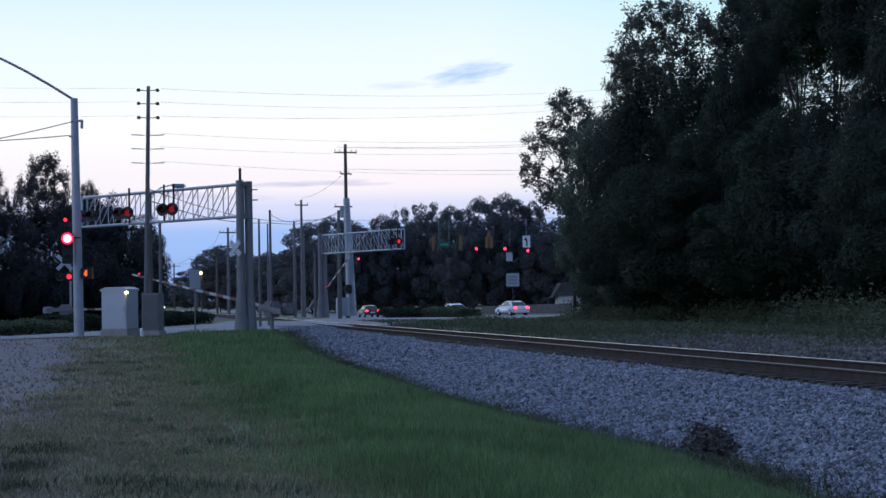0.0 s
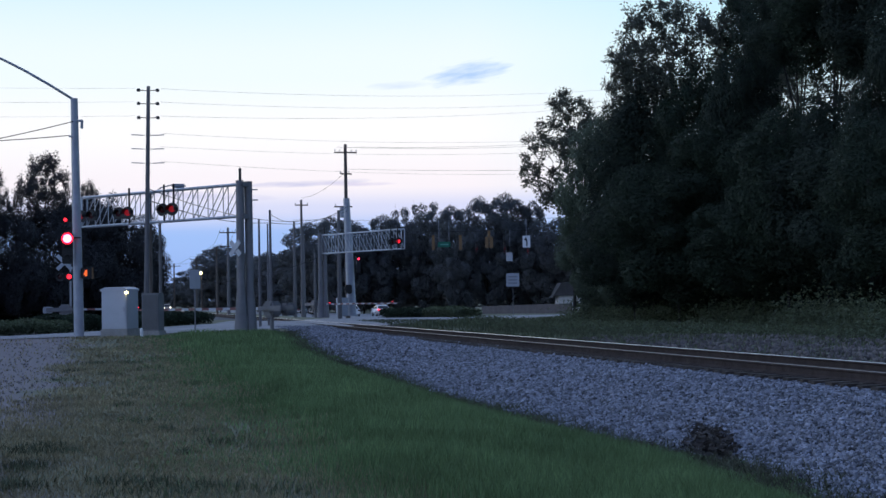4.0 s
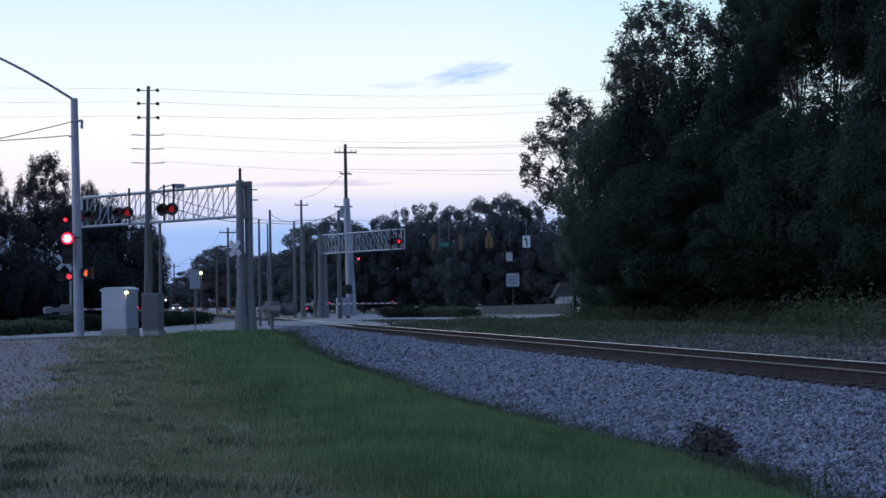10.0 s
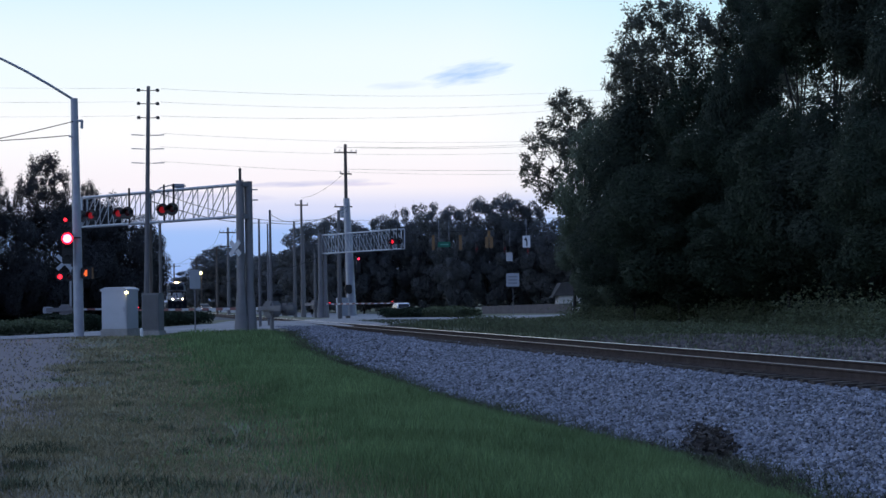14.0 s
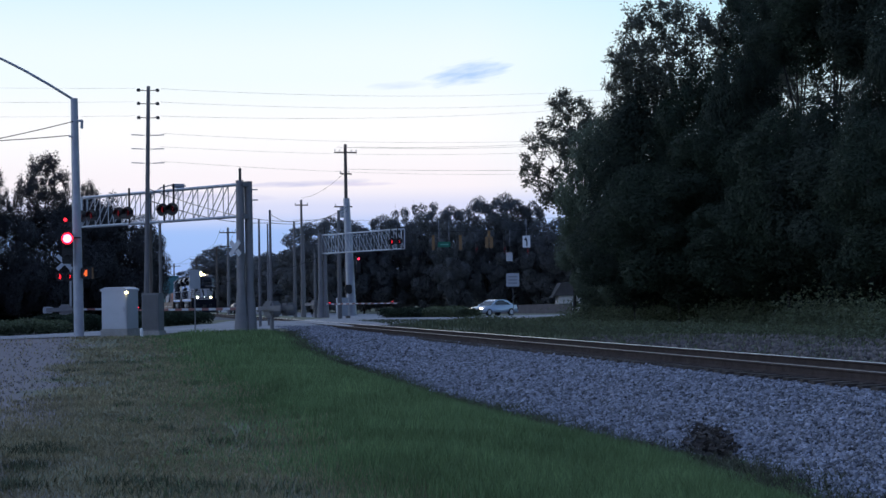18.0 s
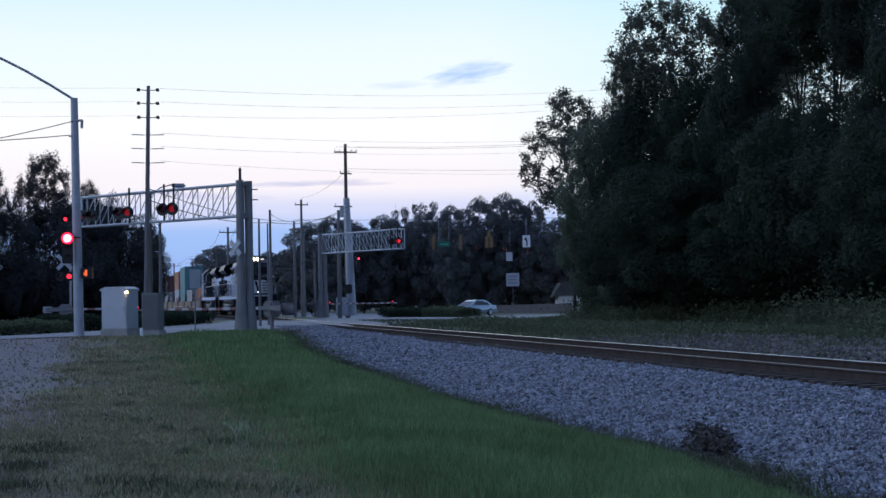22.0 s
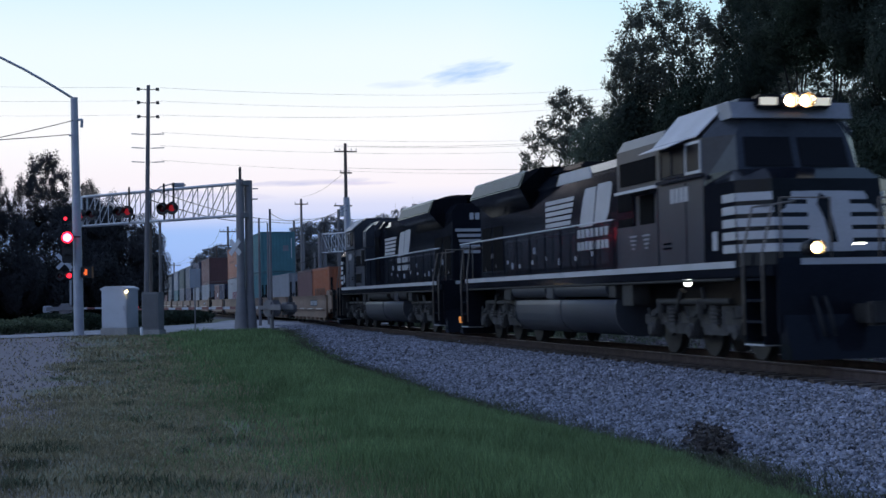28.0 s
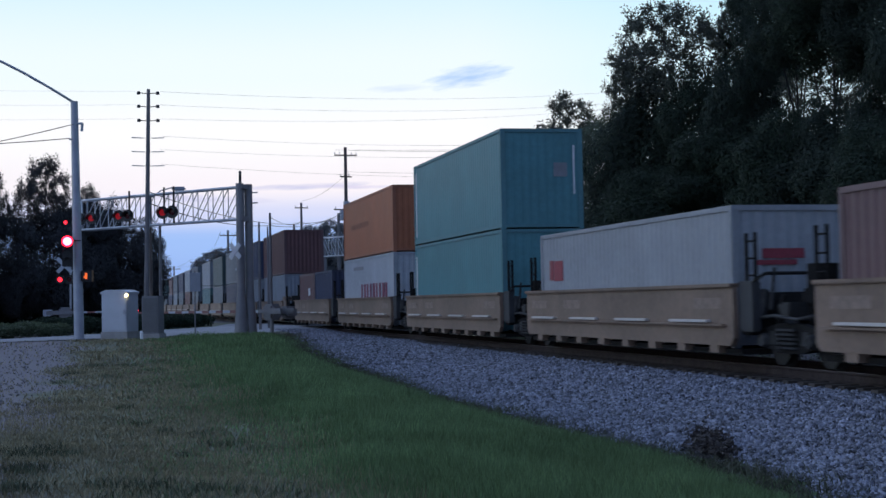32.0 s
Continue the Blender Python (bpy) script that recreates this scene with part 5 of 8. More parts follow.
for dx in (1.7,):
    bm = bmesh.new()
    box(bm, dx, dx + 1.0, -2.06, -2.003, 0.6, 1.4)
    w = part("window", bm, M_GLASS, house)
    bm = bmesh.new()
    for a, b, c, d in ((dx - 0.08, dx, 0.52, 1.48), (dx + 1.0, dx + 1.08, 0.52, 1.48), (dx, dx + 1.0, 0.52, 0.6), (dx, dx + 1.0, 1.4, 1.48)):
        box(bm, a, b, -2.08, -2.003, c, d)
    part("frame", bm, M_WHITE, w)

# ---------------------------------------------------------------- the train
M_LOCO = material("black_locomotive_paint", (0.0085, 0.0098, 0.0138), 0.10, 0.0, 0.7, 1.5, 0.9, 18, 0.05, 2.2, spec=0.09)
M_LOCOGREY = material("dusty_dark_paint", (0.024, 0.027, 0.034), 0.14, 0.0, 0.7, 1.4, 1.2, 20, 0.05, 3, spec=0.15)
M_RADIATOR = material("grey_radiator_screen", (0.040, 0.043, 0.050), 0.5, 0.2, 0.7, 1.3, 1.2, 60, 0.1, 30)
# greyer than the other white, for brow, vent slats and second cab roof
M_BROW = material("greyed_white_paint", (0.24, 0.245, 0.27), 0.55, 0, 0.75, 1.1, 1.5, 22, 0.03)
M_LOCOWHITE = material("white_locomotive_paint", (0.40, 0.40, 0.42), 0.5, 0, 0.8, 1.08, 1.5, 22, 0.03)
M_CABGLASS = material("dark_cab_glass", (0.006, 0.006, 0.008), 0.4, 0.0, 0.9, 1.1, 2, 20, 0.0, spec=0.12)
M_UNDER = material("grimy_running_gear", (0.018, 0.017, 0.0165), 0.8, 0.1, 0.55, 1.6, 3, 25, 0.3)
M_TRUCK = material("dusty_truck_casting", (0.050, 0.049, 0.049), 0.85, 0.0, 0.35, 1.7, 2.2, 16, 0.4, 20, spec=0.1)
M_TANK = material("fuel_tank_paint", (0.028, 0.032, 0.041), 0.55, 0, 0.7, 1.25, 0.8, 14, 0.06)
M_GRILLE = material("black_mesh_grille", (0.005, 0.005, 0.006), 0.85, 0, 0.7, 1.6, 4, 70, 0.4, spec=0.04)
M_WHEEL = material("steel_wheel", (0.020, 0.018, 0.017), 0.7, 0.1, 0.6, 1.3, 4, 30, 0.1)
M_CABGREY = material("dusty_dark_cab_paint", (0.036, 0.042, 0.053), 0.30, 0.0, 0.7, 1.3, 1.1, 16, 0.05, 2.2, spec=0.2)
M_WELL = material("weathered_tan_paint", (0.205, 0.138, 0.098), 0.75, 0, 0.68, 1.15, 0.9, 12, 0.12, 10)
# near black: the shade between and below the cars is put into the colour
M_WELLSHADE = material("shaded_underframe", (0.015, 0.014, 0.0135), 0.9, 0, 0.5, 1.8, 2, 20, 0.4, spec=0.08)
MOVING = []  # (thing, distance along the train, height, turned end for end)

WHEEL_BM = bmesh.new()
rod(WHEEL_BM, (-0.07, 0, 0), (0.07, 0, 0), 0.50, 0.50, 26)
rod(WHEEL_BM, (-0.10, 0, 0), (-0.06, 0, 0), 0.54, 0.54, 26)
rod(WHEEL_BM, (0.06, 0, 0), (0.10, 0, 0), 0.16, 0.14, 14)
WHEEL = mesh_of("wheel", WHEEL_BM, M_WHEEL)


def quad_prism(bm, pts, x0, x1):
    prism(bm, pts, x0, x1, "x")


def bogie(loco, yc, axles, r=0.52):
    """A three-axle truck: side frames, springs, wheels."""
    for s in (-1, 1):
        bm = bmesh.new()
        a = axles[0] - yc + 0.75
        quad_prism(bm, [(yc - a, 0.80), (yc - a * 0.7, 1.0), (yc + a * 0.7, 1.0), (yc + a, 0.80), (yc + a, 0.62), (yc + a * 0.62, 0.62), (yc + a * 0.5, 0.45),
                        (yc + 0.35, 0.45), (yc + 0.25, 0.6), (yc - 0.25, 0.6), (yc - 0.35, 0.45), (yc - a * 0.5, 0.45), (yc - a * 0.62, 0.62), (yc - a, 0.62)],
                   s * 1.02, s * 1.16)
        fr = part("truck_frame", bm, M_TRUCK, loco, "grimy cast truck side frame")
        for ya in axles:
            bm = bmesh.new()
            box(bm, min(s * 1.06, s * 1.26), max(s * 1.06, s * 1.26), ya - 0.2, ya + 0.2, 0.36, 0.74, 0.04)
            part("axle_box", bm, M_UNDER, fr)
        # black plates on the solid casting imitate the shade in its openings
        for ya in (axles[0] - 0.55, axles[0] - 1.55, axles[1] - 0.55, axles[1] - 1.55):
            bm = bmesh.new()
            box(bm, s * 1.163 - 0.008, s * 1.163 + 0.008, ya - 0.17, ya + 0.17, 0.66, 0.90, 0.004)
            part("frame_opening", bm, M_BLACK, fr)
        for ya in (axles[0] - 1.05, axles[1] - 1.05):
            bm = bmesh.new()
            for k in range(5):
                rod(bm, (s * 1.2, ya, 0.66 + k * 0.075), (s * 1.2, ya, 0.70 + k * 0.075), 0.13, 0.13, 10)
            part("spring", bm, M_TRUCK, fr)
        bm = bmesh.new()
        rod(bm, (s * 1.24, axles[2] + 0.3, 1.08), (s * 1.24, axles[0] - 0.3, 1.08), 0.06, 0.06, 8)
        rod(bm, (s * 1.22, yc + 0.6, 0.95), (s * 1.3, yc + 0.6, 1.35), 0.05, 0.05, 8)
        rod(bm, (s * 1.25, yc - 0.8, 0.9), (s * 1.28, yc - 0.4, 1.3), 0.07, 0.07, 8)
        part("brake_pipe", bm, M_UNDER, fr)
        for ya in axles:
            bm = bmesh.new()
            rod(bm, (s * 1.27, ya, 0.52), (s * 1.33, ya, 0.52), 0.15, 0.12, 14)
            part("axle_cap", bm, M_TRUCK, fr)
            bm = bmesh.new()
            pipe(bm, [(s * 1.24, ya - 0.25, 0.95), (s * 1.28, ya - 0.1, 0.78), (s * 1.26, ya + 0.2, 0.80), (s * 1.22, ya + 0.34, 1.0)], 0.028, 6)
            part("hose", bm, M_RUBBER, fr)
            bm = bmesh.new()
            rod(bm, (s * 1.2, ya + 0.42, 0.85), (s * 1.2, ya + 0.42, 1.12), 0.12, 0.12, 10)
            part("brake_cylinder", bm, M_UNDER, fr)
            piece("wheel", WHEEL, loco, pose(s * 0.75, ya, r, 0, 0, 0 if s > 0 else 180))


def handrail(loco, s, y0, y1, n, z0=1.76, z1=2.86, mat=None):
    bm = bmesh.new()
    rod(bm, (s * 1.50, y0, z1), (s * 1.50, y1, z1), 0.022, 0.022, 6)
    part("handrail", bm, mat or M_ALU, loco, "slim pale handrail")
    post = bmesh.new()
    rod(post, (0, 0, z0), (0, 0, z1), 0.02, 0.02, 6)
    pm = mesh_of("handrail_post", post, M_LOCO)
    for i in range(n):
        piece("handrail_post", pm, loco, pose(s * 1.50, y0 + (y1 - y0) * i / (n - 1), 0))


def end_steps(loco, y, out):
    """Corner steps with grab rails and hoses at one end."""
    for s in (-1, 1):
        bm = bmesh.new()
        box(bm, min(s * 1.0, s * 1.5), max(s * 1.0, s * 1.5), y - 0.40, y - 0.365, 0.35, 1.7)
        st = part("step_panel", bm, M_LOCO, loco)
        bm = bmesh.new()
        box(bm, min(s * 1.0, s * 1.5), max(s * 1.0, s * 1.5), y + 0.365, y + 0.40, 0.35, 1.7)
        part("step_panel", bm, M_LOCO, loco)
        for k in range(4):
            bm = bmesh.new()
            box(bm, min(s * 1.05, s * 1.52), max(s * 1.05, s * 1.52), y - 0.36, y + 0.36, 0.35 + k * 0.36, 0.40 + k * 0.36)
            part("step_tread", bm, M_LOCO, loco)
        for dy in (-0.4, 0.4):
            bm = bmesh.new()
            pipe(bm, [(s * 1.53, y + dy, 0.5), (s * 1.53, y + dy, 1.9), (s * 1.40, y + dy + out * 0.15, 2.7), (s * 1.0, y + dy + out * 0.15, 2.75)], 0.022, 6)
            part("grab_rail", bm, M_GRAB, st)
        bm = bmesh.new()
        box(bm, min(s * 1.05, s * 1.53), max(s * 1.05, s * 1.53), y - 0.38, y + 0.38, 0.33, 0.36)
        part("step_edge", bm, M_LOCOWHITE, st)


def paint_bars(loco, x, n, y0, y1, y2, z0, z1, slant):
    """Horizontal white bars on a hood side, with slanted ends."""
    h = (z1 - z0) / n
    for i in range(n):
        a, b = z0 + i * h + h * 0.12, z0 + (i + 1) * h - h * 0.16
        fa, fb = slant * (a - z0), slant * (b - z0)
        bm = bmesh.new()
        quad_prism(bm, [(y0, a), (y1 + fa, a), (y1 + fb, b), (y0, b)], min(x, x + 0.006 * np.sign(x)), max(x, x + 0.006 * np.sign(x)))
        part("painted_bar", bm, M_LOCOWHITE, loco, "white painted stripe")


def bezel(bm, x, z, y0, y1, r, seg=18):
    """A short open tube round a lamp, along y."""
    rings = []
    for rr, yy in ((r + 0.006, y0), (r + 0.006, y1), (r + 0.028, y1), (r + 0.028, y0)):
        rings.append([bm.verts.new((x + rr * math.cos(2 * math.pi * k / seg), yy, z + rr * math.sin(2 * math.pi * k / seg))) for k in range(seg)])
    for a, b in zip(rings, rings[1:] + rings[:1]):
        for k in range(seg):
            bm.faces.new((a[k], a[(k + 1) % seg], b[(k + 1) % seg], b[k]))


def locomotive(label, lit):
    """A six-axle diesel; +y is its front."""
    L = thing("locomotive", label, "locomotive", None, "locomotives")
    # frame and deck
    bm = bmesh.new()
    box(bm, -1.50, 1.50, -11.2, 11.25, 1.50, 1.68, 0.02)
    part("deck", bm, M_LOCO, L)
    for s in (-1, 1):
        bm = bmesh.new()
        box(bm, s * 1.503 - 0.006, s * 1.503 + 0.006, -10.4, 9.72, 1.69 - 0.02, 1.79)
        part("deck_stripe", bm, M_LOCOWHITE, L, "white stripe along the deck edge")
        bm = bmesh.new()
        box(bm, min(s * 1.2, s * 1.497), max(s * 1.2, s * 1.497), -10.4, 3.2, 1.68, 1.78)
        part("deck_edge", bm, M_LOCO, L)
    bm = bmesh.new()
    box(bm, -0.5, 0.5, -10.6, 10.9, 0.95, 1.5)
    part("frame_beam", bm, M_UNDER, L)
    # hood
    bm = bmesh.new()
    prism(bm, [(-0.95, 1.78), (0.95, 1.78), (0.95, 4.12), (0.72, 4.36), (-0.72, 4.36), (-0.95, 4.12)], -10.55, 2.3, "y")
    hood = part("long_hood", bm, M_LOCO, L, "black engine hood with doors")
    door = bmesh.new()
    box(door, -0.006, 0.006, -0.33, 0.33, 1.95, 3.05, 0.004)
    dm = mesh_of("hood_door", door, M_LOCOGREY)
    latch = bmesh.new()
    box(latch, -0.03, 0.03, -0.03, 0.03, -0.09, 0.09, 0.01)
    lm = mesh_of("latch", latch, M_ALU)
    for s in (-1, 1):
        for i in range(16):
            y = -10.05 + i * 0.745
            d = piece("hood_door", dm, hood, pose(s * 0.955, y, 0))
            if i % 3 == 1:
                piece("latch", lm, hood, pose(s * 0.97, y + 0.2, 2.1 + 0.35 * (i % 2)))
        for z in (1.86, 3.1, 4.05):
            bm = bmesh.new()
            box(bm, s * 0.957 - 0.008, s * 0.957 + 0.008, -10.5, 2.2, z - 0.015, z + 0.015)
            part("hood_seam", bm, M_LOCOGREY, hood)
        # filter panel with a pale top, and grilles behind the cab
        bm = bmesh.new()
        quad_prism(bm, [(0.3, 4.02), (0.1, 4.30), (-2.2, 4.30), (-2.5, 4.02)], min(s * 0.93, s * 0.975), max(s * 0.93, s * 0.975))
        part("filter_cover", bm, M_LOCOWHITE if s > 0 else M_LOCOGREY, hood, "pale filter cover")
        for y0, y1, z0, z1 in ((-10.3, -9.2, 2.0, 3.3), (-9.0, -7.9, 2.0, 3.3)):
            bm = bmesh.new()
            box(bm, s * 0.962 - 0.012, s * 0.962 + 0.012, y0, y1, z0, z1, 0.01)
            part("grille", bm, M_GRILLE, hood)
    # flared radiators
    for s in (-1, 1):
        bm = bmesh.new()
        V = [(0.94, 3.58), (1.53, 4.12), (1.36, 4.52), (0.9, 4.66), (0.2, 4.66)]
        lo = [bm.verts.new((s * x, -9.55 + (0.35 if i == 0 else 0), z)) for i, (x, z) in enumerate(V)] + [bm.verts.new((s * 0.2, -9.2, 3.62))]
        hi = [bm.verts.new((s * x, -4.05 + (-0.9 if i == 0 else 0), z)) for i, (x, z) in enumerate(V)] + [bm.verts.new((s * 0.2, -4.95, 3.62))]
        for i in range(6):
            j = (i + 1) % 6
            bm.faces.new((lo[i], lo[j], hi[j], hi[i]))
        bm.faces.new(lo[::-1])
        bm.faces.new(hi)
        rad = part("radiator", bm, M_LOCO, L, "flared radiator housing at the hood's end")
        bm = bmesh.new()
        q = [(s * (1.530 - 0.17 * f / 0.4 + 0.016), y, 4.12 + f) for f, y in ((0.04, -9.42), (0.36, -9.42), (0.36, -4.18), (0.04, -4.18))]
        a, b = [bm.verts.new(v) for v in q], [bm.verts.new((v[0] - s * 0.03, v[1], v[2] - 0.012)) for v in q]
        bm.faces.new(a)
        for i in range(4):
            bm.faces.new((a[i], b[i], b[(i + 1) % 4], a[(i + 1) % 4]))
        part("radiator_grille", bm, M_RADIATOR, rad, "grey radiator screen")
        # pale strip puts the sky's light on the top edge into colour
        bm = bmesh.new()
        box(bm, s * 1.30 - 0.05, s * 1.30 + 0.07, -9.5, -4.1, 4.515, 4.56, 0.01)
        part("radiator_edge", bm, M_ALU, rad, "pale strip imitating the sky-lit radiator edge")
    for y in (-8.6, -7.0, -5.4):
        bm = bmesh.new()
        rod(bm, (0, y, 4.60), (0, y, 4.74), 0.62, 0.60, 18)
        part("roof_fan", bm, M_GRILLE, L)
    bm = bmesh.new()
    box(bm, -0.7, 0.7, -3.9, -1.2, 4.36, 4.55, 0.06)
    part("exhaust_housing", bm, M_LOCO, L)
    # electrical cabinet between hood and cab
    bm = bmesh.new()
    prism(bm, [(-1.45, 1.78), (1.45, 1.78), (1.45, 2.66), (1.02, 2.70), (1.02, 3.36), (1.42, 3.40), (1.42, 4.28), (1.26, 4.52), (-0.86, 4.52), (-1.04, 4.30),
               (-1.04, 3.42), (-1.45, 3.38)], 3.4, 5.95, "y")
    cabn = part("equipment_room", bm, M_CABGREY, L, "dark equipment room behind the cab")
    bm = bmesh.new()
    prism(bm, [(-1.05, 1.78), (1.05, 1.78), (1.05, 4.1), (0.8, 4.42), (-0.8, 4.42), (-1.05, 4.1)], 2.3, 3.4, "y")
    part("blower_room", bm, M_LOCO, L)
    for s in (-1, 1):
        for y0, y1, z0, z1, x in (((3.7, 4.55, 2.72, 3.34, 1.02), (4.75, 5.75, 2.72, 3.34, 1.02), (3.6, 5.75, 3.52, 4.02, 1.42)) if s > 0 else
                                  ((4.52, 5.88, 2.66, 3.10, 1.45), (4.52, 5.88, 1.95, 2.33, 1.45), (3.52, 4.34, 2.64, 3.32, 1.45), (4.42, 5.85, 3.52, 4.20, 1.04))):
            bm = bmesh.new()
            box(bm, s * (x + 0.007) - 0.01, s * (x + 0.007) + 0.01, y0, y1, z0, z1, 0.008)
            g = part("intake_grille", bm, M_GRILLE, cabn)
            if s < 0 and x > 1.2:
                bm = bmesh.new()
                for p, q, u, v in ((y0 - 0.05, y0, z0 - 0.05, z1 + 0.05), (y1, y1 + 0.05, z0 - 0.05, z1 + 0.05), (y0, y1, z0 - 0.05, z0), (y0, y1, z1, z1 + 0.05)):
                    box(bm, -1.475, -1.445, p, q, u, v)
                part("grille_frame", bm, M_CABGREY, g)
        if s < 0:
            bm = bmesh.new()
            prism(bm, [(-1.40, 3.44), (-1.0, 3.44), (-1.0, 4.36), (-1.12, 4.36), (-1.40, 4.10)], 3.52, 4.34, "y")
            blower = part("blower_box", bm, M_CABGREY, cabn, "grey box on the walkway roof")
            bm = bmesh.new()
            box(bm, -1.425, -1.398, 3.86, 3.98, 3.78, 3.84)
            part("latch", bm, M_ALU, blower)
        for y0 in (4.2, 5.0) if s > 0 else ():
            for k in range(4):
                bm = bmesh.new()
                e = 0.05 * k
                box(bm, s * 1.455 - 0.008, s * 1.455 + 0.008, y0 + e, y0 + 0.42 - e, 2.42 - 0.085 * k, 2.46 - 0.085 * k)
                part("vent_slat", bm, M_BROW, cabn, "pale vent slat")
        for z0, z1 in ((2.0, 2.9), (3.05, 3.8)):
            bm = bmesh.new()
            box(bm, s * 1.057 - 0.01, s * 1.057 + 0.01, 2.4, 3.3, z0, z1, 0.008)
            part("intake_grille", bm, M_GRILLE, L)
    # cab
    bm = bmesh.new()
    prism(bm, [(-1.50, 1.70), (1.50, 1.70), (1.50, 4.10), (1.0, 4.72), (-1.0, 4.72), (-1.50, 4.28)], 5.95, 8.35, "y")
    cab_ = part("cab", bm, M_CABGREY, L, "dark cab with side windows")
    # windshield slope
    bm = bmesh.new()
    lo = [bm.verts.new(v) for v in ((-1.5, 8.35, 3.25), (1.5, 8.35, 3.25), (1.5, 8.35, 4.1), (1.0, 8.35, 4.70), (-1.0, 8.35, 4.70), (-1.5, 8.35, 4.1))]
    hi = [bm.verts.new(v) for v in ((-1.2, 9.25, 3.25), (1.2, 9.25, 3.25), (1.1, 8.95, 4.1), (0.8, 8.80, 4.62), (-0.8, 8.80, 4.62), (-1.1, 8.95, 4.1))]
    for i in range(6):
        j = (i + 1) % 6
        bm.faces.new((lo[i], lo[j], hi[j], hi[i]))
    bm.faces.new(hi)
    bm.faces.new(lo[::-1])
    part("cab_front", bm, M_CABGREY, cab_)
    for x0, x1 in ((-1.02, -0.08), (0.08, 1.02)):
        bm = bmesh.new()
        V = [(x0, 9.17, 3.5), (x1, 9.17, 3.5), (x1 * 0.96, 8.985, 4.05), (x0 * 0.96, 8.985, 4.05)]
        a = [bm.verts.new(v) for v in V]
        b = [bm.verts.new((v[0], v[1] + 0.02, v[2] + 0.006)) for v in V]
        bm.faces.new(b)
        for i in range(4):
            bm.faces.new((a[i], a[(i + 1) % 4], b[(i + 1) % 4], b[i]))
        part("windshield", bm, M_CABGLASS, cab_)
    for s in (-1, 1):
        wz = 3.52 if s > 0 else 3.64
        for y0, y1 in ((6.28, 6.78), (6.88, 7.45), (7.58, 8.25)) if s > 0 else ((6.35, 6.95), (7.10, 7.70)):
            bm = bmesh.new()
            box(bm, s * 1.503 - 0.008, s * 1.503 + 0.008, y0, y1, wz, wz + 0.5, 0.01)
            w = part("side_window", bm, M_CABGLASS, cab_)
            bm = bmesh.new()
            for p, q, u, v in ((y0 - 0.05, y0, wz - 0.05, wz + 0.55), (y1, y1 + 0.05, wz - 0.05, wz + 0.55), (y0, y1, wz - 0.05, wz), (y0, y1, wz + 0.5, wz + 0.55)):
                box(bm, s * 1.512 - 0.012, s * 1.512 + 0.012, p, q, u, v)
            part("window_frame", bm, M_LOCOGREY if y0 < 7 else M_ALU, w)
        bm = bmesh.new()
        quad_prism(bm, [(6.1, 3.38), (8.4, 3.38), (8.4, 3.44), (6.1, 3.44)], min(s * 1.5, s * 1.58), max(s * 1.5, s * 1.58))
        part("arm_rest", bm, M_LOCOGREY, cab_)
        # sloping pale roof side and sunshade
        eave = 4.13 if s > 0 else 4.30
        bm = bmesh.new()
        V = [(s * 1.02, 6.0, 4.74), (s * 1.02, 8.5, 4.74), (s * 1.55, 8.2, eave), (s * 1.55, 5.95, eave)]
        a = [bm.verts.new(v) for v in V]
        b = [bm.verts.new((v[0], v[1], v[2] + 0.025)) for v in V]
        bm.faces.new(a[::-1])
        bm.faces.new(b)
        for i in range(4):
            bm.faces.new((a[i], a[(i + 1) % 4], b[(i + 1) % 4], b[i]))
        part("roof_slope", bm, M_LOCOWHITE if lit else M_BROW, cab_, "pale sloping cab roof")
        bm = bmesh.new()
        V = [(s * 1.55, 5.9, eave - 0.01), (s * 1.55, 7.6, eave - 0.01), (s * 1.84, 7.5, eave - 0.13), (s * 1.84, 5.9, eave - 0.13)] if s > 0 else [
            (s * 1.55, 5.9, eave - 0.01), (s * 1.55, 8.2, eave - 0.01), (s * 1.60, 8.2, eave - 0.05), (s * 1.60, 5.9, eave - 0.05)]
        a = [bm.verts.new(v) for v in V]
        b = [bm.verts.new((v[0], v[1], v[2] + 0.02)) for v in V]
        bm.faces.new(a[::-1])
        bm.faces.new(b)
        for i in range(4):
            bm.faces.new((a[i], a[(i + 1) % 4], b[(i + 1) % 4], b[i]))
        part("sunshade", bm, M_LOCOWHITE, cab_, "pale folding sunshade over the window")
        # number and vents on the cab side
        for k in range(4):
            bm = bmesh.new()
            box(bm, s * 1.505 - 0.006, s * 1.505 + 0.006, 6.72 + k * 0.24, 6.89 + k * 0.24, 2.98, 3.26)
            part("number_bar", bm, M_LOCOWHITE, cab_)
        for dy in (6.3,):
            for k in range(2):
                bm = bmesh.new()
                box(bm, s * 1.505 - 0.01, s * 1.505 + 0.01, dy, dy + 0.42, 2.1 + k * 0.09, 2.14 + k * 0.09)
                part("vent_slat", bm, M_LOCO, cab_)
        bm = bmesh.new()
        box(bm, s * 1.504 - 0.006, s * 1.504 + 0.006, 8.75, 8.97, 2.0, 2.34)
        part("placard", bm, M_LOCOWHITE, L)
    bm = bmesh.new()
    prism(bm, [(-1.0, 4.66), (1.0, 4.66), (0.95, 4.78), (-0.95, 4.78)], 6.0, 8.8, "y")
    part("cab_roof", bm, M_LOCOGREY, cab_)
    bm = bmesh.new()
    quad_prism(bm, [(8.3, 4.40), (9.0, 4.40), (8.9, 4.70), (8.3, 4.72)], -1.18, 1.18)
    part("roof_brow", bm, M_BROW, cab_, "pale brow over the windshield")
    bm = bmesh.new()
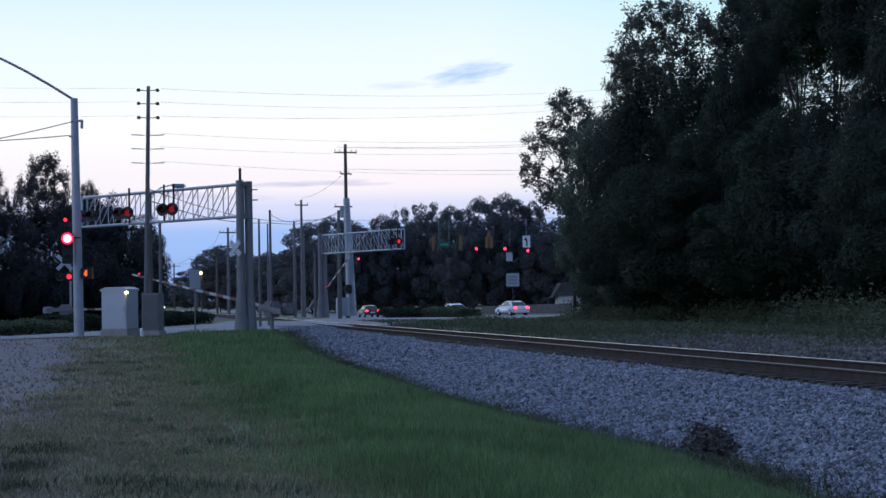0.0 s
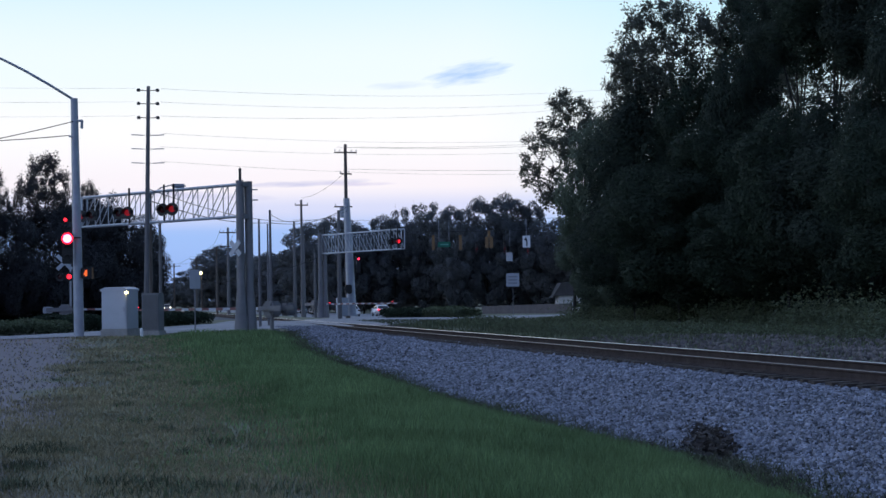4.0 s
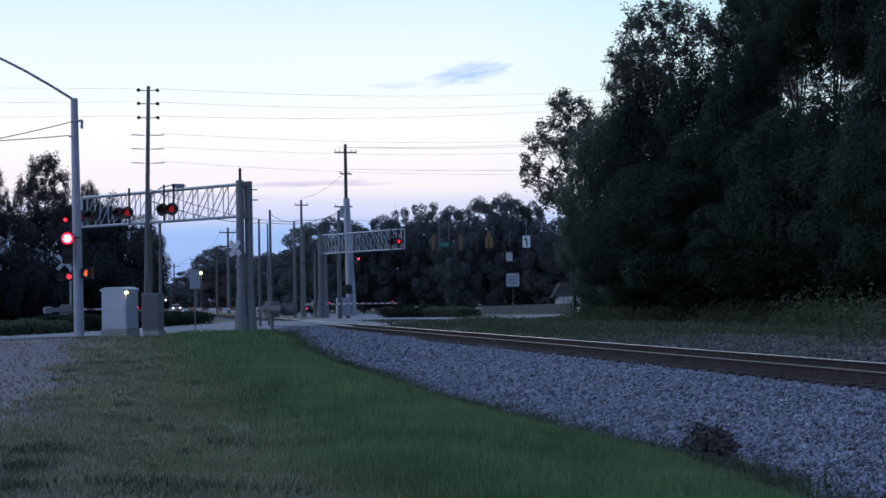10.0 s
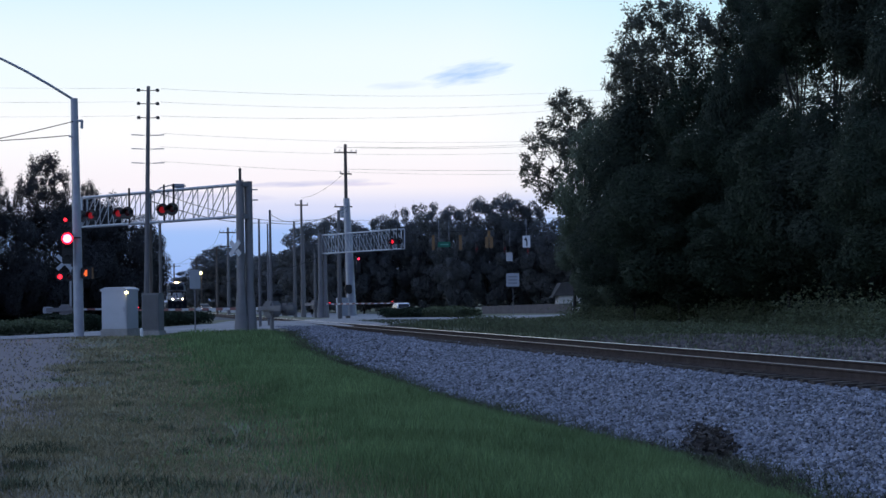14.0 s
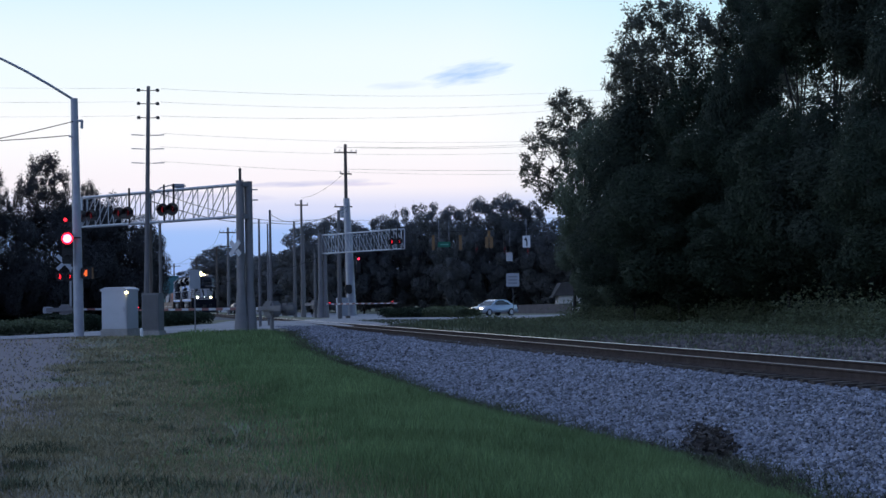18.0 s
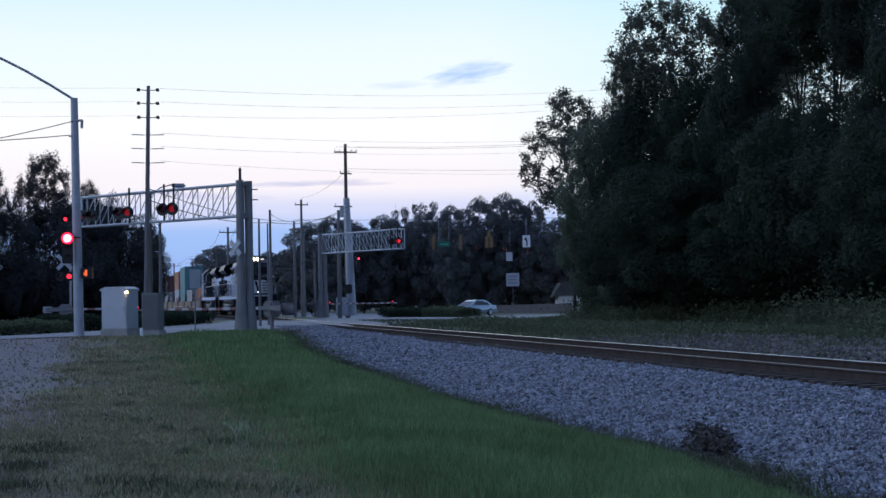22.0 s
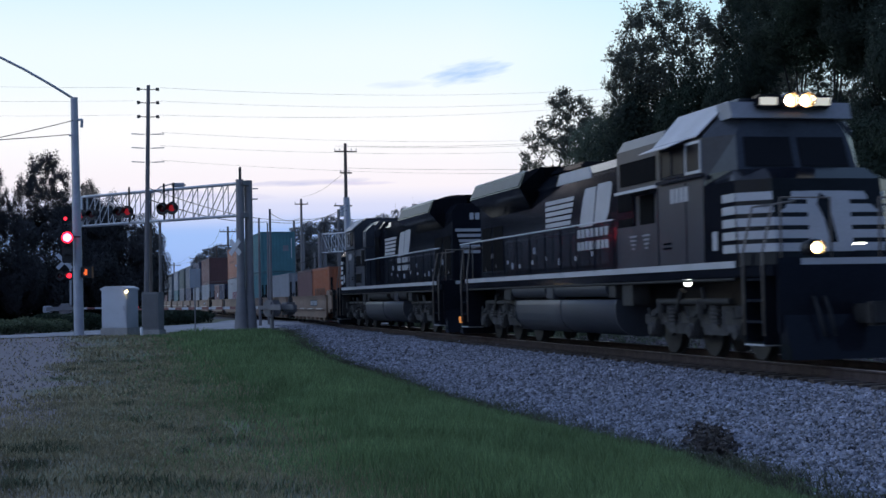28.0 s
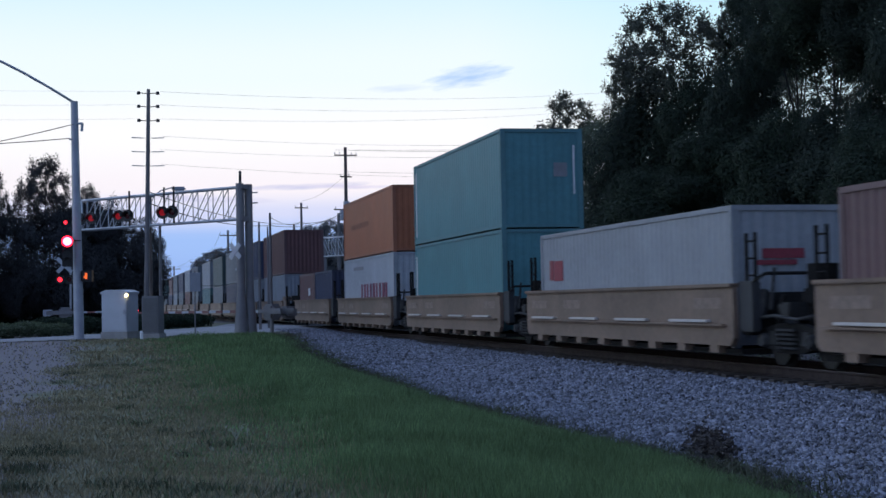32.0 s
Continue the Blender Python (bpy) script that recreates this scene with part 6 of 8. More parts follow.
    box(bm, -0.72, 0.72, 8.75, 9.12, 4.56, 4.82, 0.04)
    hl = part("headlight_box", bm, M_LOCO, cab_, "headlight and number-board housing")
    for x in (-0.155, 0.155):
        bm = bmesh.new()
        disc(bm, (x, 9.14, 4.69), (0, 1, 0), 0.125, 16, 0.04)
        part("headlight", bm, M_REFLECTOR if lit else M_ALU, hl, "lit headlight" if lit else "unlit headlight")
        bm = bmesh.new()
        disc(bm, (x, 9.168, 4.69), (0, 1, 0), 0.058, 14, 0.012)
        part("bulb", bm, M_HEAD if lit else M_ALU, hl, "glaring bulb" if lit else "dark bulb")
        bm = bmesh.new()
        bezel(bm, x, 4.69, 9.10, 9.33, 0.125)
        part("headlight_bezel", bm, M_LOCO, hl)
    for x in (-0.52, 0.52):
        bm = bmesh.new()
        box(bm, x - 0.17, x + 0.17, 9.12, 9.135, 4.62, 4.76)
        part("number_board", bm, plain("number_board_lit", (0.6, 0.6, 0.5), 0.4, emit=(1, 0.95, 0.8), power=0.5) if lit else M_WHITE, hl)
    # nose
    bm = bmesh.new()
    A = [(-1.50, 8.35), (1.50, 8.35), (1.50, 9.85), (1.05, 10.45), (-1.05, 10.45), (-1.50, 9.85)]
    B = [(-1.50, 8.35), (1.50, 8.35), (1.50, 9.75), (1.02, 10.25), (-1.02, 10.25), (-1.50, 9.75)]
    lo = [bm.verts.new((x, y, 1.70)) for x, y in A]
    hi = [bm.verts.new((x, y, 3.20)) for x, y in B]
    C = [(-1.45, 8.35), (1.45, 8.35), (1.35, 9.35), (0.95, 9.85), (-0.95, 9.85), (-1.35, 9.35)]
    top = [bm.verts.new((x, y, 3.42)) for x, y in C]
    for r0, r1 in ((lo, hi), (hi, top)):
        for i in range(6):
            j = (i + 1) % 6
            bm.faces.new((r0[i], r0[j], r1[j], r1[i]))
    bm.faces.new(lo[::-1])
    bm.faces.new(top)
    nose = part("nose", bm, M_LOCO, L, "black nose with white stripes")

    def nose_at(x, z, out=0.008):
        t = (z - 1.70) / 1.5
        y = 10.45 - 0.2 * t
        if abs(x) > 1.05 - 0.03 * t:
            y -= (abs(x) - 1.05 + 0.03 * t) * (1.3333 - 0.29 * t)
        return (x, y + out, z)
    for k in range(5):
        z0 = 1.93 + k * 0.225
        for x0, x1 in ((-1.49, -0.36), (0.36, 1.49)):
            bm = bmesh.new()
            xs = [x0, -1.04 if x0 < 0 else x0, x1 if x0 < 0 else 1.04, x1]
            xs = sorted(set(xs))
            for xa, xb in zip(xs, xs[1:]):
                q = [nose_at(xa, z0), nose_at(xb, z0), nose_at(xb, z0 + 0.145), nose_at(xa, z0 + 0.145)]
                p = [nose_at(xa, z0, 0.0), nose_at(xb, z0, 0.0), nose_at(xb, z0 + 0.145, 0.0), nose_at(xa, z0 + 0.145, 0.0)]
                a, b = [bm.verts.new(v) for v in q], [bm.verts.new(v) for v in p]
                bm.faces.new(a)
                for i in range(4):
                    bm.faces.new((a[i], b[i], b[(i + 1) % 4], a[(i + 1) % 4]))
            part("nose_stripe", bm, M_LOCOWHITE, nose, "white stripe round the nose")
        for q in (-1, 1):
            bm = bmesh.new()
            box(bm, q * 1.504 - 0.005, q * 1.504 + 0.005, 9.22, 9.78, z0, z0 + 0.145)
            part("nose_stripe", bm, M_LOCOWHITE, nose, "white stripe round the nose")
    bm = bmesh.new()
    a = [bm.verts.new(nose_at(x, z, 0.010)) for x, z in ((-0.40, 1.92), (0.40, 1.92), (0.40, 2.98), (-0.40, 2.98))]
    b = [bm.verts.new(nose_at(x, z, 0.0)) for x, z in ((-0.40, 1.92), (0.40, 1.92), (0.40, 2.98), (-0.40, 2.98))]
    bm.faces.new(a)
    for i in range(4):
        bm.faces.new((a[i], b[i], b[(i + 1) % 4], a[(i + 1) % 4]))
    part("nose_panel", bm, M_LOCOWHITE, nose, "white panel in the middle of the nose")
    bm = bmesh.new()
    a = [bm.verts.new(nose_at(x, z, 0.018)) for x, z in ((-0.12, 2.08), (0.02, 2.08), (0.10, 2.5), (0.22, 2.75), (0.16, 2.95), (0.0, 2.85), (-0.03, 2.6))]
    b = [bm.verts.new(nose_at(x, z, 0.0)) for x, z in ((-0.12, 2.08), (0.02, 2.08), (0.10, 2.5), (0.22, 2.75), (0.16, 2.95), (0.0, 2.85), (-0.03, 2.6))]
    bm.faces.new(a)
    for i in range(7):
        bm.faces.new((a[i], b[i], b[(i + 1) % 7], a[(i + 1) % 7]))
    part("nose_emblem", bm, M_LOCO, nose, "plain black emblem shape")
    # front and rear platforms
    for e, yy in ((1, 11.25), (-1, -11.2)):
        bm = bmesh.new()
        box(bm, -1.45, 1.45, min(yy, yy + e * 0.1), max(yy, yy + e * 0.1), 0.55, 1.80, 0.02)
        part("end_plate", bm, M_LOCO, L)
        bm = bmesh.new()
        box(bm, -1.05, 1.05, min(yy + e * 0.102, yy + e * 0.11), max(yy + e * 0.102, yy + e * 0.11), 1.68, 1.79)
        part("end_stripe", bm, M_LOCOWHITE, L, "white stripe on the end platform")
        bm = bmesh.new()
        V = [(-1.4, 0.12), (1.4, 0.12), (1.4, 0.85), (-1.4, 0.85)]
        a = [bm.verts.new((x, yy + e * (0.45 if z < 0.5 and abs(x) < 1.5 else 0.15), z)) for x, z in V]
        b = [bm.verts.new((x, yy, z)) for x, z in V]
        bm.faces.new(a)
        bm.faces.new(b[::-1])
        for i in range(4):
            bm.faces.new((a[i], a[(i + 1) % 4], b[(i + 1) % 4], b[i]))
        part("pilot_plow", bm, M_LOCO, L)
        bm = bmesh.new()
        box(bm, -0.14, 0.14, min(yy, yy + e * 0.75), max(yy, yy + e * 0.75), 0.70, 1.02, 0.04)
        box(bm, -0.22, 0.22, min(yy + e * 0.6, yy + e * 0.9), max(yy + e * 0.6, yy + e * 0.9), 0.66, 1.06, 0.05)
        part("coupler", bm, M_UNDER, L)
        for x in (-0.85, -0.65, 0.65, 0.85):
            bm = bmesh.new()
            pipe(bm, [(x, yy + e * 0.12, 1.15), (x, yy + e * 0.3, 0.9), (x * 0.95, yy + e * 0.42, 0.5)], 0.03, 6)
            part("air_hose", bm, M_RUBBER, L)
        end_steps(L, yy - e * 0.75, e)
        for q in (-1, 1):
            bm = bmesh.new()
            pipe(bm, [(q * 1.35, yy, 1.8), (q * 1.35, yy, 2.8), (q * 0.45, yy, 2.8), (q * 0.45, yy, 1.8)], 0.022, 6)
            part("end_rail", bm, M_GRAB, L)
    for x in (-0.78, 0.78):
        bm = bmesh.new()
        rod(bm, (x, 11.05, 1.96), (x, 11.33, 1.96), 0.13, 0.15, 14)
        d = part("ditch_light", bm, M_BLACK, L)
        bm = bmesh.new()
        disc(bm, (x, 11.345, 1.96), (0, 1, 0), 0.105, 16, 0.03)
        part("lens", bm, M_REFLECTOR if lit else M_ALU, d, "lit ditch light" if lit else "unlit ditch light")
        bm = bmesh.new()
        disc(bm, (x, 11.366, 1.96), (0, 1, 0), 0.055, 14, 0.012)
        part("bulb", bm, M_HEAD if lit else M_ALU, d)
        bm = bmesh.new()
        bezel(bm, x, 1.96, 11.325, 11.46, 0.105)
        part("bezel", bm, M_LOCO, d)
    if lit:
        bm = bmesh.new()
        box(bm, -0.10, 0.10, 11.37, 11.39, 2.0, 2.035)
        part("step_light", bm, M_LAMPWHITE, L)
        bm = bmesh.new()
        disc(bm, (1.3, 7.0, 1.44), (1, 0.4, 0), 0.072, 14, 0.05)
        part("ground_light", bm, M_LAMPWHITE, L, "lit lamp below the cab")
        bm = bmesh.new()
        box(bm, 1.525, 1.545, -11.15, -10.85, 0.46, 0.66, 0.008)
        part("step_lamp", bm, plain("lit_amber_step_lamp", (0.4, 0.15, 0.03), 0.4, emit=(1.0, 0.36, 0.08), power=0.55), L, "small lit amber step lamp")
    # rear hood face
    for k in range(5):
        bm = bmesh.new()
        e = 0.62 + 0.06 * k
        box(bm, -e, e, -10.57, -10.553, 2.70 + k * 0.18, 2.80 + k * 0.18)
        part("rear_stripe", bm, M_LOCOWHITE, hood, "white stripe on the hood's end")
    for k in range(4):
        bm = bmesh.new()
        box(bm, -0.36 + 0.19 * k, -0.22 + 0.19 * k, -10.57, -10.553, 3.82, 4.04)
        part("number_bar", bm, M_LOCOWHITE, hood)
    # underframe
    bm = bmesh.new()
    half = [(1.00, 0.34), (1.20, 0.39), (1.35, 0.49), (1.45, 0.63), (1.495, 0.80), (1.50, 1.02), (1.46, 1.13)]
    prism(bm, half + [(-a, b) for a, b in half[::-1]], -4.75, 3.35, "y")
    for f in bm.faces:
        f.smooth = len(f.verts) == 4 and abs(f.normal.y) < 0.5
    tank = part("fuel_tank", bm, M_TANK, L, "long grey fuel tank")
    for y in (-4.75, -0.7, 3.35):
        bm = bmesh.new()
        prism(bm, [(a * 1.012, b - 0.012 if b < 1.1 else b + 0.012) for a, b in half + [(-a, b) for a, b in half[::-1]]], y - 0.03, y + 0.03, "y")
        part("tank_band", bm, M_TANK, tank)
    for s in (-1, 1):
        for y0, y1 in ((-1.3, 2.6), (-5.2, -2.1)):
            bm = bmesh.new()
            rod(bm, (s * 1.28, y0, 1.39), (s * 1.28, y1, 1.39), 0.19, 0.19, 16)
            part("air_reservoir", bm, M_TANK if s > 0 else M_UNDER, L, "air reservoir above the tank")
        bm = bmesh.new()
        if s > 0:
            box(bm, 1.1, 1.46, -2.0, -1.4, 1.15, 1.5, 0.03)
        else:
            box(bm, -1.48, -1.1, -3.7, -2.9, 1.14, 1.60, 0.03)
        part("filler_box", bm, M_TANK if s > 0 else M_CABGREY, L)
        for y0, y1, z0, z1 in ((-6.1, -5.4, 1.14, 1.48), (3.6, 4.3, 1.0, 1.46), (9.9, 10.05, 0.5, 1.4), (2.75, 3.2, 1.16, 1.46)):
            bm = bmesh.new()
            box(bm, min(s * 1.05, s * 1.44), max(s * 1.05, s * 1.44), y0, y1, z0, z1, 0.02)
            part("equipment_box", bm, M_UNDER, L)
        for z, y0, y1 in ((1.47, -10.2, 9.6),):
            bm = bmesh.new()
            rod(bm, (s * 1.47, y0, z), (s * 1.47, y1, z), 0.028, 0.028, 6)
            part("air_pipe", bm, M_UNDER, L)
        for y in (6.02, 7.5, 8.6):
            bm = bmesh.new()
            box(bm, s * 1.504 - 0.006, s * 1.504 + 0.006, y - 0.012, y + 0.012, 1.80, 3.34)
            part("panel_seam", bm, M_LOCO, L)
        if s > 0:
            bm = bmesh.new()
            box(bm, s * 1.44 - 0.02, s * 1.44 + 0.02, 3.3, 5.9, 3.37, 3.43)
            part("side_ledge", bm, M_ALU, L, "pale ledge above the grilles")
        handrail(L, s, 3.3, -11.0, 12)
        # white blocks and lettering bars on the hood side
        f = -s
        paint_bars(L, s * 0.966, 5, *( (-3.55, -1.45, 0) if s > 0 else (1.55, -0.55, 0)), 2.98, 3.70, 0.55 * (1 if s > 0 else -1))
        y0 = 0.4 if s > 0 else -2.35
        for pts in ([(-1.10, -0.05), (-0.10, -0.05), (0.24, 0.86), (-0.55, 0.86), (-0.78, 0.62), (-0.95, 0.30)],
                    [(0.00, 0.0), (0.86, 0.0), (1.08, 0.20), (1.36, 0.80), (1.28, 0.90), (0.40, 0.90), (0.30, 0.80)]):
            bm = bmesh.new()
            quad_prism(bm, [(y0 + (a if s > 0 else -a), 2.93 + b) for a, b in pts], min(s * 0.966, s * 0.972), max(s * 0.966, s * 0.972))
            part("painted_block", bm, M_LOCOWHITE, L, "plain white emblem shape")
        for k, n in ((0, 7), (1, 8)):
            for i in range(n):
                bm = bmesh.new()
                y1 = (-0.9 if s > 0 else -3.4) + 2.4 * i / n
                box(bm, s * 0.97 - 0.004, s * 0.97 + 0.004, y1, y1 + 2.4 / n * 0.72, 2.62 - k * 0.30, 2.82 - k * 0.30)
                part("lettering_bar", bm, M_LOCOWHITE, L)
        for i in range(9):
            bm = bmesh.new()
            y1 = -10.0 + 1.27 * i
            box(bm, s * 0.968 - 0.006, s * 0.968 + 0.006, y1, y1 + 0.10, 2.02 + 0.07 * (i % 3), 2.13 + 0.07 * (i % 3))
            part("stencil_plate", bm, M_LOCOWHITE, L)
    bogie(L, 7.1, (9.2, 7.05, 4.95))
    bogie(L, -7.0, (-4.9, -7.0, -9.1))
    return L


lead = locomotive("black diesel locomotive with white nose stripes and lit headlights", True)
MOVING.append((lead, 1.7, 0.0, False))
second = locomotive("black diesel locomotive running backwards, white side stripes", False)
MOVING.append((second, 26.6, 0.0, True))


# ---------------------------------------------------------------- well cars
def well_side(s, y0, y1):
    bm = bmesh.new()
    x0, x1 = min(s * 1.36, s * 1.46), max(s * 1.36, s * 1.46)
    quad_prism(bm, [(y0, 1.44), (y0, 0.50), (y0 + 0.14, 0.36), (y1 - 0.14, 0.36), (y1, 0.50), (y1, 1.44)], x0, x1)
    return bm


def well_car(first, last):
    w = thing("well_car", "tan painted well car with a side ledge", "well car", None, "well cars")
    H = 6.62
    grey = material("grey_bulkhead_paint", (0.030, 0.030, 0.033), 0.7, 0, 0.75, 1.15, 1.5, 15, 0.1)
    pale = material("pale_stencil", (0.26, 0.29, 0.32), 0.7, 0, 0.7, 1.15, 6, 30, 0.0)
    for s in (-1, 1):
        side = part("side_sill", well_side(s, -H, H), M_WELL, w, "weathered tan side panel")
        bm = bmesh.new()
        box(bm, min(s * 1.30, s * 1.52), max(s * 1.30, s * 1.52), -H, H, 1.40, 1.47, 0.012)
        part("top_chord", bm, M_WELL, side)
        bm = bmesh.new()
        box(bm, min(s * 1.46, s * 1.55), max(s * 1.46, s * 1.55), -H + 0.3, H - 0.3, 0.71, 0.745)
        part("ledge", bm, M_WELL, side)
        step = bmesh.new()
        box(step, -0.05, 0.05, -0.95, 0.95, 0.0, 0.05, 0.01)
        sm = mesh_of("ledge_pad", step, material("worn_pale_pad", (0.55, 0.50, 0.46), 0.6, 0, 0.8, 1.1, 3, 20, 0.1))
        for y in (-4.9, -1.7, 1.5, 4.7):
            piece("ledge_pad", sm, side, pose(s * 1.52, y, 0.77))
        for k in range(8):
            bm = bmesh.new()
            box(bm, min(s * 1.25, s * 1.45), max(s * 1.25, s * 1.45), -5.5 + k * 1.6 - 0.2, -5.5 + k * 1.6 + 0.2, 0.22, 0.40)
            part("floor_lug", bm, M_WELL, side)
        if first:
            bm = bmesh.new()
            box(bm, s * 1.463 - 0.004, s * 1.463 + 0.004, 1.0, 3.5, 0.92, 1.26)
            part("sign_plate", bm, grey, side, "dark plate with pale lettering")
        for a, b in ((1.1, 2.0), (2.15, 2.4), (2.5, 3.4)) if first else ():
            bm = bmesh.new()
            box(bm, s * 1.470 - 0.003, s * 1.470 + 0.003, a, b, 0.98, 1.20)
            part("lettering_bar", bm, pale, side)
        for y in (-H + 0.5, -3.4, H - 1.8):
            bm = bmesh.new()
            box(bm, s * 1.462 - 0.006, s * 1.462 + 0.006, y, y + 1.3, 1.02, 1.22)
            part("lettering_bar", bm, material("faded_lettering", (0.24, 0.17, 0.13), 0.8, 0, 0.6, 1.3, 6, 30, 0.0), side)
    bm = bmesh.new()
    box(bm, -1.3, 1.3, -H, H, 0.20, 0.30)
    part("floor", bm, M_WELLSHADE, w)
    for e in (-1, 1):
        bm = bmesh.new()
        box(bm, -1.3, 1.3, min(e * (H - 0.05), e * (H + 0.35)), max(e * (H - 0.05), e * (H + 0.35)), 0.55, 1.30, 0.03)
        box(bm, -0.45, 0.45, min(e * H, e * (H + 1.45)), max(e * H, e * (H + 1.45)), 0.75, 1.15, 0.05)
        part("end_platform", bm, M_WELLSHADE, w, "dark end platform over the truck")
        for s in (-1, 1):
            bm = bmesh.new()
            for y in (H + 0.05, H + 0.42):
                rod(bm, (s * 1.2, e * y, 0.8), (s * 1.2, e * y, 2.35), 0.035, 0.035, 6)
            for k in range(5):
                rod(bm, (s * 1.2, e * (H + 0.05), 1.0 + k * 0.3), (s * 1.2, e * (H + 0.42), 1.0 + k * 0.3), 0.018, 0.018, 5)
            part("ladder", bm, M_WELLSHADE, w)
    for s in (-1, 1):
        bm = bmesh.new()
        box(bm, min(s * 1.20, s * 1.36), max(s * 1.20, s * 1.36), H + 0.02, H + 0.62, 0.62, 1.50, 0.02)
        part("bulkhead", bm, M_WELL if first else grey, w, "end bulkhead")
        bm = bmesh.new()
        pipe(bm, [(s * 1.30, H + 0.6, 1.5), (s * 1.30, H + 1.0, 1.62), (s * 0.4, H + 1.0, 1.62)], 0.03, 6)
        part("grab_rail", bm, M_WELLSHADE, w)
        if first:
            bm = bmesh.new()
            quad_prism(bm, [(H + 0.65, 0.80), (H + 1.85, 0.80), (H + 1.85, 1.46), (H + 0.65, 1.46)], min(s * 1.36, s * 1.46), max(s * 1.36, s * 1.46))
            part("end_panel", bm, M_WELL, w, "weathered tan end panel")
            bm = bmesh.new()
            quad_prism(bm, [(H - 0.5, 1.47), (H + 0.75, 1.47), (H + 0.75, 1.66), (H - 0.1, 1.72)], min(s * 0.9, s * 1.4), max(s * 0.9, s * 1.4))
            part("end_gusset", bm, M_WELL, w)
            bm = bmesh.new()
            for dy in (2.0, 2.4):
                rod(bm, (s * 1.4, H + dy, 0.45), (s * 1.4, H + dy, 1.75), 0.03, 0.03, 6)
            for k in range(4):
                rod(bm, (s * 1.4, H + 2.0, 0.55 + k * 0.32), (s * 1.4, H + 2.4, 0.55 + k * 0.32), 0.02, 0.02, 6)
            part("end_ladder", bm, M_WELLSHADE, w)
    ends = [e for e, f in ((1, True), (-1, last)) if f]
    for e in ends:
        yc = e * (H + 1.45)
        for s in (-1, 1):
            bm = bmesh.new()
            quad_prism(bm, [(yc - 1.25, 0.62), (yc - 0.5, 0.76), (yc + 0.5, 0.76), (yc + 1.25, 0.62), (yc + 1.25, 0.42), (yc + 0.45, 0.26), (yc - 0.45, 0.26), (yc - 1.25, 0.42)],
                       min(s * 0.98, s * 1.1), max(s * 0.98, s * 1.1))
            tf = part("truck_frame", bm, M_WELLSHADE, w)
            for dy in (-0.24, 0.0, 0.24):
                bm = bmesh.new()
                for j in range(5):
                    rod(bm, (s * 1.13, yc + dy, 0.34 + j * 0.075), (s * 1.13, yc + dy, 0.375 + j * 0.075), 0.09, 0.09, 10)
                part("spring", bm, M_TRUCK, tf)
            # black plates again stand in for shaded openings in the frame
            for dy in (-0.62, 0.62):
                bm = bmesh.new()
                quad_prism(bm, [(yc + dy - 0.17, 0.40), (yc + dy + 0.17, 0.40), (yc + dy + 0.10, 0.63), (yc + dy - 0.10, 0.63)], s * 1.10 - 0.006, s * 1.10 + 0.008)
                part("frame_opening", bm, M_BLACK, tf)
            bm = bmesh.new()
            pipe(bm, [(s * 1.18, yc - 1.1, 0.85), (s * 1.22, yc - 0.3, 0.90), (s * 1.2, yc + 0.5, 0.84), (s * 1.1, yc + 1.2, 0.92)], 0.03, 6)
            part("brake_pipe", bm, M_TRUCK, tf)
            for dy in (-0.9, 0.9):
                bm = bmesh.new()
                rod(bm, (s * 1.08, yc + dy, 0.47), (s * 1.20, yc + dy, 0.47), 0.14, 0.11, 12)
                part("axle_cap", bm, M_TRUCK, tf)
                piece("wheel", WHEEL, w, pose(s * 0.75, yc + dy, 0.47, 0, 0, 0 if s > 0 else 180) @ Matrix.Diagonal((1, 0.88, 0.88, 1)))
        bm = bmesh.new()
        rod(bm, (0.9, yc + e * 0.9, 1.3), (0.9, yc + e * 0.9, 1.75), 0.26, 0.26, 12, True)
        box(bm, -0.9, 0.7, yc - 0.35, yc + 0.35, 1.05, 1.35, 0.05)
        part("brake_gear", bm, M_WELLSHADE, w)
        for s in (-1, 1):
            for y, z0, z1, r in ((0.15, 0.95, 1.55, 0.05), (0.55, 0.90, 1.35, 0.08), (0.95, 1.0, 1.72, 0.035), (1.30, 0.80, 1.25, 0.06)):
                bm = bmesh.new()
                rod(bm, (s * 1.18, e * (H + y), z0), (s * 1.12, e * (H + y + 0.06), z1), r, r * 0.9, 8)
                part("bracket", bm, M_TRUCK if y < 1 else M_WELLSHADE, w)
            bm = bmesh.new()
            box(bm, min(s * 0.85, s * 1.2), max(s * 0.85, s * 1.2), min(yc - 0.2, yc + 0.25), max(yc - 0.2, yc + 0.25), 0.86, 1.12, 0.03)
            part("valve_box", bm, M_UNDER, w)
            bm = bmesh.new()
            pipe(bm, [(s * 0.55, e * (H + 1.3), 1.05), (s * 0.62, e * (H + 1.9), 0.85), (s * 0.5, e * (H + 2.4), 0.62), (s * 0.4, e * (H + 2.8), 0.80)], 0.035, 6)
            part("air_hose", bm, M_RUBBER, w)
    return w


CASE = {}


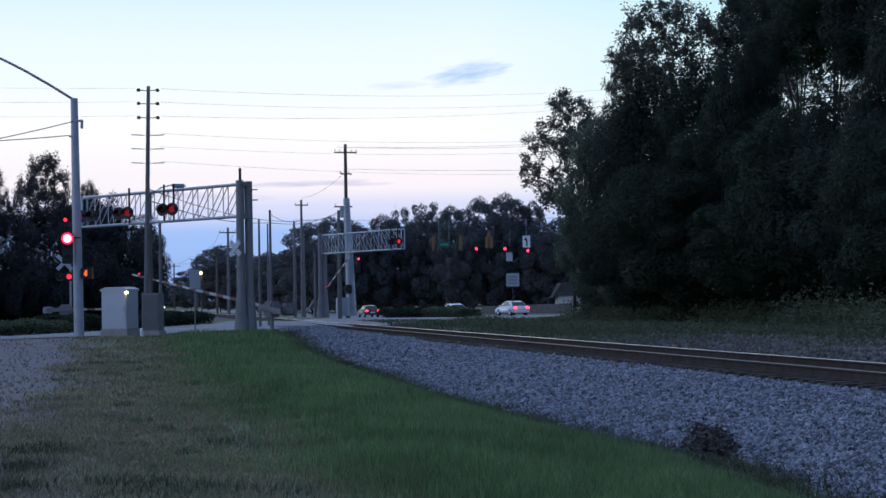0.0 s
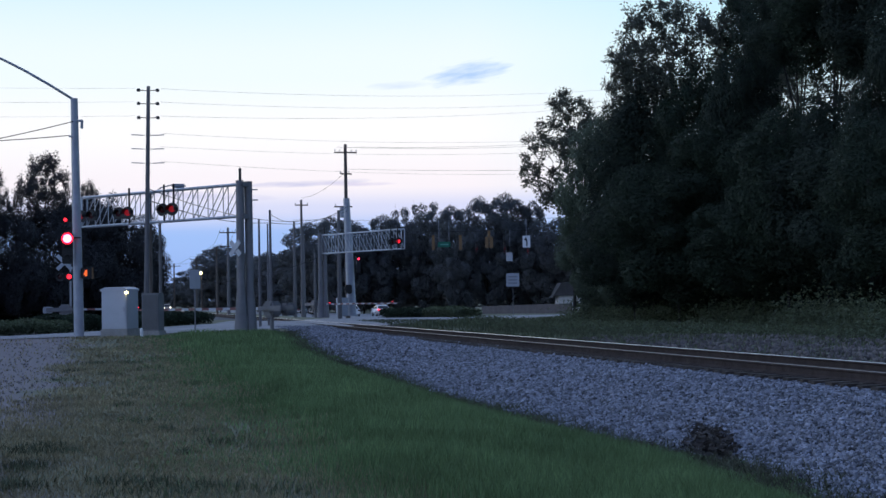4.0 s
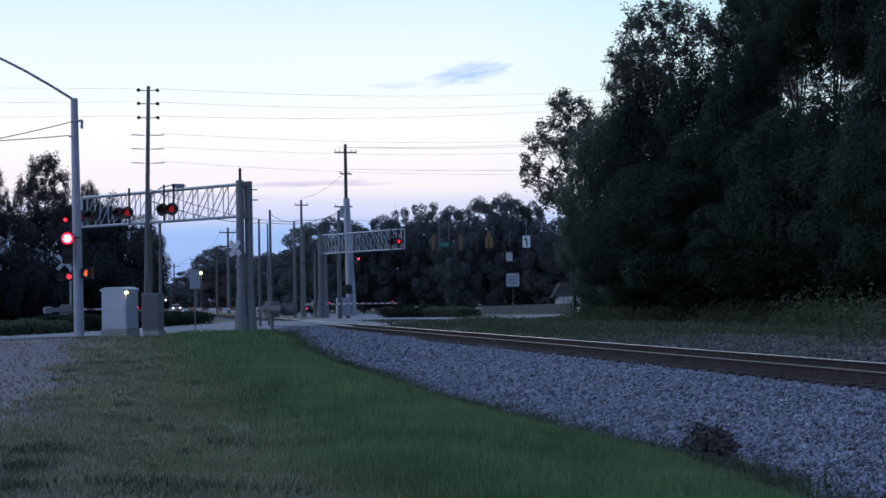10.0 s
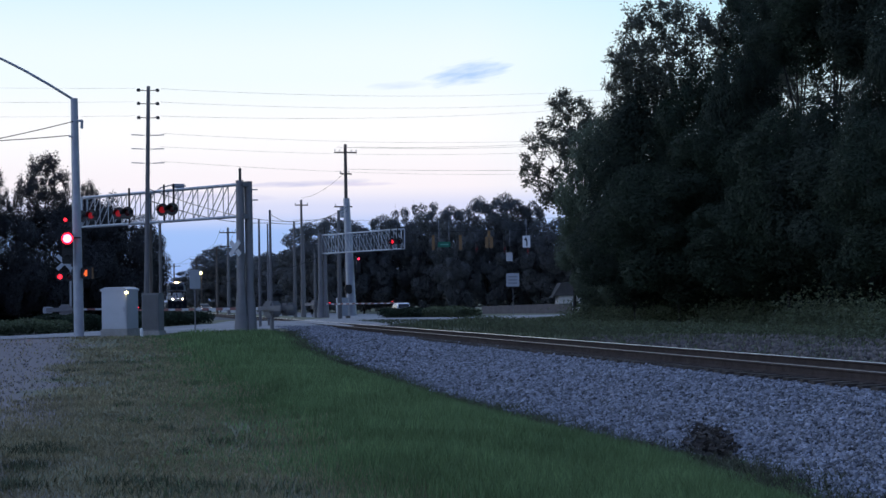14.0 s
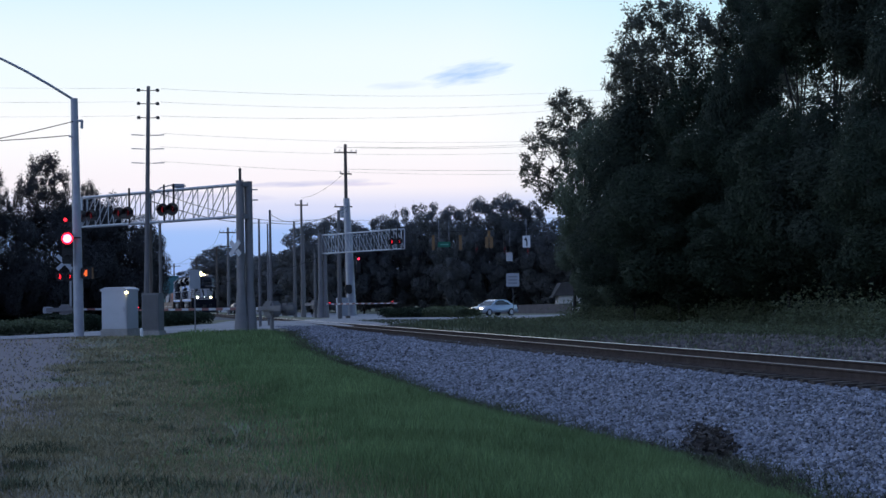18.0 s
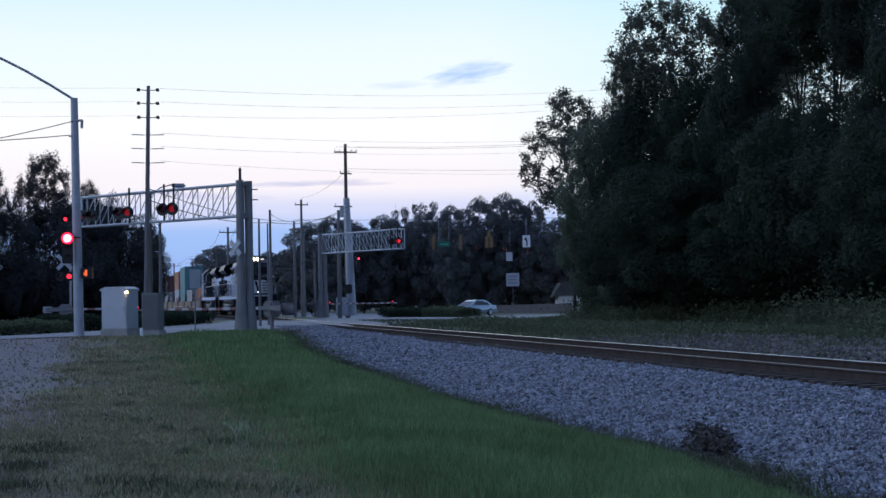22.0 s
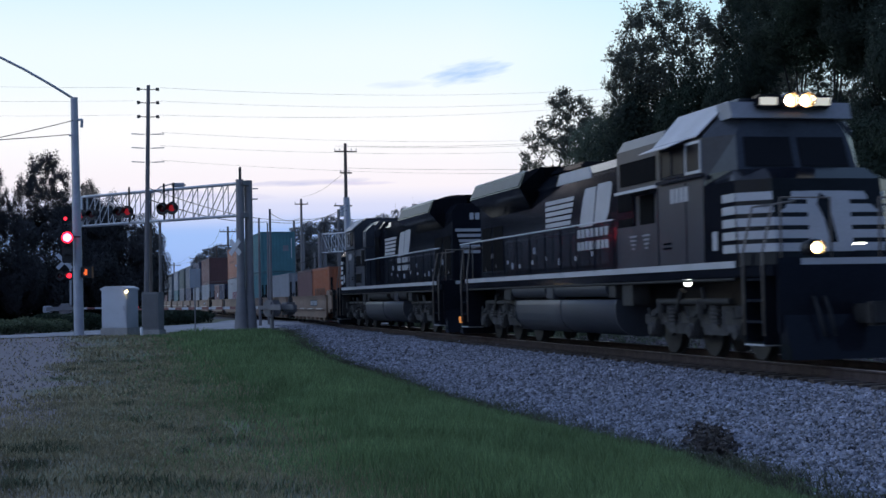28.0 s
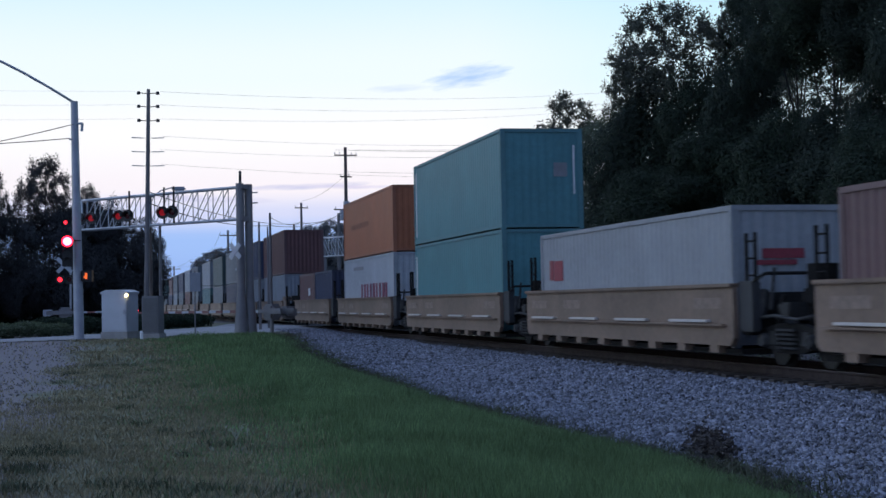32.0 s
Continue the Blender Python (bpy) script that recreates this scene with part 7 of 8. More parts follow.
def container(length, height, colour, logo, label, wave=0.028):
    """A freight container with ribbed sides, corner posts and castings; its foot at z = 0."""
    key = tuple(round(c, 3) for c in colour)
    if key not in CASE:
        CASE[key] = (material("container_paint", colour, 0.55, 0.0, 0.78, 1.1, 0.7, 9, 0.05, 6),
                     material("container_frame_paint", [c * 0.86 + 0.02 for c in colour], 0.6, 0.0, 0.75, 1.1, 0.9, 12, 0.08, 8))
    paint, frame_paint = CASE[key]
    c = thing("freight_container", label, "container", None, "freight containers")
    W, h2 = 1.19, length / 2 - 0.12
    for s in (-1, 1):
        bm = bmesh.new()
        n = int(length / 0.28)
        prof = []
        for i in range(n):
            y = -h2 + 2 * h2 * i / n
            p = 2 * h2 / n
            prof += [(y, 0), (y + p * 0.32, 0), (y + p * 0.5, wave), (y + p * 0.82, wave)]
        prof.append((h2, 0))
        lo = [bm.verts.new((s * (W - d), y, 0.16)) for y, d in prof]
        hi = [bm.verts.new((s * (W - d), y, height - 0.10)) for y, d in prof]
        for i in range(len(prof) - 1):
            bm.faces.new((lo[i], lo[i + 1], hi[i + 1], hi[i]))
        part("side_panel", bm, paint, c)
        for z0, z1, nm in ((0.05, 0.16, "bottom_rail"), (height - 0.10, height, "top_rail")):
            bm = bmesh.new()
            box(bm, min(s * 1.12, s * 1.215), max(s * 1.12, s * 1.215), -h2, h2, z0, z1, 0.01)
            part(nm, bm, frame_paint, c)
        for e in (-1, 1):
            bm = bmesh.new()
            box(bm, min(s * 1.07, s * 1.22), max(s * 1.07, s * 1.22), min(e * (h2 - 0.02), e * length / 2), max(e * (h2 - 0.02), e * length / 2), 0.0, height, 0.012)
            part("corner_post", bm, frame_paint, c)
    for e in (-1, 1):
        bm = bmesh.new()
        prof, n = [], 9
        for i in range(n):
            x, p = -1.08 + 2.16 * i / n, 2.16 / n
            prof += [(x, 0), (x + p * 0.32, 0), (x + p * 0.5, wave), (x + p * 0.82, wave)]
        prof.append((1.08, 0))
        lo = [bm.verts.new((x, e * (length / 2 - 0.03 - d), 0.12)) for x, d in prof]
        hi = [bm.verts.new((x, e * (length / 2 - 0.03 - d), height - 0.08)) for x, d in prof]
        for i in range(len(prof) - 1):
            bm.faces.new((lo[i], lo[i + 1], hi[i + 1], hi[i]))
        part("end_panel", bm, paint, c)
        for z0, z1 in ((0.05, 0.13), (height - 0.1, height)):
            bm = bmesh.new()
            box(bm, -1.08, 1.08, min(e * (length / 2 - 0.12), e * length / 2), max(e * (length / 2 - 0.12), e * length / 2), z0, z1)
            part("end_rail", bm, frame_paint, c)
    bm = bmesh.new()
    box(bm, -1.17, 1.17, -h2, h2, height - 0.06, height - 0.02)
    part("roof", bm, paint, c)
    bm = bmesh.new()
    box(bm, -1.12, 1.12, -h2, h2, 0.06, 0.12)
    part("floor", bm, frame_paint, c)
    # plain shapes where the lettering is
    for nm, x, y0, y1, z0, z1, col in logo:
        bm = bmesh.new()
        if nm == "end":
            box(bm, y0, y1, length / 2 - 0.026, length / 2 - 0.012, z0, z1)
        else:
            box(bm, 1.190, 1.203, y0, y1, z0, z1)
        part("lettering_bar", bm, col, c)
    return c


L_RED = material("faded_red_lettering", (0.25, 0.028, 0.045), 0.6, 0, 0.7, 1.2, 5, 30, 0.0)
L_WHITE = material("white_lettering", (0.6, 0.6, 0.6), 0.6, 0, 0.8, 1.1, 5, 30, 0.0)
L_GREY = material("grey_lettering", (0.20, 0.20, 0.22), 0.6, 0, 0.8, 1.1, 5, 30, 0.0)
L_PLUM = material("faded_plum_lettering", (0.20, 0.035, 0.07), 0.6, 0, 0.7, 1.2, 5, 30, 0.0)
L_FAINT = material("faint_lettering", (0.25, 0.08, 0.04), 0.6, 0, 0.7, 1.2, 5, 30, 0.0)
L_BROWN = material("faded_brown_lettering", (0.12, 0.045, 0.025), 0.6, 0, 0.6, 1.2, 5, 30, 0.0)

ORANGE, MAROON, TEAL, WHITE_C = (0.35, 0.106, 0.045), (0.15, 0.08, 0.078), (0.062, 0.195, 0.218), (0.265, 0.275, 0.295)
BROWN, NAVY, GREY_C, GREEN_C = (0.11, 0.045, 0.045), (0.025, 0.035, 0.08), (0.10, 0.12, 0.145), (0.04, 0.07, 0.07)
PALE_C = (0.20, 0.225, 0.26)


def load(s, z, length, height, colour, logo, label, wave=0.028):
    MOVING.append((container(length, height, colour, logo, label, wave), s, z, False))


# the first five-unit car
load(45.10, 0.30, 6.06, 2.59, ORANGE, [("side", 0, -2.2 + k * 0.55, -1.85 + k * 0.55, 0.25 + 0.9, 1.55, L_BROWN) for k in range(7)], "short orange ribbed freight container in the well car", 0.04)
load(51.40, 0.30, 6.06, 2.59, MAROON, [], "short dull maroon ribbed freight container in the well car", 0.04)
load(64.60, 0.30, 12.19, 2.59, WHITE_C, [("side", 0, -5.35, -5.05, 1.42, 1.92, L_RED), ("side", 0, -4.98, -4.25, 1.40, 1.90, L_RED), ("end", 0, -0.20, 0.62, 1.62, 1.80, L_RED), ("end", 0, -0.05, 0.75, 1.50, 1.59, L_RED)], "pale grey freight container with red marking", 0.02)
load(80.60, 0.36, 12.19, 2.90, TEAL, [("side", 0, -5.95, -5.8, 0.7, 2.5, L_WHITE)], "teal freight container in the well car", 0.012)
load(80.60, 3.26, 12.19, 2.87, TEAL, [("side", 0, -5.85, -5.72, 0.3, 2.6, L_WHITE), ("end", 0, -0.75, -0.35, 1.5, 1.9, L_GREY), ("end", 0, -0.98, -0.93, 1.0, 2.4, L_WHITE)], "teal freight container stacked on another", 0.012)
load(96.90, 0.33, 12.19, 2.87, (0.36, 0.375, 0.41), [("side", 0, -1.6 + k * 0.72, -1.25 + k * 0.72 + 0.12 * (k % 3 == 1), 1.02, 1.72, L_PLUM) for k in range(9)] + [("side", 0, -3.5, -1.0, 2.35, 2.5, L_GREY)],
     "white freight container with red lettering in the well", 0.02)
load(96.90, 3.20, 12.19, 2.62, ORANGE, [("side", 0, -4.0 + 0.5 * k, -3.64 + 0.5 * k, 1.32, 1.54, L_FAINT) for k in range(9)], "orange-brown freight container stacked on a white one", 0.012)
load(109.9, 0.30, 6.06, 2.59, NAVY, [], "short dark blue freight container in the well car", 0.04)
load(116.2, 0.30, 6.06, 2.59, MAROON, [("side", 0, 0.5, 1.2, 1.4, 1.8, L_WHITE)], "short maroon freight container in the well car", 0.04)
FRONTS = [48.2, 64.6, 80.6, 96.9, 113.0]
for k in range(6):
    FRONTS += [132.4 + 84.0 * k + 16.15 * i for i in range(5)]
# loads far down the train: dusk haze is put into their duller colours
TEAL_HAZE, ORANGE_HAZE = (0.045, 0.13, 0.145), (0.20, 0.075, 0.04)
LOADS = [(BROWN, PALE_C), (NAVY, PALE_C), (GREY_C, NAVY), (GREEN_C, GREY_C), (PALE_C, TEAL_HAZE), (GREY_C, GREY_C), (PALE_C, BROWN), (NAVY, GREY_C),
         (GREY_C, PALE_C), (MAROON, NAVY), (TEAL_HAZE, GREY_C), (PALE_C, GREY_C), (GREY_C, ORANGE_HAZE)]
NAMES = {BROWN: "dark brown", NAVY: "dark blue", GREY_C: "dull grey", GREEN_C: "dark green", PALE_C: "pale grey", TEAL: "teal", MAROON: "maroon", ORANGE: "orange", TEAL_HAZE: "teal", ORANGE_HAZE: "orange-brown"}
MADE = {}


def again(key, build):
    """Build a thing once, then copy it."""
    if key not in MADE:
        MADE[key] = build()
        return MADE[key]
    return copy_thing(MADE[key], pose(0, 0, 0))


for i, s in enumerate(FRONTS):
    last = i % 5 == 4
    first = i % 5 == 0
    MOVING.append((again(("well", first, last), lambda: well_car(first, last)), s, 0.0, False))
for i, s in enumerate(FRONTS[5:32]):
    upper, lower = LOADS[i % len(LOADS)]
    for z, col, where in ((0.34, lower, "freight container in a well car down the train"), (3.09, upper, "freight container stacked on another down the train")):
        MOVING.append((again((col, z), lambda: container(12.19, 2.75, col, [], NAMES[col] + " " + where, 0.02)), s, z, False))


def train_motion():
    for ob, s, z, back in MOVING:
        rows = []
        for t in (0, 2, 4, 6, 8, 10, 12, 14, 16, 18, 20, 22, 24, 26, 28, 30, 32):
            y = s - 16.44 * (t - 30) - 0.0141 * (t - 30) ** 2
            rows.append((t, pose(TRACK_X, y, z, 0, 0, 0 if back else 180)))
        walk(ob, rows)



# ---------------------------------------------------------------- road vehicles
def car(name, label, paint, suv=False, lit_front=False, lit_rear=True):
    """A saloon or estate car; +y is its front, wheels on z = 0."""
    c = thing(name, label, "car", None, "passing cars")
    if suv:
        low = [(-2.25, 0.35), (-2.30, 0.75), (-2.22, 1.02), (-2.0, 1.06), (0.95, 1.04), (1.9, 0.92), (2.22, 0.75), (2.26, 0.35)]
        top = [(-2.15, 1.04), (-1.95, 1.60), (-1.6, 1.70), (0.0, 1.68), (0.45, 1.58), (1.05, 1.04)]
        side = [(-1.9, 1.10), (-1.75, 1.52), (-0.05, 1.55), (0.35, 1.48), (0.85, 1.08)]
    else:
        low = [(-2.30, 0.32), (-2.36, 0.62), (-2.25, 0.92), (-1.5, 0.96), (0.9, 0.93), (1.9, 0.80), (2.3, 0.62), (2.34, 0.32)]
        top = [(-1.85, 0.93), (-1.15, 1.36), (-0.7, 1.45), (0.05, 1.44), (0.4, 1.34), (1.15, 0.92)]
        side = [(-1.45, 0.97), (-1.0, 1.30), (-0.6, 1.37), (0.0, 1.36), (0.3, 1.28), (0.85, 0.97)]
    bm = bmesh.new()
    quad_prism(bm, low, -0.88, 0.88)
    bmesh.ops.bevel(bm, geom=[e for e in bm.edges if abs(abs(e.verts[0].co.x) - 0.88) < 1e-4 and abs(e.verts[0].co.x - e.verts[1].co.x) < 1e-4], offset=0.09, segments=3, affect="EDGES")
    for f in bm.faces:
        f.smooth = True
    body = part("body", bm, paint, c)
    bm = bmesh.new()
    lo = [bm.verts.new((-0.80 + (0.17 if z > 1.2 else 0.0), y, z)) for y, z in top]
    hi = [bm.verts.new((0.80 - (0.17 if z > 1.2 else 0.0), y, z)) for y, z in top]
    n = len(top)
    for i in range(n):
        bm.faces.new((lo[i], lo[(i + 1) % n], hi[(i + 1) % n], hi[i]))
    bm.faces.new(lo[::-1])
    bm.faces.new(hi)
    part("roof_cabin", bm, paint, c)
    for s in (-1, 1):
        bm = bmesh.new()
        a = [bm.verts.new((s * (0.815 - (0.15 if z > 1.2 else 0.0)), y, z)) for y, z in side]
        b = [bm.verts.new((s * (0.79 - (0.15 if z > 1.2 else 0.0)), y, z)) for y, z in side]
        bm.faces.new(a)
        for i in range(len(side)):
            j = (i + 1) % len(side)
            bm.faces.new((a[i], b[i], b[j], a[j]))
        part("side_window", bm, M_GLASS, c)
        bm = bmesh.new()
        box(bm, min(s * 0.9, s * 1.02), max(s * 0.9, s * 1.02), 0.72, 0.9, 0.92, 1.06, 0.03)
        part("mirror", bm, paint, c)
        for y in (-1.42, 1.42):
            bm = bmesh.new()
            rod(bm, (s * 0.70, y, 0.33), (s * 0.90, y, 0.33), 0.33, 0.33, 20)
            w = part("wheel", bm, M_RUBBER, c)
            bm = bmesh.new()
            rod(bm, (s * 0.90, y, 0.33), (s * 0.915, y, 0.33), 0.21, 0.19, 16)
            part("rim", bm, M_ALU, w)
        yb = -2.36 if not suv else -2.29
        bm = bmesh.new()
        box(bm, min(s * 0.56, s * 0.86), max(s * 0.56, s * 0.86), yb - 0.02, yb + 0.1, 0.72, 0.88 if not suv else 0.98, 0.02)
        part("tail_light", bm, M_TAIL if lit_rear else M_REDDARK, body, "lit red tail light" if lit_rear else "red tail light")
        bm = bmesh.new()
        box(bm, min(s * 0.52, s * 0.84), max(s * 0.52, s * 0.84), 2.20, 2.33, 0.62, 0.76, 0.02)
        part("headlight", bm, M_CARHEAD if lit_front else M_GLASS, body, "lit headlight" if lit_front else "headlight")
    for (y0, z0), (y1, z1), nm in ((top[0], top[1], "rear_window"), (top[-1], top[-2], "windscreen")):
        bm = bmesh.new()
        d = -0.03 if nm == "rear_window" else 0.03
        V = []
        for f, w in ((0.1, 0.70), (0.92, 0.58)):
            y, z = y0 + (y1 - y0) * f, z0 + (z1 - z0) * f
            V += [(-w, y + d, z + 0.012), (w, y + d, z + 0.012)]
        a = [bm.verts.new(v) for v in (V[0], V[1], V[3], V[2])]
        b = [bm.verts.new((v[0], v[1] - d, v[2] - 0.012)) for v in (V[0], V[1], V[3], V[2])]
        bm.faces.new(a)
        for i in range(4):
            bm.faces.new((a[i], b[i], b[(i + 1) % 4], a[(i + 1) % 4]))
        part(nm, bm, M_GLASS, c)
    for e, yy in ((1, 2.32), (-1, -2.34 if not suv else -2.28)):
        bm = bmesh.new()
        box(bm, -0.84, 0.84, min(yy - 0.1, yy + 0.06), max(yy - 0.1, yy + 0.06), 0.30, 0.52, 0.05)
        part("bumper", bm, paint, c)
        bm = bmesh.new()
        box(bm, -0.26, 0.26, min(yy, yy + e * 0.075), max(yy, yy + e * 0.075), 0.55, 0.67)
        part("plate_bar", bm, M_WHITE, c)
    return c


P_WHITE = material("white_car_paint", (0.72, 0.72, 0.75), 0.3, 0.0, 0.95, 1.03, 1, 20, 0.0)
P_SILVER = material("silver_blue_car_paint", (0.42, 0.50, 0.58), 0.3, 0.4, 0.95, 1.03, 1, 20, 0.0)
P_DARK = material("dark_car_paint", (0.04, 0.035, 0.04), 0.3, 0.0, 0.9, 1.1, 1, 20, 0.0)
car_a = car("sedan", "white saloon car with lit tail lights driving away", P_WHITE)
car_b = car("sedan", "white saloon car driving on behind the bushes", P_WHITE, lit_rear=False)
car_c = car("sedan", "dark saloon car with lit red tail lights", P_DARK)
car_d = car("suv", "white estate car with lit tail lights driving away", P_WHITE, True)
car_e = car("sedan", "silver-blue saloon car with lit headlights waiting at the junction", P_SILVER, False, True, False)
car_f = car("sedan", "distant dark car with lit headlights coming nearer", P_DARK, False, True, False)
car_g = car("sedan", "distant pale car with lit tail lights", P_WHITE)
car_h = car("sedan", "distant dark car with lit tail lights", P_DARK)


def drive(ob, rows, yaw=None):
    """Rows of seconds, bearing mark and distance ahead; mark 784 lies on the view line."""
    pts = [(t, *spot((p - 784) / 1568, d)) for t, p, d in rows]
    out = []
    for i, (t, x, y) in enumerate(pts):
        a, b = pts[max(0, i - 1)], pts[min(len(pts) - 1, i + 1)]
        dx, dy = b[1] - a[1], b[2] - a[2]
        if yaw:
            dx, dy = -math.cos(radians(yaw[i] + 12.8)), math.sin(radians(yaw[i] + 12.8))
        z = max(gz(x, y), gz(x + dx * 0.01, y)) + 0.04
        out.append((t, pose(x, y, z, 0, 0, math.degrees(math.atan2(-dx, dy)))))
    walk(ob, out)


def traffic_motion():
    drive(car_a, [(0, 904, 150), (0.4, 881, 153), (0.8, 862, 156), (1.0, 850, 158), (1.2, 833, 160), (1.4, 815, 163), (2.5, 740, 176), (4, 672, 196), (6, 612, 225),
                  (10, 545, 290), (14, 505, 360), (32, 470, 480)])
    drive(car_b, [(0, 800, 162), (0.8, 748, 171), (1.8, 689, 180), (2.2, 677, 183), (2.6, 661, 186), (3.2, 638, 190), (3.5, 632, 192), (5, 592, 215), (8, 545, 262), (14, 500, 360), (32, 476, 470)])
    drive(car_c, [(0, 650, 184), (0.4, 640, 187), (0.8, 630, 190), (3, 580, 220), (6, 535, 268), (10, 508, 320), (32, 480, 420)])
    drive(car_d, [(0, 1200, 119), (9, 1195, 119.5), (10.0, 1062, 126), (10.3, 1032, 129), (10.6, 1006, 132), (11, 956, 137), (11.5, 899, 143), (12, 853, 150), (12.5, 808, 157), (13, 766, 164), (14, 706, 178),
                  (16, 622, 210), (20, 545, 290), (32, 500, 400)])
    drive(car_e, [(0, 1300, 128), (13.4, 1290, 128), (14.5, 1035, 131), (15.5, 955, 133), (16.5, 912, 133.5), (17, 895, 134), (17.5, 880, 135), (18, 871, 136), (18.5, 858, 137), (19, 850, 138), (19.5, 844, 138.5), (20, 837, 138),
                  (21, 834.5, 137.5), (32, 834.5, 137.5)], [0, 0, -8, -16, -25, -31, -38, -45, -46, -46, -45, -44, -44, -44])
    drive(car_f, [(0, 284, 362), (1.5, 289, 345), (6, 295, 330), (9, 303, 312), (13, 345, 262), (18, 420, 215), (25, 462, 205), (32, 466, 203)])
    drive(car_g, [(0, 526, 262), (7, 528, 262), (10, 514, 275), (14, 500, 300), (32, 490, 330)])
    drive(car_h, [(0, 556, 248), (6, 553, 250), (12, 520, 285), (18, 505, 320), (32, 495, 360)])



# ---------------------------------------------------------------- track details: ties and ballast stones
def build_ties():
    track = thing("track_ties", "dark creosoted wooden ties under the rails", "tie", kind="structure")
    bm = bmesh.new()
    box(bm, -1.3, 1.3, -0.115, 0.115, -0.34, -0.17, 0.008)
    me = mesh_of("tie", bm, M_TIE)
    plate = bmesh.new()
    box(plate, -0.19, 0.19, -0.1, 0.1, -0.18, -0.165)
    pm = mesh_of("tie_plate", plate, M_RAILRUST)
    for i in range(150):
        y = 9.0 + i * 0.495
        t = piece("tie", me, track, pose(TRACK_X + RNG.uniform(-0.04, 0.04), y, 0, 0, 0, RNG.uniform(-0.6, 0.6)))
        if y < 40:
            piece("tie_plate", pm, t, pose(-0.7525, 0, 0))
            piece("tie_plate", pm, t, pose(0.7525, 0, 0))


build_ties()
OCTA = np.array([(1, 0, 0), (-1, 0, 0), (0, 1, 0), (0, -1, 0), (0, 0, 1), (0, 0, -1)], float)
OCTA_F = np.array([(0, 2, 4), (2, 1, 4), (1, 3, 4), (3, 0, 4), (2, 0, 5), (1, 2, 5), (3, 1, 5), (0, 3, 5)])


def scatter_stones(name, x0, x1, y0, y1, n, size, zfun, mat, label, sink=0.2):
    """Angular stones strewn over a slope."""
    y = RNG.uniform(y0, y1, n)
    lo = x0(y) if callable(x0) else x0
    x = lo + (x1 - lo) * RNG.uniform(0, 1, n)
    z = zfun(x, y)
    s = size * RNG.uniform(0.55, 1.3, n)
    V = OCTA[None] * (s[:, None, None] * RNG.uniform(0.4, 0.75, (n, 1, 3)))
    V = V + RNG.normal(size=V.shape) * (s[:, None, None] * 0.13)
    q = RNG.normal(size=(n, 4))
    q /= np.linalg.norm(q, axis=1)[:, None]
    w, a, b, c = q.T
    R = np.stack([1 - 2 * (b * b + c * c), 2 * (a * b - c * w), 2 * (a * c + b * w), 2 * (a * b + c * w), 1 - 2 * (a * a + c * c), 2 * (b * c - a * w),
                  2 * (a * c - b * w), 2 * (b * c + a * w), 1 - 2 * (a * a + b * b)], 1).reshape(n, 3, 3)
    V = np.einsum("nij,nkj->nki", R, V)
    V += np.stack([x, y, z + s * sink], 1)[:, None, :]
    F = (OCTA_F[None] + np.arange(n)[:, None, None] * 6).reshape(-1, 3)
    return tagged(new(name, arrays(name, V.reshape(-1, 3), F, mat)), label, "ballast", kind="stuff")


def on_bed(x, y):
    dx = x - TRACK_X
    return bed_z(dx) + np.where(np.abs(dx) > 2.3, 0.12 * smoothstep(60, 76, y), 0)


def toe(y):
    """Foot of the ballast slope."""
    y = np.asarray(y, float)
    return np.interp(y, (10, 13.6, 16.4, 18.2, 21.3, 25, 31, 42, 52, 62, 72), (6.5, 6.75, 7.2, 7.1, 6.9, 6.75, 6.95, 7.25, 7.3, 7.8, 9.0)) + 0.10 * np.sin(y * 2.7) + 0.07 * np.sin(y * 6.1)


def on_slope(x, y):
    return np.maximum(on_bed(x, y), ground_z(x, y))


for y0, y1, n, size in ((10.5, 18, 27000, 0.053), (18, 27, 28000, 0.058), (27, 42, 32000, 0.068), (42, 79, 32000, 0.085)):
    scatter_stones("ballast_stones", lambda y: toe(y) + 0.1 * RNG.normal(size=len(y)), TRACK_X - 0.85, y0, y1, n, size, on_slope, M_STONE, "loose grey crushed stones of the track bed")
scatter_stones("ballast_stones", TRACK_X - 0.68, TRACK_X + 0.68, 14, 60, 7000, 0.065, lambda x, y: on_bed(x, y) - 0.015, M_STONE, "loose grey crushed stones between the rails")
scatter_stones("ballast_stones", TRACK_X + 0.85, TRACK_X + 3.6, 16, 80, 11000, 0.10, on_slope, material("brown_ballast_stone", (0.110, 0.096, 0.094), 0.9, 0, 0.6, 1.4, 4, 50, 0.2, 60, vary=0.5),
               "dull brown stones on the far slope")
scatter_stones("bank_stones", 15.8, 28.0, 24, 60, 7000, 0.15, lambda x, y: ground_z(x, y), material("brown_bank_stone", (0.105, 0.090, 0.088), 0.9, 0, 0.6, 1.4, 4, 50, 0.2, 60, vary=0.5),
               "scattered stones and rubble on the far bank")


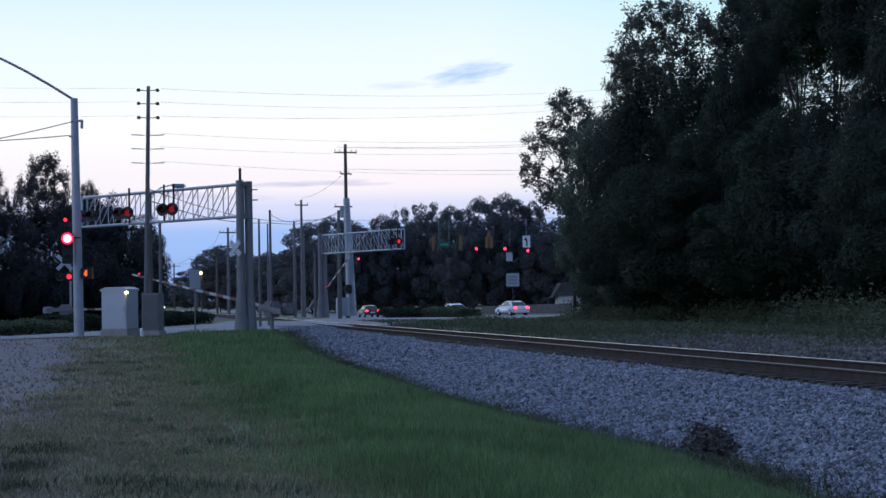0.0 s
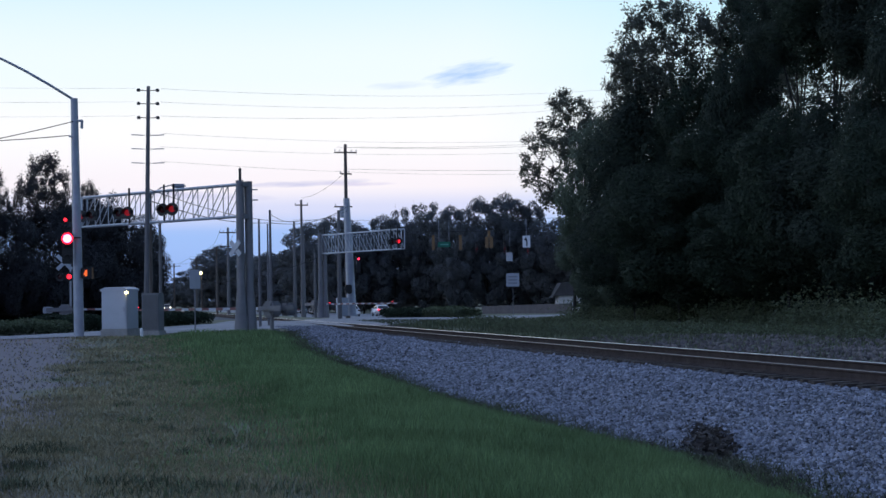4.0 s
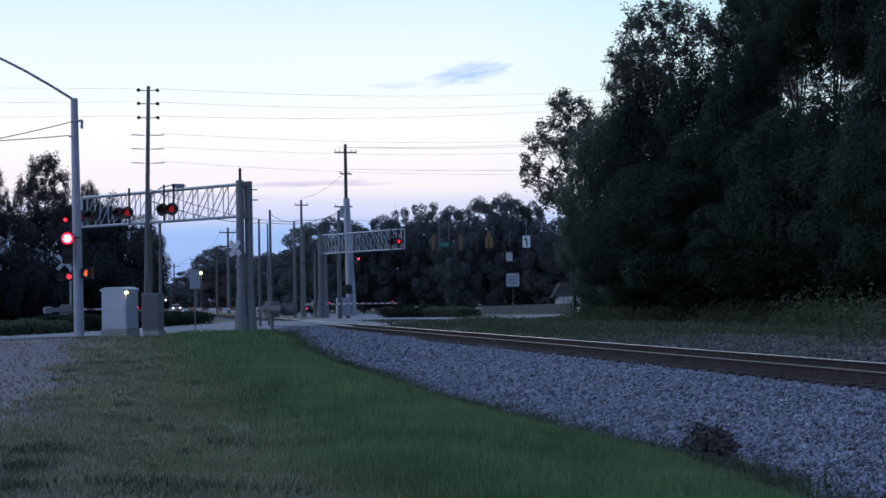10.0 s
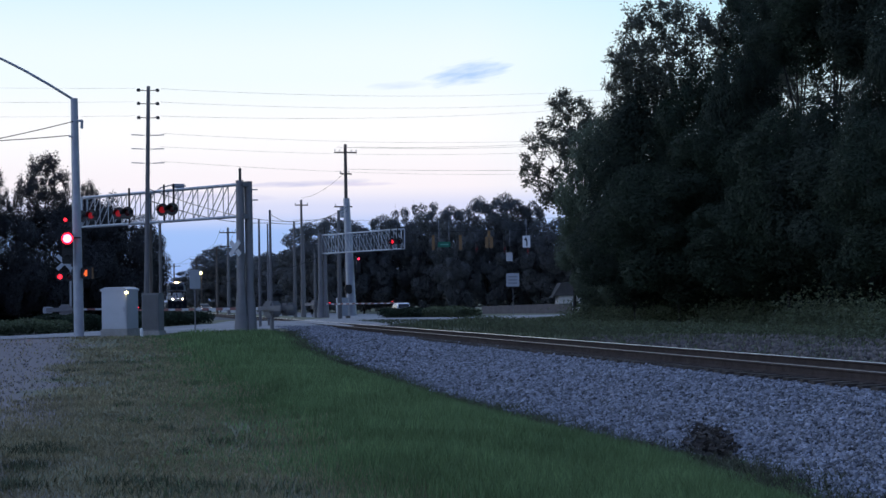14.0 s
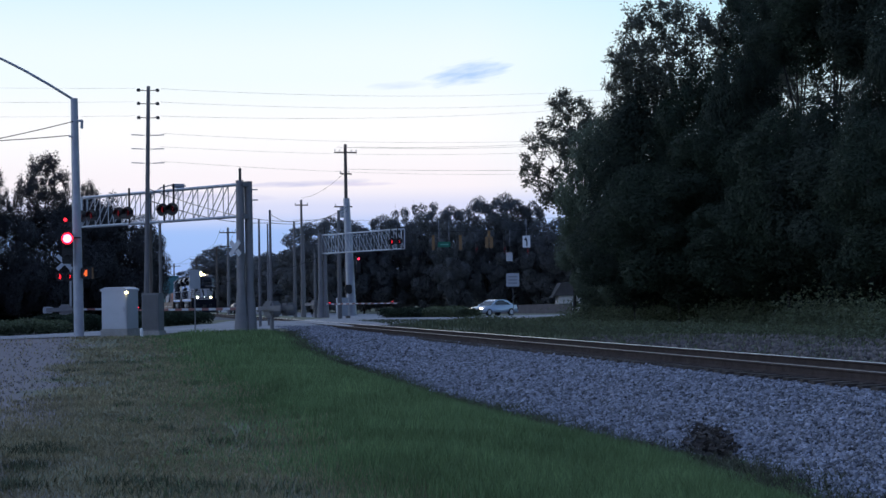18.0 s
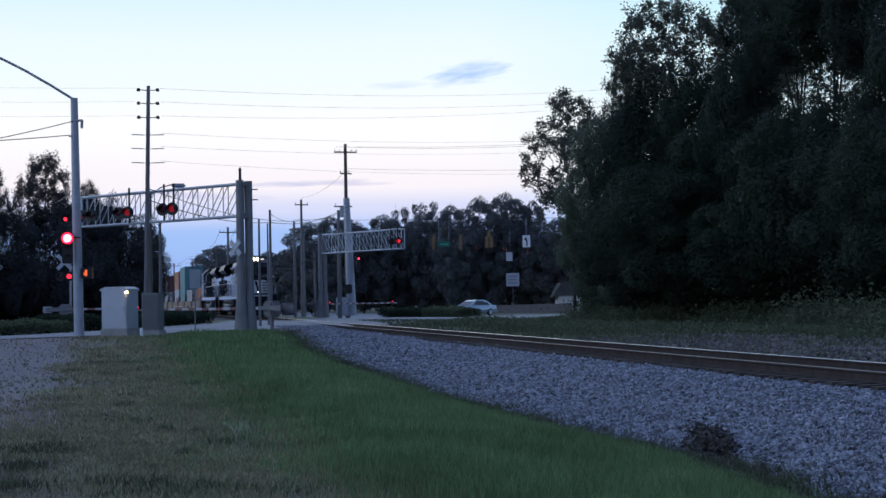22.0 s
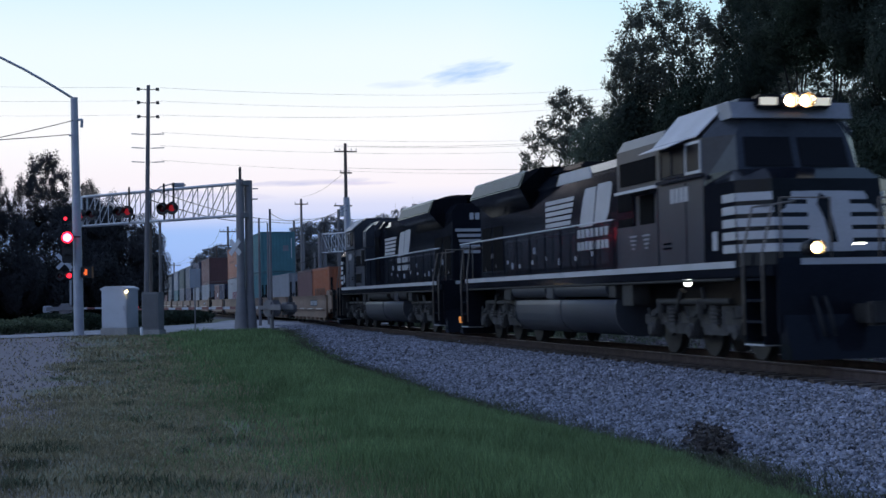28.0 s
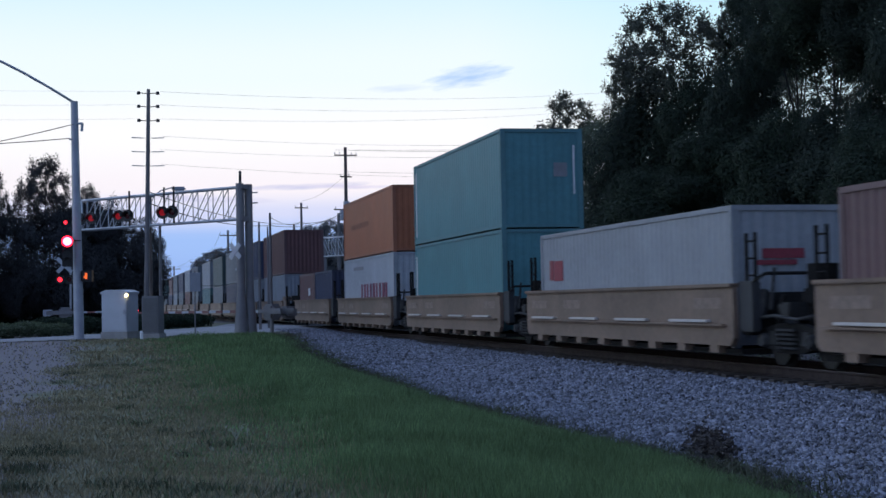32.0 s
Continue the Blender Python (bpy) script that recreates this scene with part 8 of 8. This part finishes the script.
# ---------------------------------------------------------------- grass
def blades(name, x, y, height, width, mat, label, bend=0.5):
    """Grass: each blade a bent, tapering strip."""
    n = len(x)
    z = ground_z(x, y) - 0.01
    h = height * RNG.uniform(0.5, 1.25, n)
    a = RNG.uniform(0, 2 * math.pi, n)
    lean = bend * RNG.uniform(0.2, 1.0, n) * h
    w = width * RNG.uniform(0.7, 1.3, n)
    ca, sa = np.cos(a), np.sin(a)
    b = RNG.uniform(0, 2 * math.pi, n)
    dx, dy = np.cos(b) * lean, np.sin(b) * lean
    P = lambda f, g, k: np.stack([x + dx * f + ca * w * k, y + dy * f + sa * w * k, z + h * g], 1)
    V = np.stack([P(0, 0, -0.5), P(0, 0, 0.5), P(0.3, 0.6, 0.36), P(0.3, 0.6, -0.36), P(1, 1, 0.0)], 1).reshape(-1, 3)
    i = np.arange(n)[:, None] * 5
    F = np.concatenate([i + np.array([0, 1, 2]), i + np.array([0, 2, 3]), i + np.array([3, 2, 4])], 0)
    return tagged(new(name, arrays(name, V, F, mat)), label, "grass", kind="stuff")


def edge_of_lawn(y):
    """Where the mown lawn gives way to the tall green grass."""
    return 1.85 + 0.009 * (y - 14) + 0.22 * np.sin(y * 0.7) + 0.12 * np.sin(y * 1.9)


def patchy(x, y):
    return 0.5 + 0.5 * np.sin(x * 2.1 + 1.7 * np.sin(y * 0.9)) * np.sin(y * 1.3 + 1.1 * np.sin(x * 1.7))


for y0, y1, n, h, w in ((10.5, 17, 70000, 0.20, 0.010), (17, 26, 60000, 0.22, 0.013), (26, 42, 46000, 0.24, 0.020), (42, 64, 26000, 0.24, 0.034)):
    y = RNG.uniform(y0, y1, n)
    x = edge_of_lawn(y) - 0.3 + (toe(y) + 0.25 - edge_of_lawn(y) + 0.3) * RNG.uniform(0, 1, n) ** 0.85 + RNG.normal(size=n) * 0.28 * (RNG.uniform(0, 1, n) < 0.35)
    x = np.minimum(x, toe(y) + 0.05 - np.abs(RNG.normal(size=n)) * 0.15)
    keep = RNG.uniform(0, 1, n) < 0.45 + 0.55 * patchy(x, y)
    x, y = x[keep], y[keep]
    tall_h = h * (0.45 + 0.75 * smoothstep(0, 1.6, x - edge_of_lawn(y)) * (0.7 + 0.5 * patchy(x * 0.6, y * 0.6)))
    tall_h *= 0.30 + 0.70 * smoothstep(0.1, 1.5, toe(y) - x)
    inner = x - edge_of_lawn(y)
    mix = RNG.uniform(0, 1, len(x)) < np.clip(0.85 - inner * 0.75, 0.0, 0.9)
    blades("tall_grass", x[mix], y[mix], tall_h[mix] * 0.7, w, M_LAWN, "dry blades where lawn and tall grass meet")
    x, y, tall_h = x[~mix], y[~mix], tall_h[~mix]
    blades("tall_grass", x, y, tall_h, w, M_GRASS, "tall green grass between lawn and track")
for y0, y1, n, h, w in ((10.5, 17, 44000, 0.055, 0.009), (17, 27, 44000, 0.06, 0.013), (27, 44, 30000, 0.07, 0.022), (44, 66, 18000, 0.08, 0.036)):
    y = RNG.uniform(y0, y1, n)
    x = RNG.uniform(-6.5, 1.6, n) * (0.35 + 0.65 * y / 66) + 0.8
    x = np.minimum(x, edge_of_lawn(y) + RNG.uniform(-0.6, 0.5, n))
    bare = smoothstep(-0.5, -1.3, x + 0.35 * np.sin(y * 0.5)) * smoothstep(20, 32, y)
    bare = np.maximum(bare, 0.8 * np.exp(-((y - 55 - 1.5 * np.sin(x * 2)) / 2.6) ** 2) * smoothstep(1.2, 0.2, x))
    keep = RNG.uniform(0, 1, n) < (0.45 + 0.55 * patchy(x * 0.8, y * 0.7)) * (1 - 0.93 * bare)
    blades("lawn_grass", x[keep], y[keep], h, w, M_LAWN, "short dry mown grass", 0.9)
    m = n // 9
    y = RNG.uniform(y0, y1, m)
    x = edge_of_lawn(y) + 0.5 - 0.9 * np.abs(RNG.normal(size=m))
    keep = RNG.uniform(0, 1, m) < 0.2 + 0.8 * patchy(x * 0.9 + 1.0, y * 0.5)
    blades("lawn_grass", x[keep], y[keep], h * 1.3, w, M_GRASS, "short green grass at the lawn's edge", 0.9)
for y0, y1, n in ((20, 80, 34000),):
    y = RNG.uniform(y0, y1, n)
    x = RNG.uniform(16.5, 33, n) + (y - 20) * 0.06
    keep = RNG.uniform(0, 1, n) < 0.3 + 0.7 * patchy(x * 0.5, y * 0.4)
    soil = smoothstep(62, 46, y) * smoothstep(24.5, 20, x)
    keep &= RNG.uniform(0, 1, n) > 0.72 * soil
    blades("verge_grass", x[keep], y[keep], 0.20, 0.04, M_VERGE, "rough grass on the far bank")
n = 10000
y = RNG.uniform(52, 92, n)
blades("verge_grass", 15.3 + RNG.uniform(0, 8.0, n), y, 0.15, 0.05, M_VERGE, "rough grass on the far bank")
n = 16000
y = RNG.uniform(78, 128, n)
x = 14 + (y - 80) * 0.58 + RNG.uniform(1.5, 16, n)
blades("verge_grass", x, y, 0.22, 0.06, M_SHRUB, "rough grass beside the far road")

# a heap of dead weeds on the ballast, and bare stones by the lawn
hx, hy = 7.62, 18.3
q = RNG.normal(size=(1500, 3)) * (0.11, 0.18, 0.07)
u = RNG.normal(size=1500)
q[:, 0] += 0.20 * u
q[:, 1] += 0.62 * u
q[:, 2] = np.abs(q[:, 2]) + 0.02 + on_bed(q[:, 0] + hx, q[:, 1] + hy)
thicket("dead_weeds", q + (hx, hy, 0), 0.07, material("dead_weed", (0.048, 0.040, 0.037), 0.9, 0, 0.6, 1.5, 3, 30, 0.0, vary=0.4), "clump of dead brown weeds on the stones", category="weeds")

scatter_stones("lot_gravel", lambda y: -1.2 - 0.075 * y, -0.75, 25, 62, 700, 0.05, ground_z, material("lot_gravel_stone", (0.14, 0.125, 0.13), 0.9, 0, 0.6, 1.4, 4, 50, 0.2, 60, vary=0.5), "fine grey gravel and dirt beside the lawn")
# darker tufts of weeds in the mown lawn
for k in range(24):
    cy = 11.5 + 34 * RNG.uniform(0, 1) ** 1.6
    cx = RNG.uniform(-0.058 * cy, 2.0)
    m = RNG.integers(40, 130)
    if k == 0:
        tx, ty = [], []
    tx.append(cx + RNG.normal(size=m) * 0.16)
    ty.append(cy + RNG.normal(size=m) * 0.22)
for cx, cy, m, r in ((-0.8, 16.3, 260, 0.15), (-0.8, 14.6, 200, 0.15), (-0.74, 18.2, 90, 0.10), (-0.36, 18.1, 80, 0.09), (0.4, 14.2, 130, 0.15), (0.85, 20.9, 60, 0.07),
                     (0.9, 17.2, 50, 0.05), (0.35, 25.5, 60, 0.09), (0.1, 14.4, 70, 0.15)):
    tx.append(cx + RNG.normal(size=m) * r)
    ty.append(cy + RNG.normal(size=m) * r * 1.6)
blades("lawn_weeds", np.concatenate(tx), np.concatenate(ty), 0.10, 0.014, M_VERGE, "dark weedy tufts in the mown grass", 0.9)
# withered fringe between the grass and the stones
M_WITHERED = material("withered_grass", (0.088, 0.092, 0.064), 0.9, 0, 0.6, 1.4, 1.2, 8, 0.0, vary=0.4, spec=0.1)
for n, spread, h, shift in ((42000, 0.36, 0.13, -0.30), (12000, 0.34, 0.07, 0.25)):
    y = 10.5 + 56 * RNG.uniform(0, 1, n) ** 1.4
    x = toe(y) + RNG.normal(size=n) * spread + shift
    keep = RNG.uniform(0, 1, n) < 0.25 + 0.75 * patchy(x * 1.3, y * 0.8)
    blades("withered_grass", x[keep], y[keep], h, 0.016, M_WITHERED, "withered brown grass along the stones", 1.2)


def motions():
    # crossing lenses turn between their lit and dark faces with the beat
    def face(lens, at, changes, lit0, turn):
        a = turn if lit0 else turn + 180.0
        rows = [(0.0, at, a)]
        for t in changes:
            if not 0.05 < t < 31.85:
                continue
            rows.append((t, at, a))
            rows.append((t + 1 / 30, at, a + 60))
            rows.append((t + 2 / 30, at, a + 120))
            a += 180
            rows.append((t + 0.1, at, a))
        rows.append((32.0, at, a))
        walk(lens, [(t, Matrix.Translation(p) @ pose(0, 0, 0, 0, 0, r)) for t, p, r in rows])

    # the first of each pair is lit while t / BEAT + 0.46 has a fraction below one half
    beats = [(k / 2 - 0.46) * BEAT for k in range(1, 46)]
    for lens, at, first, turn in FLASHERS:
        face(lens, at, beats, first, turn)
    blink = [2.45, 2.85] + [s + f for s in range(3, 32) for f in (0.42, 0.88)]
    for lens, at, k in SIGNALS:
        face(lens, at, [2.35] if k == 0 else blink, k == 0, 180.0)

    def swing(arm, rows):
        walk(arm, [(t, Matrix.Translation((0, 0, 1.08)) @ pose(0, 0, 0, 0, -a, 0)) for t, a in rows])

    swing(arm_a, [(0, 9.2), (1, 6.9), (2, 3.2), (2.8, 0), (6, 0), (32, 0)])
    swing(arm_b, [(0, 34), (0.5, 28.3), (1, 22.4), (1.5, 17.0), (2.0, 11.8), (2.5, 6.8), (3.0, 2.0), (3.4, 0), (6, 0), (32, 0)])
    train_motion()
    traffic_motion()


motions()
